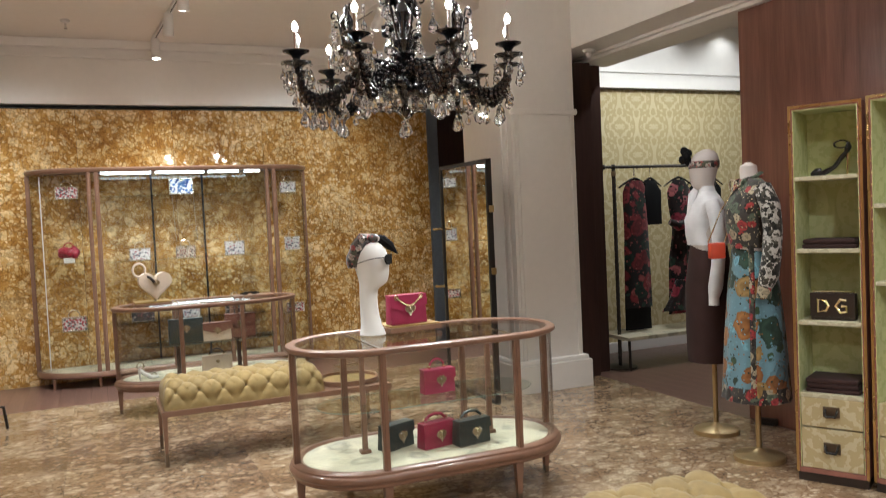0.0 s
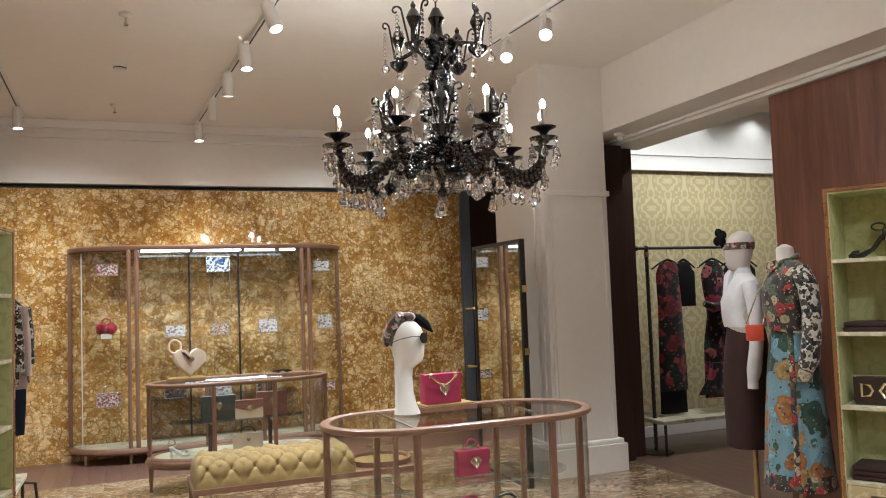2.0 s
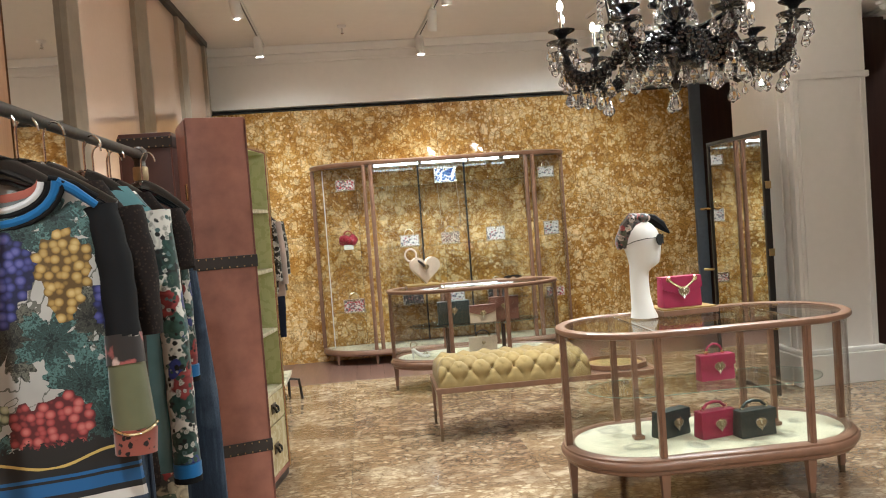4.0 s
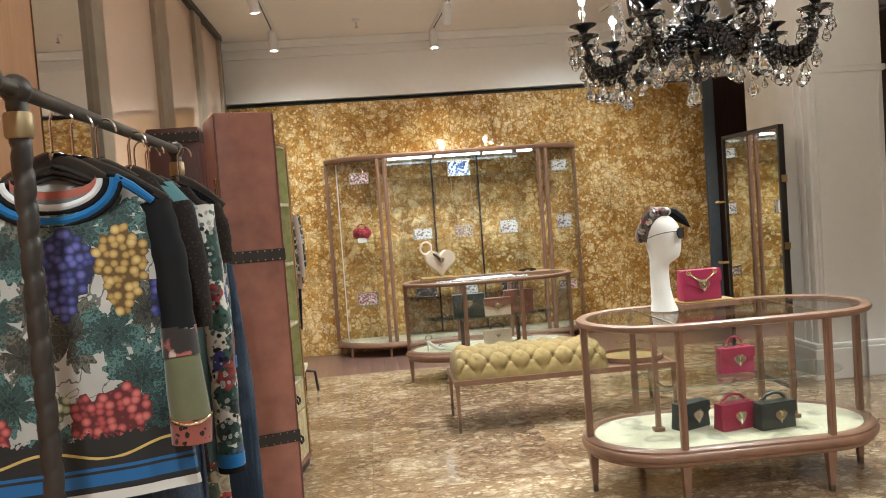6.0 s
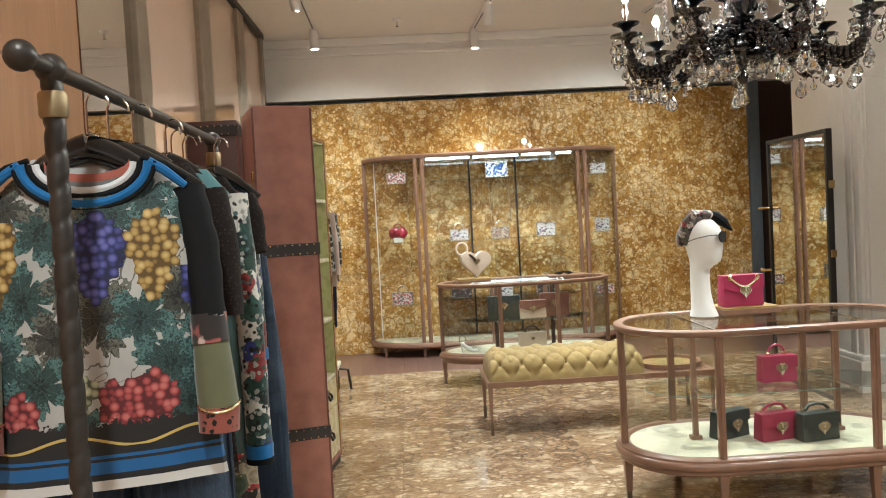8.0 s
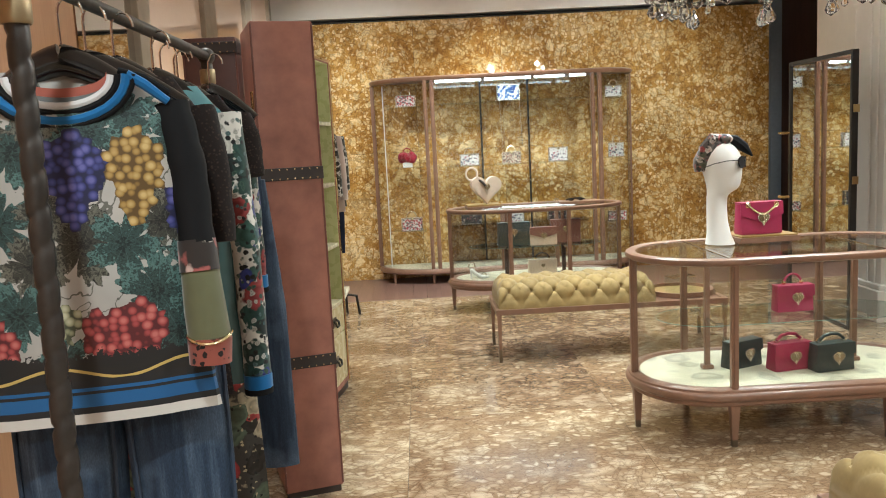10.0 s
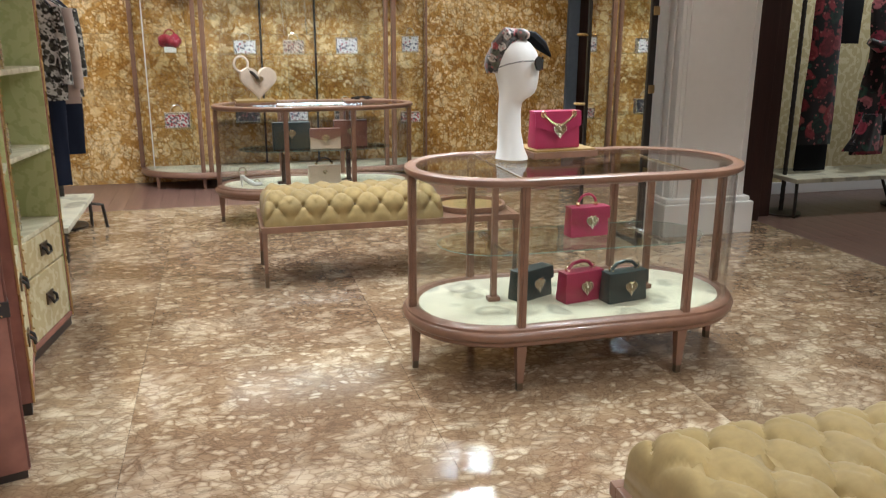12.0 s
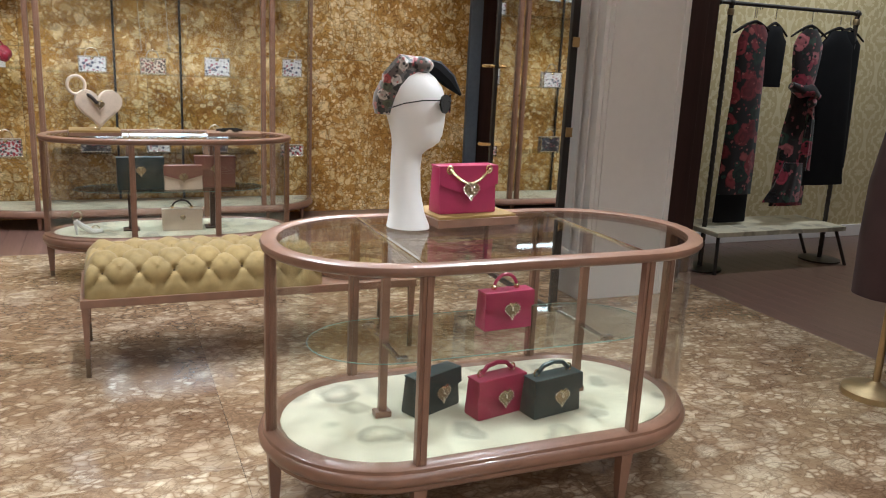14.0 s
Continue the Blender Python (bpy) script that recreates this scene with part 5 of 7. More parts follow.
for p in (cp[0], cp[-1]):
    part("end_post", box(B(), p[0] - 0.02, p[0] + 0.02, -0.03, -0.006, 0.158, 2.12, 0.003), M_WALNUT, wc)
for x in (0.65, 1.17):
    part("divider", box(B(), x - 0.009, x + 0.009, -0.028, -0.006, 0.161, 2.119, 0.002), M_BLACKMETAL, wc, "dark shelf upright")
for x, y in ((-0.37, -0.32), (0.047, -0.44), (0.95, -0.44), (1.82, -0.44), (2.15, -0.3)):
    part("leg", lathe(B(), [(0.012, 0), (0.02, 0.102)], 10, pose(x, y, 0)), M_WALNUT, wc)
for x in (0.055, 1.85):
    part("lock", lathe(B(), [(0.008, 0), (0.008, 0.01)], 10, pose(x, -0.482, 1.15, 90)), M_BRASS, wc)
for z in (1.225, 0.60, 1.885):
    part("glass_shelf", box(B(), 0.16, 1.74, -0.40, -0.03, z - 0.008, z, 0.001), M_SHELFGLASS, wc)
for z in (1.24, 0.56, 1.87):
    part("glass_shelf", flat_poly(B(), [(0.0, -0.03), (-0.36, -0.03), (-0.36, -0.2), (-0.2, -0.36), (0.0, -0.40)], z - 0.008, z), M_SHELFGLASS, wc)
    part("glass_shelf", flat_poly(B(), [(1.92, -0.40), (2.06, -0.36), (2.17, -0.22), (2.17, -0.03), (1.92, -0.03)], z - 0.008, z), M_SHELFGLASS, wc)
for x0, x1 in ((0.16, 0.63), (0.67, 1.15), (1.19, 1.50), (1.56, 1.72)):
    part("light_strip", box(B(), x0, x1, -0.44, -0.41, 2.098, 2.119), M_LED, wc, "white light strip")
part("lead", tube(B(), [(-0.40, -0.22, 2.10), (-0.40, -0.22, 0.17)], 0.006, 6), M_WHITEPLASTIC, wc, "white rod lamp")
for x in (0.83, 1.04):
    part("chain", tube(B(), [(x, -0.30, 1.89), (x + 0.01, -0.31, 1.6), (x + 0.02, -0.31, 1.40)], 0.004, 6), M_PALEGOLD, wc, "fine hanging chain")

Y = 9.12
box_bag(pose(0.485, Y, 1.226, 0, 0, 3), 0.20, 0.125, 0.07, M_BAGFLORAL, "white floral box bag with pale metal frame")
box_bag(pose(0.93, Y, 1.226, 0, 0, 0), 0.19, 0.125, 0.07, M_BAGBEIGE, "beige floral box bag with pale frame")
box_bag(pose(1.43, Y, 1.226, 0, 0, -3), 0.20, 0.15, 0.07, M_BAGFLORAL, "white and rose floral box bag with frame")
box_bag(pose(2.06, Y + 0.03, 1.241, 0, 0, -12), 0.16, 0.15, 0.07, M_BAGFLORAL, "black and white floral box bag with pale frame")
box_bag(pose(0.92, Y, 1.886, 0, 0, 2), 0.23, 0.16, 0.07, M_BAGBLUE, "blue and white floral box bag", handle=False)
box_bag(pose(-0.16, Y + 0.02, 1.871, 0, 0, 8), 0.20, 0.12, 0.07, M_REDWHITE, "red and white flowered box bag")
box_bag(pose(-0.16, Y + 0.02, 0.561, 0, 0, 8), 0.22, 0.14, 0.07, M_REDWHITE, "red and white flowered bag with bow")
box_bag(pose(0.48, Y, 0.601), 0.22, 0.13, 0.07, M_BAGDARK, "dark flowered box bag")
box_bag(pose(0.95, Y, 0.601), 0.18, 0.13, 0.07, M_BAGFLORAL, "white and blue flowered box bag")
box_bag(pose(1.40, Y, 0.601), 0.20, 0.15, 0.07, M_BAGDARK, "dark flowered bag with arched handle")
rd = thing("rosette_bag", pose(-0.17, Y + 0.02, 1.241), "red jewelled bag on a white stand", "handbag", "bags in the wall cabinet")
part("stand", box(B(), -0.05, 0.05, -0.04, 0.04, 0, 0.05, 0.004), M_WHITEPLASTIC, rd, "white stand")
bm = B()
for i in range(9):
    t = 2 * math.pi * i / 9
    ball(bm, 0.06 * math.cos(t), 0.03 * math.sin(t), 0.10 + 0.02 * math.sin(2 * t), 0.045, u=8, v=6)
part("body", bm, M_BAGRED, rd, "", True)
part("handle", tube(B(), arc(0, 0.13, 0.05, 0.07, 0, 180, 10), 0.006, 6), M_BAGRED, rd)


def heeled_shoe(m, mat, label, trim=M_PALEGOLD):
    th = thing("high_heeled_shoe", m, label, "shoe")
    part("sole", tube(B(), [(0.11, 0, 0.012), (0.05, 0, 0.012), (-0.01, 0, 0.045), (-0.05, 0, 0.10), (-0.075, 0, 0.125)], [0.008, 0.018, 0.012, 0.014, 0.012], 10), mat, th, "", True)
    part("upper", tube(B(), [(0.105, 0, 0.014), (0.08, 0, 0.024), (0.055, 0, 0.03)], [0.008, 0.02, 0.015], 10), mat, th, "", True)
    part("counter", tube(B(), [(-0.07, 0, 0.12), (-0.08, 0, 0.15), (-0.08, 0, 0.175)], [0.014, 0.017, 0.008], 10), mat, th, "", True)
    part("heel", tube(B(), [(-0.078, 0, 0.12), (-0.072, 0, 0.0)], [0.012, 0.006], 8), trim, th, "gilt heel")
    part("strap", tube(B(), arc(-0.045, 0.165, 0.036, 0.02, 0, 360, 12)[:-1], 0.005, 6, True), mat, th)
    return th


box_bag(pose(2.04, Y + 0.03, 1.871, 0, 0, -12), 0.17, 0.12, 0.06, M_BAGFLORAL, "white jewelled bag on the cabinet top shelf")
box_bag(pose(2.06, Y + 0.03, 0.561, 0, 0, -12), 0.19, 0.10, 0.07, M_REDWHITE, "pale flowered bag on the low shelf", handle=False)

# ---------------------------------------------------------------- tall mirror leaf beside the pillar
mr = thing("tall_mirror", pose(2.965, 6.12, 0, 0, 0, -0.5), "tall black-framed mirror leaf with brass hinges", "mirror")
bm = B()
for y0, y1, z0, z1 in ((0, 0.03, 0.0, 1.98), (0.95, 0.98, 0.0, 1.98), (0.03, 0.95, 0.0, 0.03), (0.03, 0.95, 1.95, 1.98)):
    box(bm, 0.0, 0.045, y0, y1, z0, z1, 0.003)
part("frame", bm, M_BLACKMETAL, mr)
part("mirror_glass", box(B(), 0.012, 0.03, 0.03, 0.95, 0.03, 1.95), M_MIRROR, mr, "clear mirror glass")
for z in (1.55, 1.05, 0.5):
    part("hinge", box(B(), 0.008, 0.05, -0.010, 0.0, z, z + 0.055, 0.003), M_BRASS, mr, "brass hinge")
for z in (1.42, 0.9):
    part("handle", tube(B(), [(-0.004, 0.955, z), (-0.05, 0.955, z), (-0.07, 0.99, z), (-0.05, 1.03, z)], 0.011, 8), M_BRASS, mr, "brass knob handle")


# ---------------------------------------------------------------- chandelier
ch = thing("chandelier", pose(1.72, 4.60, 0), "black glass chandelier with crystal drops and lit candle bulbs", "chandelier")
part("stem", lathe(B(), [(0.012, 2.10), (0.03, 2.13), (0.02, 2.17), (0.055, 2.20), (0.09, 2.26), (0.10, 2.31), (0.06, 2.36), (0.045, 2.40), (0.075, 2.44), (0.05, 2.49), (0.03, 2.55), (0.05, 2.60), (0.028, 2.66), (0.045, 2.74), (0.06, 2.80), (0.03, 2.86), (0.045, 2.93), (0.10, 2.97), (0.12, 2.99), (0.04, 3.02), (0.03, 3.10), (0.05, 3.14), (0.02, 3.2)], 18), M_BLACKGLASS, ch, "", True)
part("ceiling_rose", lathe(B(), [(0.10, CEIL - 0.001), (0.09, CEIL - 0.03), (0.03, CEIL - 0.06)][::-1], 18), M_BLACKGLASS, ch)
bm = B()
for i in range(7):
    z = 3.2 + i * 0.036
    tube(bm, [(0.012 * math.cos(t) * (1 if i % 2 else 0.2), 0.012 * math.cos(t) * (0.2 if i % 2 else 1), z + 0.02 + 0.022 * math.sin(t)) for t in [2 * math.pi * k / 8 for k in range(8)]], 0.003, 5, True)
part("chain", bm, M_BLACKMETAL, ch)
rch = random.Random(12)


def drop_mesh(size):
    bm = lathe(B(), [(0.001, -size), (size * 0.28, -size * 0.82), (size * 0.36, -size * 0.62), (size * 0.24, -size * 0.3), (size * 0.06, 0.0), (size * 0.13, size * 0.12), (size * 0.001, size * 0.3)], 7)
    return mesh_of("crystal_drop", bm, M_CRYSTAL)


DROPS = [drop_mesh(s) for s in (0.052, 0.07, 0.088)]
BEADS = mesh_of("crystal_bead", ball(B(), 0, 0, 0, 0.011, u=7, v=5), M_CRYSTAL)


def hang(x, y, z, parent, k=None, beads=1):
    for i in range(beads):
        b_ = new("crystal_bead", BEADS)
        b_.matrix_basis = pose(x, y, z - 0.02 * i)
        b_.parent = parent
    k = rch.randrange(3) if k is None else k
    ob = new("crystal_drop", DROPS[k])
    ob.matrix_basis = pose(x, y, z - 0.02 * beads - (0.02, 0.025, 0.03)[k], 0, 0, rch.uniform(0, 90))
    ob.parent = parent


def arm_curve(n=20):
    """An arm from the bowl out and down, then steeply up to its cup: (radius, height)."""
    key = [(0.05, 2.33), (0.15, 2.355), (0.25, 2.335), (0.34, 2.27), (0.42, 2.205), (0.49, 2.18), (0.55, 2.205), (0.585, 2.265), (0.60, 2.345)]
    pts = []
    for i in range(n + 1):
        u = (len(key) - 1) * i / n
        k = min(int(u), len(key) - 2)
        f = u - k
        p0, p1, p2, p3 = key[max(0, k - 1)], key[k], key[k + 1], key[min(len(key) - 1, k + 2)]
        pts.append(tuple(0.5 * (2 * b + (c - a) * f + (2 * a - 5 * b + 4 * c - d) * f * f + (3 * b - a - 3 * c + d) * f ** 3) for a, b, c, d in zip(p0, p1, p2, p3)))
    return pts


ARMS = (-133, -88, -41, -12, 22, 69, 117, 150, 179)
CUP = [(0.008, 0.0), (0.024, 0.01), (0.03, 0.02), (0.075, 0.034), (0.08, 0.04), (0.03, 0.036), (0.02, 0.06), (0.03, 0.075), (0.068, 0.092), (0.072, 0.098), (0.02, 0.094)]
for turn in ARMS:
    t = radians(turn)
    c, s = math.cos(t), math.sin(t)
    pts = arm_curve()
    bm = B()
    tube(bm, [(r * c, r * s, z) for r, z in pts], [0.020] * len(pts), 8)
    for r, z in pts[1:-1]:
        for k in range(6):
            q = 2 * math.pi * k / 6 + r * 9
            ball(bm, r * c - s * 0.03 * math.cos(q), r * s + c * 0.03 * math.cos(q), z + 0.026 * math.sin(q), rch.uniform(0.011, 0.020), u=6, v=4)
    arm = part("arm", bm, M_BLACKGLASS, ch, "black glass arm with leaf beading", True)
    z0 = pts[-1][1]
    part("cup", lathe(B(), [(r, z + z0) for r, z in CUP], 18, pose(0.60 * c, 0.60 * s, 0), False), M_BLACKGLASS, arm, "", True)
    part("candle", lathe(B(), [(0.011, z0 + 0.09), (0.0105, z0 + 0.20)], 10, pose(0.60 * c, 0.60 * s, 0)), M_CHROME, arm, "silvery candle tube")
    bulb = part("bulb", lathe(B(), [(0.008, z0 + 0.20), (0.0145, z0 + 0.211), (0.0175, z0 + 0.224), (0.0135, z0 + 0.240), (0.006, z0 + 0.250), (0.001, z0 + 0.256)], 12, pose(0.60 * c, 0.60 * s, 0)), M_BULB, arm, "lit bulb", True)
    for k in range(6):
        q = 2 * math.pi * k / 6
        hang(0.60 * c + 0.075 * math.cos(q), 0.60 * s + 0.075 * math.sin(q), z0 + 0.03, arm, 0 if k % 2 else 1, 1)
    for r, z in pts[6:19:2]:
        hang(r * c + rch.uniform(-0.02, 0.02), r * s + rch.uniform(-0.02, 0.02), z - 0.02, arm, None, rch.choice((1, 1, 2)))
# finials with scrolls, in two tiers
for tier, (r, z0, count, off) in enumerate(((0.34, 2.42, 6, 10), (0.26, 2.90, 4, 40))):
    for a in range(count):
        t = radians(off + 360 / count * a)
        c, s = math.cos(t), math.sin(t)
        bm = B()
        tube(bm, [(0.05 * c, 0.05 * s, z0 - 0.02), (r * 0.5 * c, r * 0.5 * s, z0 + (0.08 if tier else -0.02)), (r * 0.9 * c, r * 0.9 * s, z0 + (0.05 if tier else 0.02)), (r * c, r * s, z0)], 0.014, 8)
        lathe(bm, [(0.015, z0 - 0.03), (0.05, z0 + 0.0), (0.058, z0 + 0.025), (0.02, z0 + 0.04), (0.018, z0 + 0.11), (0.03, z0 + 0.14), (0.042, z0 + 0.17), (0.03, z0 + 0.2), (0.012, z0 + 0.225), (0.016, z0 + 0.24), (0.002, z0 + 0.265)], 12, pose(r * c, r * s, 0))
        fin = part("finial", bm, M_BLACKGLASS, ch, "black glass finial on a short arm", True)
        for d in (-1, 1):
            pts = []
            for i in range(18):
                u = i / 17
                if u < 0.5:
                    rr_, zz = 0.03 + 0.07 * u, z0 + 0.04 + 0.36 * u
                else:
                    q = (u - 0.5) * 2 * 5.5
                    rad = 0.03 * (1 - (u - 0.5) * 1.5)
                    rr_, zz = 0.065 + 0.03 - rad * math.cos(q), z0 + 0.22 + rad * math.sin(q)
                pts.append((r * c + d * -s * rr_ + c * rr_ * 0.3, r * s + d * c * rr_ + s * rr_ * 0.3, zz))
            part("scroll", tube(B(), pts, 0.006, 6), M_BLACKGLASS, fin, "", True)
            for k in range(5):
                b_ = new("crystal_bead", BEADS)
                b_.matrix_basis = pose(pts[-8][0] + c * 0.02, pts[-8][1] + s * 0.02, z0 + 0.18 - 0.024 * k)
                b_.parent = fin
            hang(pts[-8][0] + c * 0.02, pts[-8][1] + s * 0.02, z0 + 0.06, fin, 1, 1)
for ring, (r, z, count, kk) in enumerate(((0.10, 2.26, 8, 2), (0.2, 2.30, 10, 1), (0.13, 2.44, 8, 0), (0.09, 2.78, 8, 1), (0.14, 2.98, 8, 0))):
    for a in range(count):
        t = 2 * math.pi * (a + 0.5 * ring) / count
        hang(r * math.cos(t), r * math.sin(t), z, ch, kk, 2 if ring in (1, 3) else 1)
hang(0, 0, 2.12, ch, 2, 1)
for a in range(6):
    t = 2 * math.pi * a / 6
    hang(0.22 * math.cos(t), 0.22 * math.sin(t), 2.62 + 0.08 * (a % 2), ch, a % 3, 3)
bm = B()
rl = random.Random(5)
for a in range(70):
    t, r = rl.uniform(0, 6.28), rl.uniform(0.06, 0.30)
    ball(bm, r * math.cos(t), r * math.sin(t), 2.30 - 0.10 * (r - 0.06) / 0.24 + rl.uniform(-0.03, 0.05), rl.uniform(0.022, 0.04), 1, 1, rl.uniform(0.6, 1.1), 7, 5)
for a in range(90):
    t, z = rl.uniform(0, 6.28), rl.uniform(2.36, 3.02)
    r = 0.045 + 0.05 * abs(math.sin(z * 9.0))
    ball(bm, r * math.cos(t), r * math.sin(t), z, rl.uniform(0.018, 0.034), 1, 1, rl.uniform(0.7, 1.5), 7, 5)
part("leafwork", bm, M_BLACKGLASS, ch, "clustered black glass leaves", True)


# ---------------------------------------------------------------- track lights
def track(x0, y0, x1, y1):
    th = thing("light_track", pose(x0, y0, CEIL), "white ceiling track for spotlights", "light track")
    d = Vector((x1 - x0, y1 - y0))
    L, yaw = d.length, math.degrees(math.atan2(d.y, d.x))
    th.matrix_basis = pose(x0, y0, CEIL, 0, 0, yaw)
    part("rail", box(B(), 0, L, -0.018, 0.018, -0.035, -0.001, 0.002), M_WHITEPLASTIC, th)
    part("slot", box(B(), 0.03, L - 0.03, -0.006, 0.006, -0.0375, -0.0352), M_BLACKMETAL, th, "dark slot")
    return th


def spotlight(x, y, tx, ty, tz):
    """A white cylinder head hung on a short arm below the track."""
    th = thing("track_spotlight", pose(x, y, 0), "white cylinder spotlight on a ceiling track", "spotlight", "track spotlights")
    z = CEIL - 0.17
    aim = look((0, 0, z), (tx - x, ty - y, tz))
    part("adapter", box(B(), -0.02, 0.02, -0.05, 0.05, CEIL - 0.06, CEIL - 0.038, 0.003), M_WHITEPLASTIC, th)
    part("arm", tube(B(), [(0, 0, CEIL - 0.06), (0, 0, z + 0.02)], 0.009, 8), M_WHITEPLASTIC, th)
    bm = lathe(B(), [(0.03, 0.13), (0.042, 0.12), (0.046, 0.02), (0.046, -0.07), (0.041, -0.07), (0.039, -0.045)], 16, aim, False)
    body = part("body", bm, M_WHITEPLASTIC, th, "", True)
    bm = lathe(B(), [(0.001, -0.05), (0.039, -0.05), (0.039, -0.048), (0.001, -0.048)], 16, aim, False)
    part("lens", bm, M_LENS, body, "lit lens")
    return th


track(-0.92, 9.25, -0.84, 3.2)
track(0.74, 9.25, 1.0, 4.6)
track(2.48, 8.7, 2.92, 2.4)
for x, y, tx, ty, tz in SPOTS:
    spotlight(x, y, tx, ty, tz)
for x, y in ((0.05, 6.0), (-0.06, 8.6)):
    sp = thing("sprinkler", pose(x, y, CEIL), "small white ceiling sprinkler head", "sprinkler")
    part("rose", lathe(B(), [(0.045, -0.001), (0.04, -0.02), (0.018, -0.03)][::-1], 14), M_WHITEPLASTIC, sp)
    part("head", lathe(B(), [(0.012, -0.085), (0.018, -0.08), (0.008, -0.06), (0.01, -0.03)], 12), M_CHROME, sp)
sd = thing("smoke_detector", pose(0.0, 7.24, CEIL), "round white smoke detector on the ceiling", "smoke detector")
part("body", lathe(B(), [(0.03, -0.05), (0.046, -0.045), (0.05, -0.02), (0.055, -0.001)], 18), M_WHITEPLASTIC, sd, "", True)
part("slot", lathe(B(), [(0.0505, -0.03), (0.0515, -0.022)], 18, None, False), M_BLACKMETAL, sd)
dome = thing("ceiling_sensor", pose(4.06, 6.25, 2.905), "small white sensor under the plaster beam", "sensor")
part("base", lathe(B(), [(0.03, -0.03), (0.05, -0.022), (0.055, -0.0005)], 16), M_WHITEPLASTIC, dome, "", True)
part("dome", lathe(B(), [(0.004, -0.068), (0.024, -0.058), (0.032, -0.04), (0.03, -0.0302)], 16), M_WHITEPLASTIC, dome, "", True)
stop = thing("door_stop", pose(4.26, 4.56, 0, 0, 0, -62), "black rubber door stop on the marble floor", "door stop")
part("block", box(B(), -0.075, 0.075, -0.025, 0.025, 0.002, 0.045, 0.008), M_BLACKMETAL, stop, "", True)
part("plate", box(B(), -0.085, 0.085, -0.03, 0.03, 0, 0.0018), M_BRONZE, stop, "dark metal plate")
# ---------------------------------------------------------------- trunks
def studs(parent, pts, r=0.004):
    bm = B()
    for p in pts:
        ball(bm, *p, r, u=6, v=4)
    return tagged(part("studs", bm, M_BRASS, parent, "small brass studs"), kind="stuff")


def pull(parent, x, y, z):
    """A dark drop handle on a front towards -y."""
    ob = part("handle", tube(B(), [(x - 0.03, y - 0.006, z + 0.012), (x - 0.03, y - 0.022, z), (x - 0.022, y - 0.026, z - 0.022), (x + 0.022, y - 0.026, z - 0.022), (x + 0.03, y - 0.022, z), (x + 0.03, y - 0.006, z + 0.012)], 0.007, 6), M_BLACKMETAL, parent, "dark metal drop handle")
    part("back_plate", box(B(), x - 0.042, x + 0.042, y - 0.008, y, z - 0.03, z + 0.028, 0.004), M_BRONZE, ob)


def shelf_trunk(m, w, d, h, shelves, drawers, label):
    """Half of a wardrobe trunk standing open, its shelves towards -y; x runs along the front."""
    th = thing("shelf_trunk", m, label, "trunk", "open wardrobe trunks")
    t = 0.019
    bm = B()
    box(bm, 0, t, 0, d, 0.05, h, 0.003)
    box(bm, w - t, w, 0, d, 0.05, h, 0.003)
    box(bm, t, w - t, 0, d, h - t, h, 0.002)
    box(bm, t, w - t, 0, d, 0.05, 0.075)
    box(bm, 0, w, d, d + 0.012, 0.05, h)
    part("shell", bm, M_RUST, th, "rust leather shell")
    part("plinth", box(B(), 0.005, w - 0.005, 0.01, d - 0.005, 0.0, 0.05), M_OXHIDE, th, "dark base")
    part("side_lining", box(B(), t, t + 0.005, 0.004, d - 0.001, 0.0755, h - t - 0.001), M_GREEN, th, "green damask lining")
    part("side_lining", box(B(), w - t - 0.005, w - t, 0.004, d - 0.001, 0.0755, h - t - 0.001), M_GREEN, th, "green damask lining")
    part("back_lining", box(B(), t + 0.005, w - t - 0.005, d - 0.007, d - 0.001, 0.0755, h - t - 0.001), M_GREEN, th, "green damask lining")
    part("top_lining", box(B(), t + 0.005, w - t - 0.005, 0.004, d - 0.007, h - t - 0.006, h - t - 0.001), M_GREEN, th, "green damask lining")
    bm = B()
    for x0, x1, z0, z1 in ((-0.002, 0.012, 0.05, h + 0.002), (w - 0.012, w + 0.002, 0.05, h + 0.002), (0.012, w - 0.012, h - 0.012, h + 0.002)):
        box(bm, x0, x1, -0.004, 0.004, z0, z1, 0.001)
    part("edge_strip", bm, M_BRASS, th, "brass edge strip")
    for z in shelves:
        part("shelf", box(B(), t + 0.005, w - t - 0.005, 0.006, d - 0.008, z - 0.022, z, 0.003), M_CREAM, th, "cream lined shelf")
    for z0, z1 in drawers:
        dr = part("drawer", box(B(), t + 0.007, w - t - 0.007, 0.004, d - 0.02, z0, z1, 0.004), M_DRAWER, th, "damask-covered drawer")
        pull(dr, w / 2, 0.004, (z0 + z1) / 2 + 0.01)
    studs(th, [(0.02, -0.004, 0.1 + 0.06 * i) for i in range(int((h - 0.15) / 0.06))] + [(w - 0.02, -0.004, 0.1 + 0.06 * i) for i in range(int((h - 0.15) / 0.06))], 0.0045)
    return th


def pile(m, w, d, n, mat, label):
    th = thing("folded_clothes", m, label, "clothes")
    for i in range(n):
        part("fold", box(B(), -w / 2 + 0.004 * (i % 2), w / 2 - 0.005 * (i % 3), -d / 2, d / 2, i * 0.026, i * 0.026 + 0.025, 0.011), mat, th, "", True)
    return th


# right-hand trunk, turned towards the room
R1 = pose(3.562, 3.646, 0, 0, 0, -61.2)
shelf_trunk(R1, 0.357, 0.30, 2.04, (1.66, 1.27, 0.88, 0.487), ((0.306, 0.463), (0.078, 0.298)), "open rust trunk with green shelves and damask drawers")
R2 = pose(3.745, 3.312, 0, 0, 0, -78)
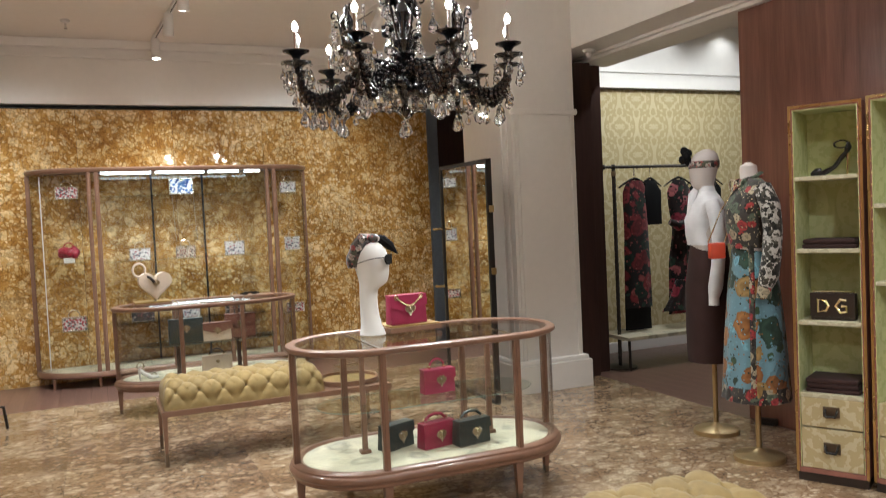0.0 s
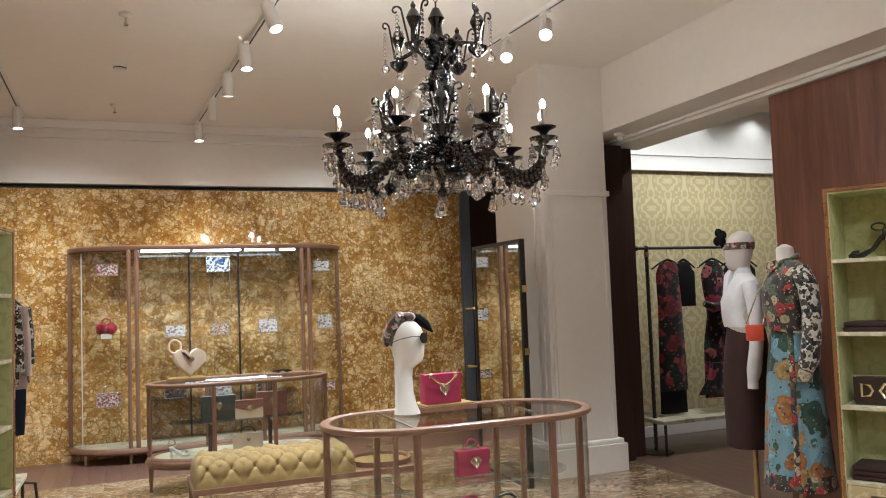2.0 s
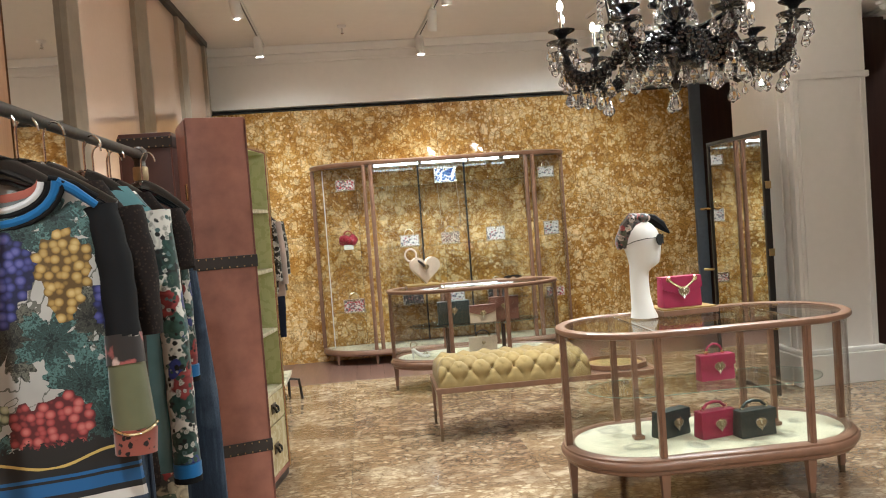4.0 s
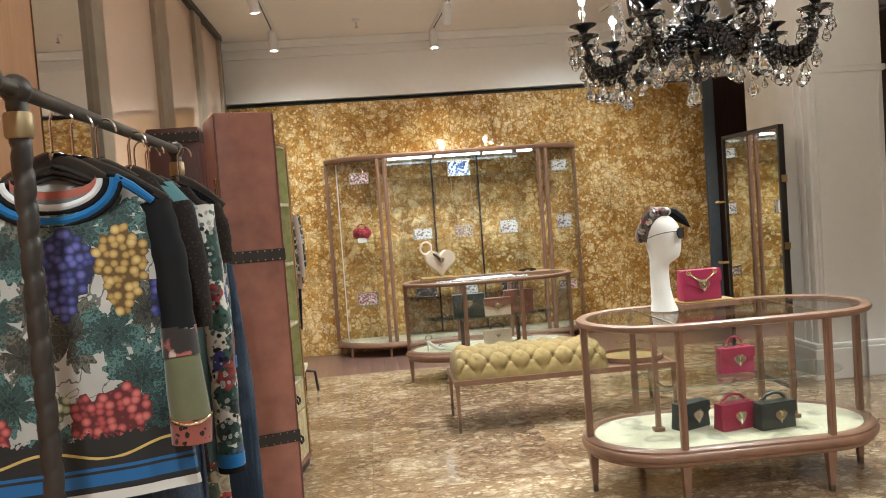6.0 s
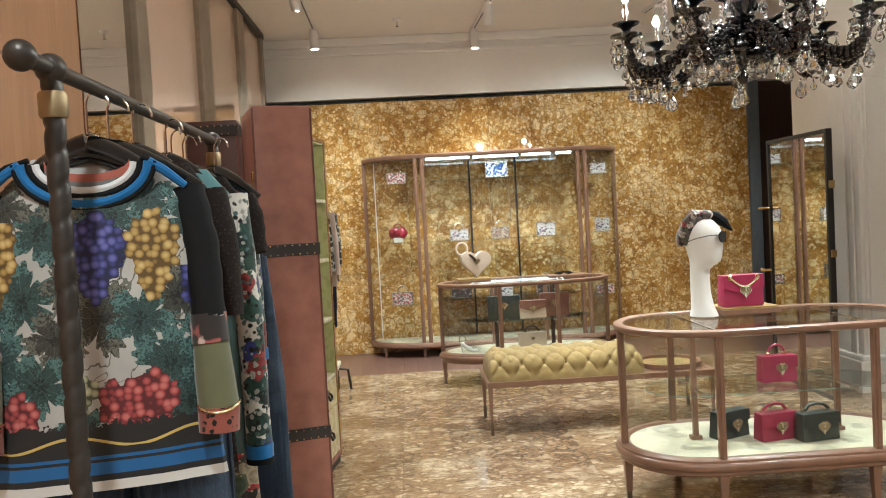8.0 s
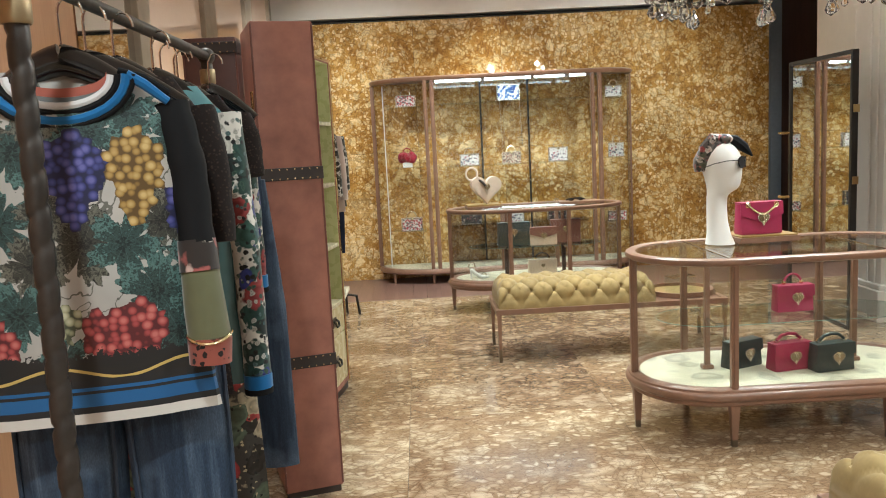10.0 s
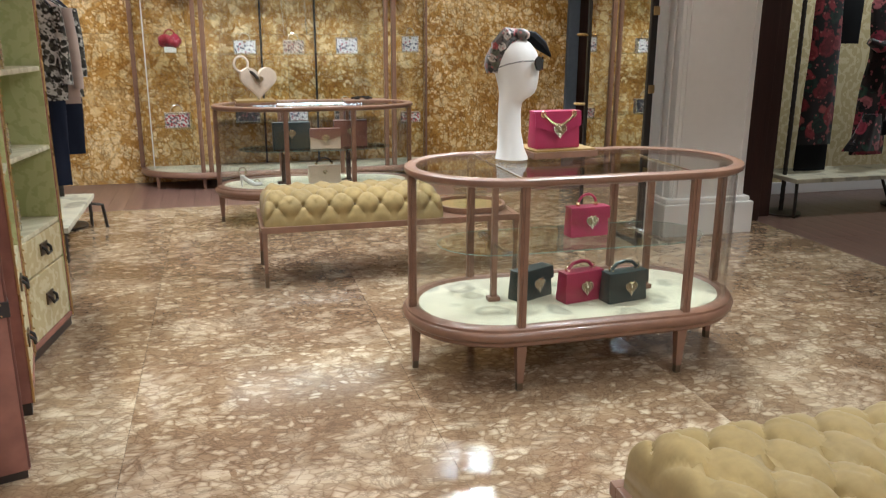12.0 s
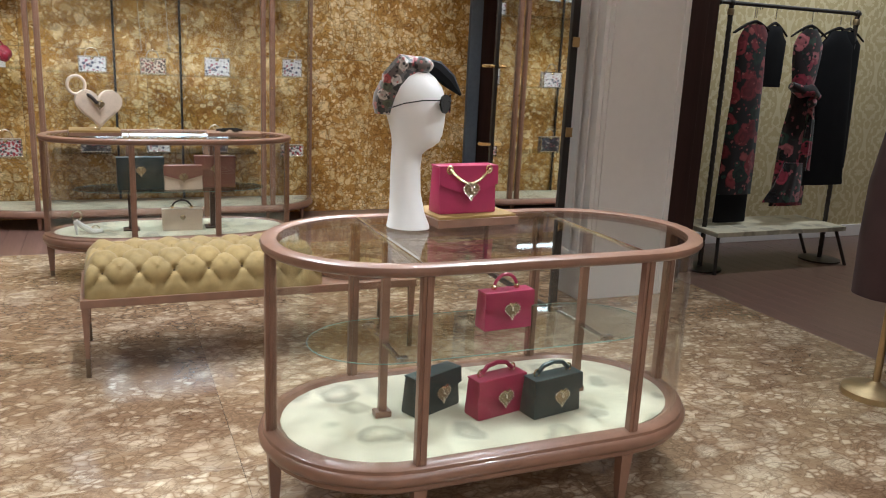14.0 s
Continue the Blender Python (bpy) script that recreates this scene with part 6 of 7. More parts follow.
shelf_trunk(R2, 0.45, 0.30, 2.05, (1.5, 1.1), ((0.30, 0.47), (0.078, 0.292)), "second half of the open rust trunk with drawers")


def on(m, x, y, z, turn=0):
    return m @ pose(x, y, z, 0, 0, turn)


heeled_shoe(on(R1, 0.19, 0.12, 1.66, 200), M_BLACKPLASTIC, "black high-heeled shoe with gilt heel on shelf", M_GOLD)
pile(on(R1, 0.18, 0.14, 1.27), 0.27, 0.22, 2, M_BROWNCLOTH, "two folded brown knits on a trunk shelf")
pile(on(R1, 0.18, 0.14, 0.487), 0.27, 0.22, 3, M_BROWNCLOTH, "three folded brown knits above the drawers")
bb = thing("clutch_bag", on(R1, 0.185, 0.10, 0.88, 0), "black leather shoulder bag with looped gold emblem", "handbag")
part("body", box(B(), -0.11, 0.11, -0.035, 0.035, 0, 0.145, 0.008), M_OXHIDE, bb, "", True)
part("flap", box(B(), -0.112, 0.112, -0.042, -0.034, 0.02, 0.15, 0.004), M_OXHIDE, bb)
part("emblem", tube(B(), [(-0.07, -0.046, 0.115), (-0.07, -0.046, 0.045), (-0.03, -0.046, 0.055), (-0.018, -0.046, 0.08), (-0.03, -0.046, 0.105)], 0.008, 6, True), M_GOLD, bb, "gold loop emblem")
part("emblem", tube(B(), [(0.07, -0.046, 0.11), (0.04, -0.046, 0.115), (0.018, -0.046, 0.08), (0.04, -0.046, 0.045), (0.07, -0.046, 0.05), (0.07, -0.046, 0.078), (0.045, -0.046, 0.08)], 0.008, 6), M_GOLD, bb, "gold curl emblem")
bm = B()
for i in range(16):
    ball(bm, -0.1 + 0.2 * i / 15, 0, 0.152, 0.007, u=6, v=4)
part("chain", bm, M_GOLD, bb, "gold chain")

# left-hand rust trunk: a closed half seen on its narrow side, and the dark half behind it
def closed_trunk(m, w, d, h, skin, straps, label):
    """Half a wardrobe trunk, closed; its narrow side towards -y, x from -w to 0."""
    th = thing("wardrobe_trunk", m, label, "trunk", "closed wardrobe trunks")
    part("body", box(B(), -w, 0, 0, d, 0.03, h, 0.007), skin, th, "", True)
    part("plinth", box(B(), -w + 0.01, -0.01, 0.01, d - 0.01, 0, 0.0295), M_OXHIDE, th, "dark base")
    bm = B()
    for x in (-w - 0.001, -0.007):
        box(bm, x, x + 0.008, -0.002, 0.006, 0.04, h - 0.01, 0.002)
    part("edge_binding", bm, M_RUSTEDGE, th, "darker leather edge binding")
    for z in straps:
        st = part("strap", box(B(), -w - 0.005, 0.005, -0.005, d + 0.005, z - 0.026, z + 0.026, 0.003), M_STRAP, th, "black leather strap")
        n = int(w / 0.031)
        studs(st, [(-w + 0.012 + 0.031 * i, -0.0055, z + dz) for i in range(n + 1) for dz in (-0.019, 0.019) if 0.012 + 0.031 * i < w - 0.004], 0.0032)
    return th


L1 = closed_trunk(pose(-0.452, 3.927, 0, 0, 0, 18), 0.25, 0.36, 2.0, M_RUST, (1.39, 0.596), "tall rust leather wardrobe trunk with black studded straps")
part("lock", box(B(), -0.256, -0.249, 0.05, 0.10, 1.66, 1.73, 0.003), M_BRASS, L1, "brass lock plate")
closed_trunk(pose(-0.83, 4.225, 0), 0.235, 0.115, 1.995, M_OXBLOOD, (1.95, 1.39), "dark brown half of the wardrobe trunk")
# left-hand open trunk, two halves meeting at an angle
G1 = pose(-0.535, 4.42, 0, 0, 0, 90) @ pose(0, 0, 0, 0, 0, 10.5)
shelf_trunk(G1, 0.515, 0.26, 2.0, (1.64, 1.28, 0.915, 0.565), ((0.375, 0.54), (0.078, 0.365)), "open trunk half with green shelves by the aisle")
G2 = pose(-0.636, 4.958, 0, 0, 0, 90) @ pose(0, 0, 0, 0, 0, -9)
shelf_trunk(G2, 0.515, 0.32, 2.0, (1.64, 1.28, 0.915, 0.565), ((0.375, 0.54), (0.078, 0.365)), "open trunk half with green shelves and drawers")
for z, k in ((1.64, 0), (1.28, 0), (0.915, 1), (0.565, 1)):
    if k:
        box_bag(on(G2, 0.20, 0.10, z, 20), 0.10, 0.13, 0.05, M_BAGFLORAL, "small white printed box on a green shelf", handle=False)
    else:
        box_bag(on(G2, 0.13, 0.10, z, -15), 0.13, 0.13, 0.08, M_GILTBAG, "small dark bag with gilt ornament on a green shelf", M_GOLD)


# ---------------------------------------------------------------- garments and racks
def hanger(parent, z_top, width, mat=M_BLACKPLASTIC, thick=0.031):
    """A broad black hanger with a steel hook, in the garment's own plane."""
    w = width / 2
    bm = B()
    n = 12
    for s in (-1, 1):
        pts = [(s * w * i / n, 0, z_top - 0.115 - 0.085 * (i / n) ** 1.4) for i in range(n + 1)]
        tube(bm, pts, [thick * (1 - 0.48 * i / n) for i in range(n + 1)], 10)
    hg_ = part("hanger", bm, mat, parent, "black hanger", True)
    pts = [(0, 0, z_top - 0.09), (0, 0, z_top - 0.03)] + [(0.022 - 0.022 * math.cos(radians(q)), 0, z_top - 0.03 + 0.03 * math.sin(radians(q))) for q in range(20, 200, 20)]
    part("hook", tube(B(), pts, 0.0028, 6), M_CHROME, hg_, "steel hook")


def garment(m, label, mat, z_rail, width, z_hem, depth=0.05, flare=1.0, sleeve=None, sleeve_mat=None, sleeve_end=0.6, cuff=None, neck=0.09, seed=0, origin=None, straps=False, waist=1.0, hang_w=None, thick=0.031):
    """A garment on its hanger; x runs across it. Heights are over the floor."""
    th = thing("hanging_garment", m, label, "garment")
    hanger(th, z_rail, hang_w or width * 0.74, M_BLACKPLASTIC, thick)
    sh = z_rail - 0.165
    oz = z_rail - 0.44
    w = width / 2
    bm = B()
    n = 22
    rings = []
    for j in range(n + 1):
        u = j / n
        z = z_hem + (sh + 0.03 - z_hem) * u
        body = w * (flare + (1 - flare) * min(1, u * 1.15))
        if waist < 1:
            body *= 1 - (1 - waist) * math.exp(-((u - 0.62) / 0.16) ** 2)
        if z > sh - 0.06:
            k = (z - (sh - 0.06)) / 0.115
            body = w + (neck - w) * min(1, k) ** 0.85
            if straps:
                body = w * 0.85 + (neck - w * 0.85) * min(1, k)
        dp = depth * (0.55 + 0.45 * math.sin(math.pi * min(1, 0.15 + 0.85 * (1 - u)))) * (1 if z < sh else max(0.35, 1 - (z - sh) / 0.09))
        rings.append((0, 0, z - oz, body, dp))
    loft(bm, rings, 34, 0.07, 6, seed)
    bod = part("body", bm, mat, th, "", True, pose(0, 0, oz))
    if sleeve:
        for s in (-1, 1):
            a = (s * (w - 0.02), 0.0, sh - 0.04)
            b = (s * (w + 0.005), -0.02, (sh + sleeve_end) / 2)
            c = (s * (w + 0.012), -0.04, sleeve_end)
            pts = [Vector(a).lerp(Vector(b), i / 6) for i in range(6)] + [Vector(b).lerp(Vector(c), i / 6) for i in range(7)]
            rad = [0.038 - 0.005 * i / 12 + 0.0015 * math.sin(i * 2.1 + seed) for i in range(13)]
            slv = part("sleeve", tube(B(), [(p[0], p[1], p[2] - oz) for p in pts], rad, 12), sleeve_mat or mat, th, "", True, pose(0, 0, oz))
            if cuff:
                part("cuff", tube(B(), [(c[0], c[1], c[2] + 0.0 - oz), (c[0], c[1], c[2] - 0.035 - oz)], 0.036, 12), cuff[0], slv, cuff[1], True)
                part("cuff_band", tube(B(), [(c[0], c[1], c[2] - 0.035 - oz), (c[0], c[1], c[2] - 0.05 - oz)], 0.0365, 12), M_BLACKCLOTH, slv, "", True)
    return th


def rack_frame(m, length, height, label, twist=True):
    """A wrought-iron rail on two posts with ball ends; the rail runs along y."""
    th = thing("garment_rack", m, label, "garment rack")
    part("rail", tube(B(), [(0, -0.10, height), (0, length + 0.03, height)], 0.0145, 12), M_IRON, th, "", True)
    for y in (0, length):
        bm = B()
        if twist:
            # a bar wrapped in a spiral band
            rows, segs = int((height - 0.03) / 0.0085), 14
            rings = []
            for k in range(rows + 1):
                z = 0.015 + (height - 0.03) * k / rows
                ring = []
                for q in range(segs):
                    t = 2 * math.pi * q / segs
                    f = (t / (2 * math.pi) - z / 0.058) % 1.0
                    r = 0.0185 - 0.0045 * math.exp(-((f - 0.5) / 0.10) ** 2)
                    ring.append(bm.verts.new((r * math.cos(t), y + r * math.sin(t), z)))
                rings.append(ring)
            for a, b in zip(rings, rings[1:]):
                for q in range(segs):
                    bm.faces.new((a[q], a[(q + 1) % segs], b[(q + 1) % segs], b[q]))
        else:
            tube(bm, [(0, y, 0.02), (0, y, height)], 0.017, 10)
        post = part("post", bm, M_IRON, th, "dark iron post with twisted band", True)
        part("collar", lathe(B(), [(0.022, height - 0.085), (0.0245, height - 0.08), (0.0245, height - 0.045), (0.022, height - 0.04)], 14, pose(0, y, 0)), M_DULLBRASS, post, "dull brass collar", True)
        part("joint", ball(B(), 0, y, height, 0.027, u=14, v=9), M_IRON, th, "", True)
        part("foot", lathe(B(), [(0.16, 0.0), (0.16, 0.012), (0.03, 0.022)], 20, pose(0, y, 0)), M_IRON, th, "round iron foot", True)
    part("ball_end", ball(B(), 0, -0.115, height, 0.026, u=14, v=9), M_IRON, th, "", True)
    return th


M_BLUEBAND = fabric("blue_rib", (0.02, 0.14, 0.36), [], 0.7)
rail_a = pose(-0.667, 1.885, 0, 0, 0, 1.2)
RAIL = 1.789
rack_frame(rail_a, 1.265, RAIL, "dark wrought-iron garment rack with brass collars")
# front jumper with vine print, striped collar and hem
jm = rail_a @ pose(-0.03, 0.235, 0, 0, 0, 10.5)
ju = garment(jm, "vine and grape print jumper with blue striped hem", M_GRAPES, RAIL, 0.405, 0.985, 0.07, 1.12, True, M_BLACKCLOTH, 1.30, None, 0.085, 3)
oz = RAIL - 0.44
for s in (-1, 1):
    part("lower_sleeve", tube(B(), [(s * 0.214, -0.04, 1.27 - oz), (s * 0.218, -0.05, 1.19 - oz), (s * 0.222, -0.055, 1.135 - oz)], [0.036, 0.040, 0.041], 12), M_OLIVE, ju, "olive printed sleeve end", True, pose(0, 0, oz))
    part("cuff", tube(B(), [(s * 0.222, -0.055, 1.135 - oz), (s * 0.220, -0.06, 1.085 - oz)], [0.0425, 0.040], 12), M_SPOTTED, ju, "spotted red cuff", True, pose(0, 0, oz))
    part("cord", tube(B(), [(s * 0.222 + 0.042 * math.cos(q), -0.056 + 0.042 * math.sin(q), 1.137 - oz + 0.006 * math.cos(2 * q)) for q in [2 * math.pi * k / 20 for k in range(20)]], 0.0035, 6, True), M_GOLD, ju, "gold cord", True, pose(0, 0, oz))
    part("sleeve_band", tube(B(), [(s * 0.212, -0.035, 1.325 - oz), (s * 0.214, -0.042, 1.265 - oz)], [0.0365, 0.038], 12), M_MUSHROOM, ju, "mushroom-printed sleeve band", True, pose(0, 0, oz))


def collar(parent, z, depth, rx, rz, r, mat, name, y=-0.055):
    pts = [(rx * math.cos(radians(q)), y, z + rz * math.sin(radians(q))) for q in range(180, 361, 12)]
    part(name, tube(B(), pts, r, 8), mat, parent, "", True)


for k, (rx, rz, r, mt, nm) in enumerate(((0.090, 0.054, 0.0075, M_WHITECLOTH, "white_collar"), (0.102, 0.066, 0.007, M_BLACKCLOTH, "black_collar_band"), (0.117, 0.080, 0.0095, M_BLUEBAND, "blue_collar_band"), (0.129, 0.091, 0.005, M_BLACKCLOTH, "collar_edge"))):
    collar(ju, 1.640, 0, rx, rz, r, mt, nm, -0.052 - 0.002 * k)
for s in (-1, 1):
    part("shoulder_band", tube(B(), [(s * 0.117, -0.056, 1.640), (s * 0.145, -0.05, 1.622), (s * 0.183, -0.036, 1.590)], [0.0095, 0.010, 0.008], 8), M_BLUEBAND, ju, "blue shoulder band", True)
    part("shoulder_edge", tube(B(), [(s * 0.102, -0.050, 1.648), (s * 0.145, -0.042, 1.636), (s * 0.186, -0.03, 1.606)], 0.006, 8), M_BLACKCLOTH, ju, "", True)
# the front of the neck dips below the hanger, showing the lining at the back
for ob in ju.children:
    if ob.name.startswith("body"):
        for v in ob.data.vertices:
            if v.co.y < 0.012 and abs(v.co.x) < 0.10:
                v.co.z = min(v.co.z, 1.636 - oz - 0.056 * math.sqrt(max(0.0, 1 - (v.co.x / 0.10) ** 2)))


def neck_strip(z0, z1, name, mat, label):
    lo = [(0.079 * math.cos(radians(q)), z0 + 0.028 * math.sin(radians(q))) for q in range(180, 361, 15)]
    hi = [(0.079 * math.cos(radians(q)), z1 + 0.028 * math.sin(radians(q))) for q in range(360, 179, -15)]
    part(name, side_poly(B(), lo + hi, -0.030, -0.026), mat, ju, label)


neck_strip(1.632, 1.648, "neck_tape", simple("coral_lining", (0.36, 0.10, 0.07), 0.7), "coral neck tape")
neck_strip(1.578, 1.6315, "neck_lining", simple("grey_lining", (0.16, 0.17, 0.17), 0.8), "grey reverse of the knit")
# jeans and other clothes behind it
jn = thing("jeans", rail_a @ pose(-0.02, 0.33, 0, 0, 0, 8), "faded blue jeans hanging behind the jumper", "jeans")
hanger(jn, RAIL, 0.36)
for s in (-1, 1):
    part("leg", loft(B(), [(s * 0.115, 0, 0.16, 0.085, 0.04), (s * 0.112, 0, 0.5, 0.095, 0.045), (s * 0.108, 0, 0.85, 0.105, 0.05), (s * 0.10, 0, 1.1, 0.11, 0.055), (s * 0.09, 0, 1.3, 0.10, 0.05)], 24, 0.05, 5, 7 + s), M_DENIM, jn, "", True)
part("waist", loft(B(), [(0, 0, 1.28, 0.19, 0.055), (0, 0, 1.5, 0.175, 0.05)], 28), M_DENIM, jn, "", True)
for s in (-1, 1):
    part("seam", tube(B(), [(s * 0.20, -0.012, 0.2), (s * 0.206, -0.014, 0.5), (s * 0.212, -0.016, 0.85), (s * 0.209, -0.018, 1.1), (s * 0.19, -0.018, 1.3)], 0.005, 6), M_SEAM, jn, "raised side seam", True)
    part("inseam", tube(B(), [(s * 0.05, -0.03, 0.2), (s * 0.035, -0.036, 0.5), (s * 0.02, -0.04, 0.85), (s * 0.006, -0.052, 1.2)], 0.004, 6), M_SEAM, jn, "", True)
garment(rail_a @ pose(0.0, 0.43, 0, 0, 0, 4), "black bouclé jacket with cropped sleeves", M_KNIT, RAIL, 0.36, 0.95, 0.06, 1.0, True, M_KNIT, 1.30, None, 0.1, 5)
garment(rail_a @ pose(-0.03, 0.80, 0, 0, 0, 2), "dark floral dress with gold-cord print", M_PATCHPRINT, RAIL, 0.36, 0.42, 0.06, 1.1, None, None, 0.6, None, 0.08, 6)
garment(rail_a @ pose(0.0, 0.70, 0, 0, 0, 5), "teal satin shirt under printed clothes", M_SATIN, RAIL, 0.36, 0.9, 0.05, 1.0, True, M_GARDEN, 0.93, (M_BLUEBAND, "blue ribbed cuff"), 0.08, 8)
garment(rail_a @ pose(-0.05, 0.94, 0, 0, 0, 3), "garden print tunic with blue cuffs", M_GARDEN, RAIL, 0.36, 0.50, 0.06, 1.0, True, M_GARDEN, 0.90, (M_BLUEBAND, "blue ribbed cuff"), 0.09, 9)
garment(rail_a @ pose(-0.03, 1.03, 0, 0, 0, 3), "black knit top with short sleeves", M_KNIT, RAIL, 0.36, 1.0, 0.05, 1.0, True, M_KNIT, 1.42, None, 0.09, 10)
garment(rail_a @ pose(-0.06, 1.11, 0, 0, 0, 2), "garden print blouse with long sleeves", M_GARDEN, RAIL, 0.36, 0.85, 0.05, 1.0, True, M_GARDEN, 1.12, (M_BLUEBAND, "blue ribbed cuff"), 0.09, 11)
jn2 = thing("jeans", rail_a @ pose(0.015, 1.215, 0), "blue jeans with raw hem at the rack end", "jeans")
hanger(jn2, RAIL, 0.26)
for s in (-1, 1):
    part("leg", loft(B(), [(s * 0.075 + 0.04, 0, 0.47, 0.07, 0.03), (s * 0.075 + 0.03, 0, 1.0, 0.074, 0.035), (s * 0.07, 0, 1.4, 0.075, 0.04)], 20, 0.05, 5, 17 + s), M_DENIM, jn2, "", True)
part("waist", loft(B(), [(0, 0, 1.38, 0.135, 0.045), (0, 0, 1.56, 0.125, 0.04)], 24), M_DENIM, jn2, "", True)

# far rack by the stone wall
rail_b = pose(-0.95, 6.7, 0)
rack_frame(rail_b, 1.0, 1.78, "dark iron garment rack beyond the open trunk", False)
garment(rail_b @ pose(0.02, 0.25, 0, 0, 0, 6), "white and black leaf print blouse", M_LEAFPRINT, 1.78, 0.44, 1.0, 0.05, 1.0, True, M_LEAFPRINT, 1.1, None, 0.09, 21)
garment(rail_b @ pose(0.02, 0.42, 0, 0, 0, 3), "navy trousers on a hanger", M_NAVY, 1.78, 0.38, 0.42, 0.05, 0.8, None, None, 0.6, None, 0.09, 22)
garment(rail_b @ pose(0.02, 0.60, 0, 0, 0, 4), "pale pink coat with long sleeves", fabric("blush_cloth", (0.46, 0.36, 0.31), [], 0.7), 1.78, 0.46, 0.95, 0.05, 1.0, True, None, 1.05, None, 0.09, 23)
garment(rail_b @ pose(0.02, 0.78, 0, 0, 0, 4), "leaf print shirt beside navy trousers", M_LEAFPRINT, 1.78, 0.47, 0.98, 0.05, 1.0, True, M_LEAFPRINT, 1.12, None, 0.09, 24)
garment(rail_b @ pose(0.03, 0.92, 0, 0, 0, 4), "wide navy trousers at the rack end", M_NAVY, 1.78, 0.42, 0.56, 0.05, 0.85, None, None, 0.6, None, 0.09, 25)
pf = thing("rack_platform", pose(-1.2, 6.62, 0), "low cream platform under the rack", "platform")
part("board", box(B(), 0.0, 0.46, 0, 1.15, 0.20, 0.235, 0.004), M_TRAY, pf)
for x in (0.03, 0.43):
    for y in (0.04, 1.11):
        part("leg", tube(B(), [(x, y, 0.2), (x, y, 0.0)], 0.012, 8), M_IRON, pf)
part("bracket", tube(B(), [(0.43, 1.0, 0.19), (0.53, 1.02, 0.17), (0.55, 1.02, 0.0)], 0.012, 8), M_IRON, pf, "bent iron foot")

# dressing-room rack
rk = pose(4.66, 6.80, 0, 0, 0, -90)
rack_frame(rk, 1.22, 1.93, "dark iron dress rack in the dressing room", True)


def dress_at(x, **kw):
    return garment(pose(x, 6.80, 0, 0, 0, kw.pop("turn", 0)), thick=0.013, **kw)


dress_at(4.90, label="long black dress with red rose print", mat=M_ROSEPRINT, z_rail=1.93, width=0.285, z_hem=0.56, depth=0.035, flare=1.08, neck=0.07, seed=31, waist=0.94, hang_w=0.36)
sk = thing("black_slip", pose(4.92, 6.84, 0), "plain black hem slip below the rose dress", "garment")
part("body", loft(B(), [(0, 0, 0.34, 0.15, 0.026), (0, 0, 0.6, 0.148, 0.026), (0, 0, 1.0, 0.14, 0.024), (0, 0, 1.72, 0.10, 0.02)], 28, 0.05, 6, 3), M_BLACKCLOTH, sk, "", True)
hanger(sk, 1.93, 0.36, M_BLACKPLASTIC, 0.013)
tk = garment(pose(5.10, 6.82, 0, 0, 0, 8), "short black strap top on a hanger", M_BLACKCLOTH, 1.93, 0.28, 1.36, 0.04, 1.0, None, None, 0.6, None, 0.05, 33, straps=True, hang_w=0.30, thick=0.013)
dress_at(5.43, label="halter dress in shiny rose print", mat=M_ROSESATIN, z_rail=1.93, width=0.29, z_hem=0.46, depth=0.04, flare=1.15, neck=0.04, seed=34, waist=0.62, hang_w=0.36)
hd = thing("draped_sash", pose(5.43, 6.765, 0), "gathered rose satin sash with side flounce", "garment")
part("gather", tube(B(), [(-0.15, 0.0, 1.38), (-0.06, -0.02, 1.335), (0.03, -0.025, 1.35), (0.12, -0.01, 1.30)], [0.03, 0.05, 0.045, 0.03], 10), M_ROSESATIN, hd, "", True)
part("knot", ball(B(), 0.05, -0.03, 1.26, 0.04, 1.1, 0.7, 1.0, 12, 8), M_ROSESATIN, hd, "", True)
part("frill", loft(B(), [(0.09, -0.01, 0.74, 0.05, 0.02), (0.085, -0.012, 0.9, 0.045, 0.024), (0.075, -0.015, 1.1, 0.04, 0.022), (0.06, -0.02, 1.26, 0.02, 0.015)], 40, 0.25, 7, 2), M_ROSESATIN, hd, "", True)
part("flounce", loft(B(), [(-0.10, -0.01, 0.50, 0.17, 0.045), (-0.06, -0.01, 0.62, 0.13, 0.04), (-0.02, -0.008, 0.80, 0.09, 0.03)], 48, 0.16, 8, 6), M_ROSESATIN, hd, "", True)
dress_at(5.72, label="flared black sleeveless dress", mat=M_BLACKCLOTH, z_rail=1.93, width=0.34, z_hem=0.62, depth=0.045, flare=1.65, neck=0.06, seed=35, straps=True, hang_w=0.40)
dress_at(5.82, label="black strap dress on a broad hanger", mat=M_BLACKCLOTH, z_rail=1.93, width=0.32, z_hem=0.75, depth=0.03, flare=1.2, neck=0.05, seed=36, straps=True, turn=6, hang_w=0.38)
pf = thing("rack_platform", pose(4.60, 6.58, 0), "low damask-covered platform under the dress rack", "platform")
part("board", box(B(), 0.0, 1.27, 0, 0.5, 0.285, 0.32, 0.004), M_TRAY, pf)
for x in (0.05, 1.22):
    for y in (0.05, 0.45):
        part("leg", tube(B(), [(x, y, 0.285), (x + (0.12 if x > 1 else -0.02), y - 0.03, 0.0)], 0.013, 8), M_IRON, pf)


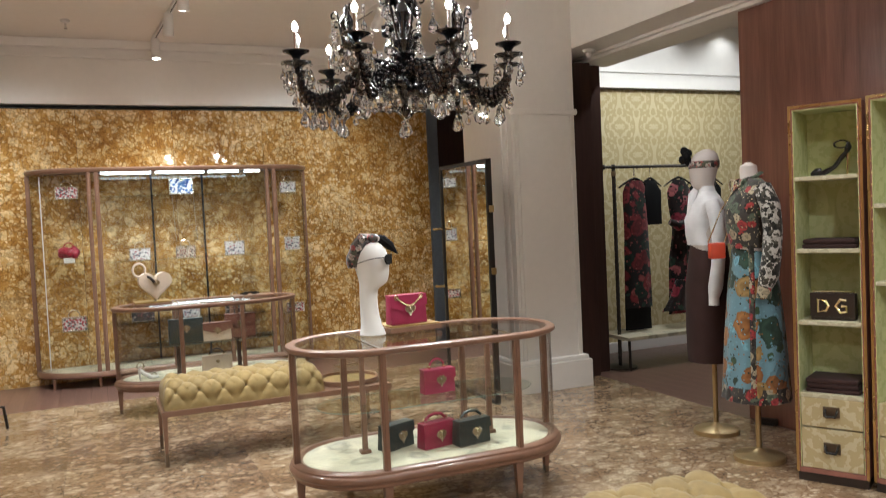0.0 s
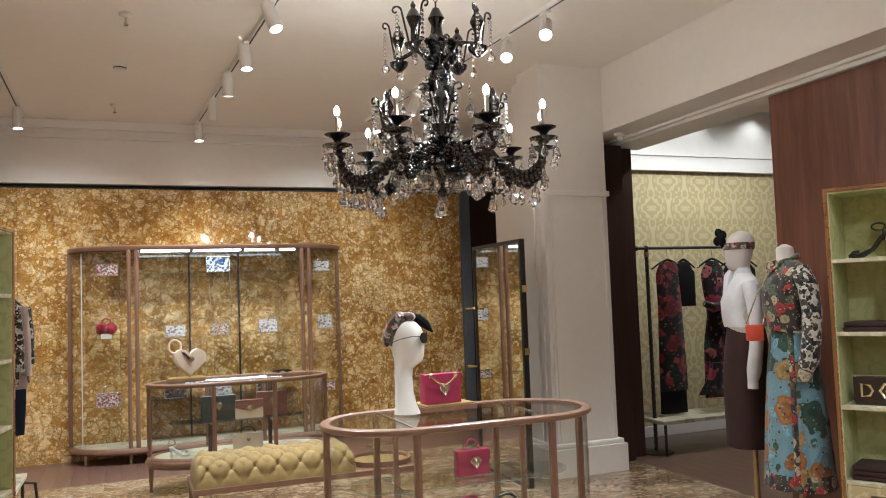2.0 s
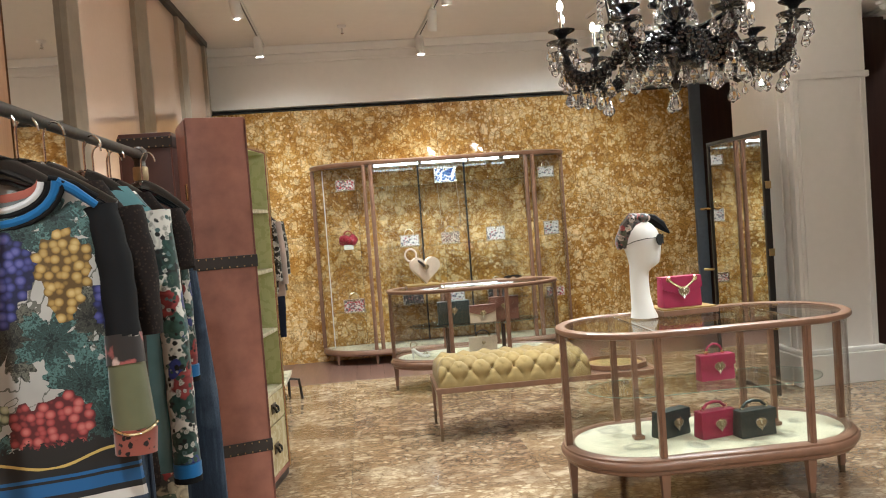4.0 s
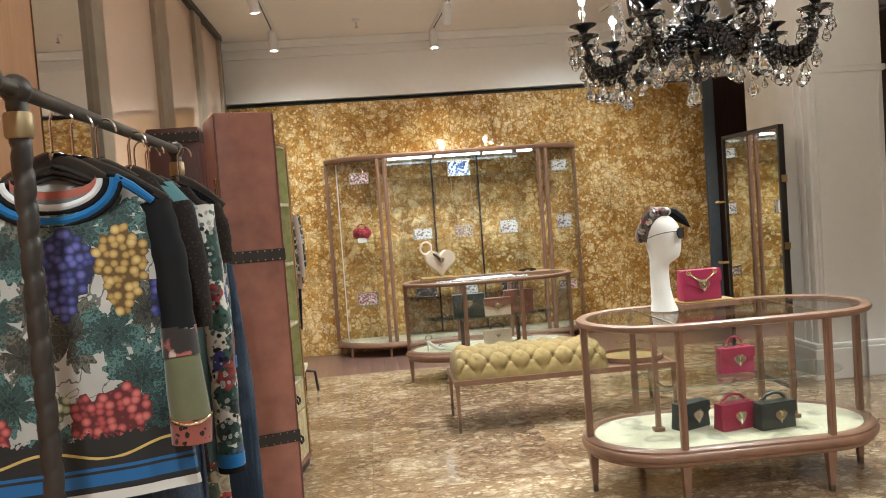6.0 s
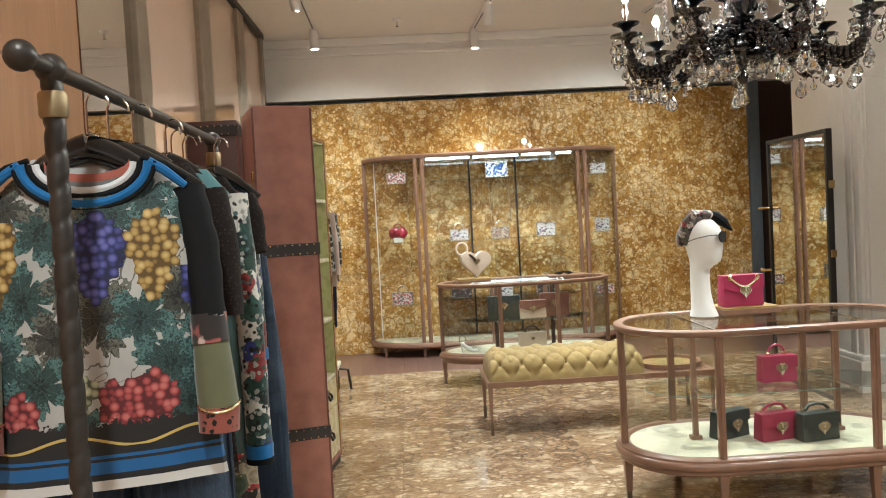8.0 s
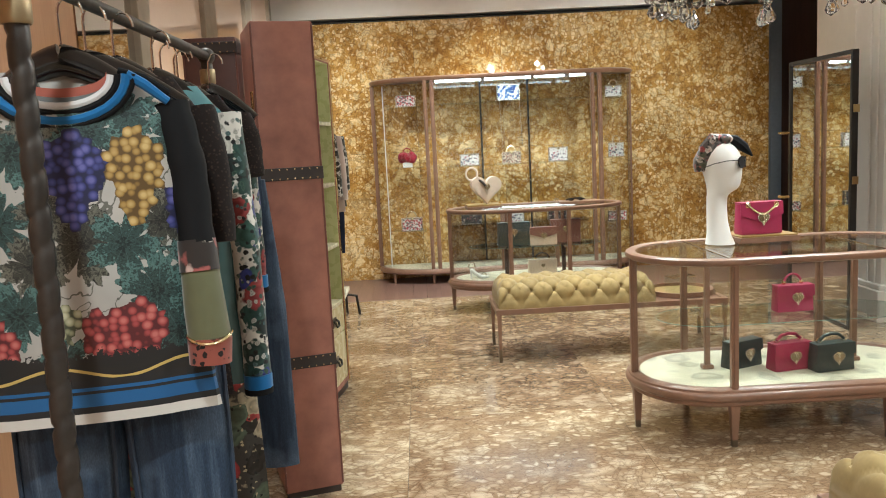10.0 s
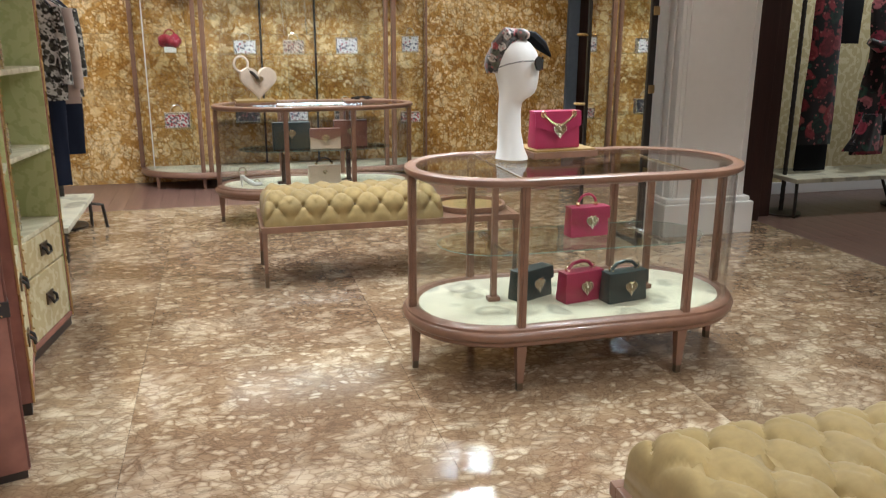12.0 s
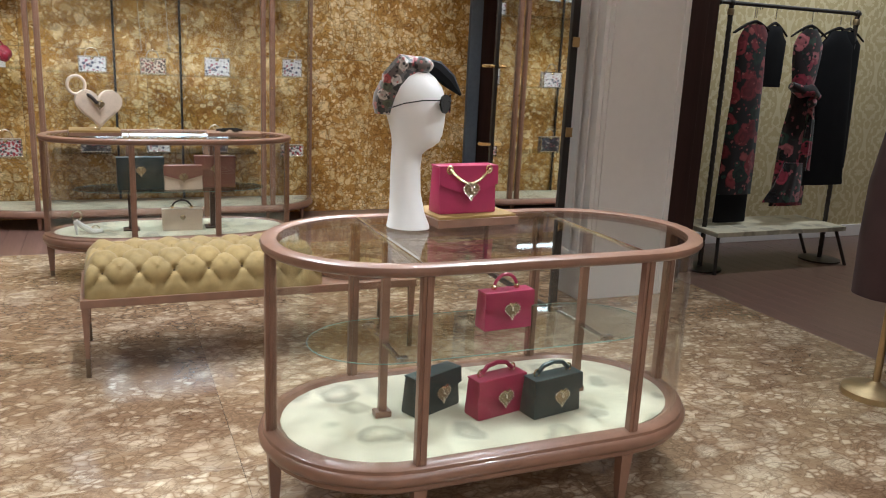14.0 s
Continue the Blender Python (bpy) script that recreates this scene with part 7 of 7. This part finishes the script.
# ---------------------------------------------------------------- dressed mannequins on stands
def mstand(x, y, h):
    th = thing("mannequin_stand", pose(x, y, 0), "round brushed-brass mannequin stand with thin pole", "stand", "mannequin stands")
    part("base", lathe(B(), [(0.148, 0.0), (0.150, 0.008), (0.148, 0.028), (0.13, 0.036), (0.045, 0.045), (0.02, 0.07)], 32), M_STANDBRASS, th, "", True)
    part("pole", lathe(B(), [(0.017, 0.065), (0.0165, h)], 14), M_STANDBRASS, th, "", True)


M_STANDBRASS = simple("brushed_brass", (0.50, 0.38, 0.20), 0.4, 0.85, vary=0.15)
mstand(3.845, 4.591, 0.60)
mstand(3.656, 4.02, 0.55)
# first figure: white blouse, brown pencil skirt, cap with bow
MA = pose(3.835, 4.60, 0, 0, 0, 148)
bm = loft(B(), [(0, 0, 0.60, 0.10, 0.10), (0, 0, 0.95, 0.14, 0.13), (0, 0, 1.1, 0.11, 0.12), (0, 0, 1.35, 0.12, 0.16), (0, 0, 1.46, 0.08, 0.15), (0, 0, 1.52, 0.05, 0.06), (-0.005, 0, 1.57, 0.042, 0.042)] + [((f + b) * 0.45 + 0.008, 0, 1.615 + (z - 0.245), (f - b) * 0.45, w * 0.95) for z, f, b, w in HEAD[5:]], 28)
tagged(part("mannequin", bm, M_FORM, None, "", True, MA), "matt pale grey female mannequin wearing skirt and blouse", "mannequin")
sk = thing("pencil_skirt", MA, "dark brown pencil skirt on the mannequin", "skirt")
part("body", loft(B(), [(0.01, 0, 0.49, 0.145, 0.15), (0.01, 0, 0.75, 0.15, 0.165), (0, 0, 1.0, 0.155, 0.175), (0, 0, 1.15, 0.135, 0.15), (0, 0, 1.28, 0.115, 0.135)], 32, 0.02, 5, 1), M_BROWNCLOTH, sk, "", True)
bl = thing("white_blouse", MA, "white silk blouse with long sleeves and bow", "blouse")
part("body", loft(B(), [(0, 0, 1.27, 0.13, 0.15), (0.01, 0, 1.34, 0.132, 0.152), (0.018, 0, 1.44, 0.128, 0.166), (0.0, 0, 1.54, 0.105, 0.19), (-0.005, 0, 1.585, 0.075, 0.14), (0, 0, 1.62, 0.056, 0.062), (0.005, 0, 1.655, 0.053, 0.056)], 32, 0.05, 6, 2), M_WHITECLOTH, bl, "", True)
for s in (-1, 1):
    slv = part("sleeve", tube(B(), [(0, s * 0.165, 1.55), (-0.02, s * 0.205, 1.45), (-0.03, s * 0.215, 1.3), (-0.02, s * 0.215, 1.15), (0.0, s * 0.21, 1.0), (0.01, s * 0.205, 0.94)], [0.048, 0.048, 0.043, 0.042, 0.046, 0.034], 14), M_WHITECLOTH, bl, "", True)
    part("cuff", tube(B(), [(0.01, s * 0.205, 0.945), (0.012, s * 0.205, 0.885)], 0.033, 12), M_WHITECLOTH, slv, "", True)
part("bow", tube(B(), [(0.065, -0.02, 1.64), (0.09, 0.0, 1.60), (0.11, 0.02, 1.52), (0.13, 0.03, 1.44)], [0.02, 0.03, 0.022, 0.012], 8), M_WHITECLOTH, bl, "", True)
hat = thing("head_band", MA, "printed silk headband with black bow", "headband")
part("band", loft(B(), [(0.014, 0, 1.775, 0.100, 0.0725), (0.012, 0, 1.80, 0.101, 0.0735), (0.010, 0, 1.822, 0.098, 0.072)], 28, 0.02, 5, 4), M_SCARF, hat, "", True)
bm = B()
for a0 in range(5):
    q = radians(a0 * 72)
    ball(bm, 0.125 + 0.02 * math.sin(q * 2), -0.01 + 0.03 * math.cos(q), 1.86 + 0.035 * math.sin(q), 0.026, 1.0, 0.8, 1.2, 8, 6)
part("bow", bm, M_BLACKCLOTH, hat, "black ribbon bow", True)
# second figure: headless form, patterned blouse, gourd print skirt, red bag
MB = pose(3.65, 4.02, 0, 0, 0, 158)
bm = loft(B(), [(0, 0, 0.55, 0.10, 0.10), (0, 0, 0.95, 0.14, 0.14), (0, 0, 1.2, 0.11, 0.12), (0, 0, 1.45, 0.12, 0.16), (0, 0, 1.58, 0.08, 0.15), (0, 0, 1.63, 0.055, 0.065), (0.01, 0, 1.72, 0.05, 0.05), (0.01, 0, 1.75, 0.048, 0.048), (0.01, 0, 1.77, 0.012, 0.012)], 26)
tagged(part("dress_form", bm, M_FORM, None, "", True, MB), "headless pale grey female form in printed clothes", "mannequin")
sk = thing("printed_skirt", MB, "pale blue pleated skirt with orange gourd print", "skirt")
part("body", loft(B(), [(0, 0, 0.38, 0.185, 0.20), (0, 0, 0.44, 0.182, 0.197), (0, 0, 0.75, 0.165, 0.18), (0, 0, 1.05, 0.14, 0.155), (0, 0, 1.22, 0.12, 0.135), (0, 0, 1.285, 0.112, 0.122)], 72, 0.06, 12, 5), M_BLUEPRINT, sk, "", True)
part("hem_border", loft(B(), [(0, 0, 0.372, 0.1895, 0.2045), (0, 0, 0.46, 0.1845, 0.1995)], 72, 0.058, 12, 5, False), M_PATCHPRINT, sk, "black and gold printed border", True)
for q in (62, 250):
    q = radians(q)
    part("printed_band", tube(B(), [(rx * 0.985 * math.cos(q), ry * 0.985 * math.sin(q), z) for z, rx, ry in ((0.46, 0.182, 0.197), (0.75, 0.166, 0.181), (1.05, 0.141, 0.156), (1.22, 0.121, 0.136), (1.28, 0.113, 0.123))], 0.017, 8), M_PATCHPRINT, sk, "dark gold floral band", True)
part("waistband", loft(B(), [(0, 0, 1.27, 0.124, 0.14), (0, 0, 1.31, 0.12, 0.135)], 32), M_PATCHPRINT, sk, "", True)
bl = thing("printed_blouse", MB, "patchwork print blouse with black and white leaf sleeves", "blouse")
part("body", loft(B(), [(0, 0, 1.29, 0.125, 0.14), (0.01, 0, 1.40, 0.138, 0.16), (0.015, 0, 1.50, 0.135, 0.175), (0.0, 0, 1.60, 0.10, 0.185), (-0.005, 0, 1.645, 0.07, 0.13), (0, 0, 1.675, 0.058, 0.075)], 32, 0.04, 6, 2), M_PATCHPRINT, bl, "", True)
for s in (-1, 1):
    slv = part("sleeve", tube(B(), [(0, s * 0.16, 1.62), (-0.02, s * 0.21, 1.52), (-0.03, s * 0.22, 1.38), (-0.02, s * 0.22, 1.24), (0.0, s * 0.22, 1.12), (0.02, s * 0.21, 1.06)], [0.052, 0.056, 0.053, 0.052, 0.055, 0.042], 14), M_LEAFPRINT, bl, "", True)
    part("cuff", tube(B(), [(0.02, s * 0.21, 1.065), (0.03, s * 0.208, 0.99)], 0.040, 12), M_PATCHPRINT, slv, "dark printed cuff", True)
part("collar", tube(B(), [(0.06, -0.05, 1.66), (0.1, 0.0, 1.58), (0.06, 0.05, 1.66), (-0.05, 0.04, 1.70), (-0.05, -0.04, 1.70)], 0.016, 8, True), M_PATCHPRINT, bl, "", True)
bm = B()
for i in range(30):
    q = 2 * math.pi * i / 30
    ball(bm, 0.075 + 0.06 * math.cos(q) * 0.6, 0.085 * math.sin(q), 1.56 + 0.11 * math.cos(q), 0.009, u=6, v=4)
nk = thing("necklace", MB, "long string of pale gold beads", "necklace")
part("beads", bm, M_PALEGOLD, nk)
rb = thing("red_bag", pose(3.47, 4.12, 1.19, 0, 0, -20), "small red-orange leather bag hanging at the arm", "handbag")
part("body", box(B(), -0.045, 0.045, -0.03, 0.03, 0.02, 0.115, 0.012), simple("red_orange_leather", (0.52, 0.06, 0.025), 0.4), rb, "", True)
part("strap", tube(B(), [(-0.05, 0, 0.12), (0.03, 0.0, 0.30), (0.13, -0.02, 0.46), (0.12, 0.02, 0.30), (0.05, 0, 0.12)], 0.004, 6), M_GOLD, rb, "fine chain strap")
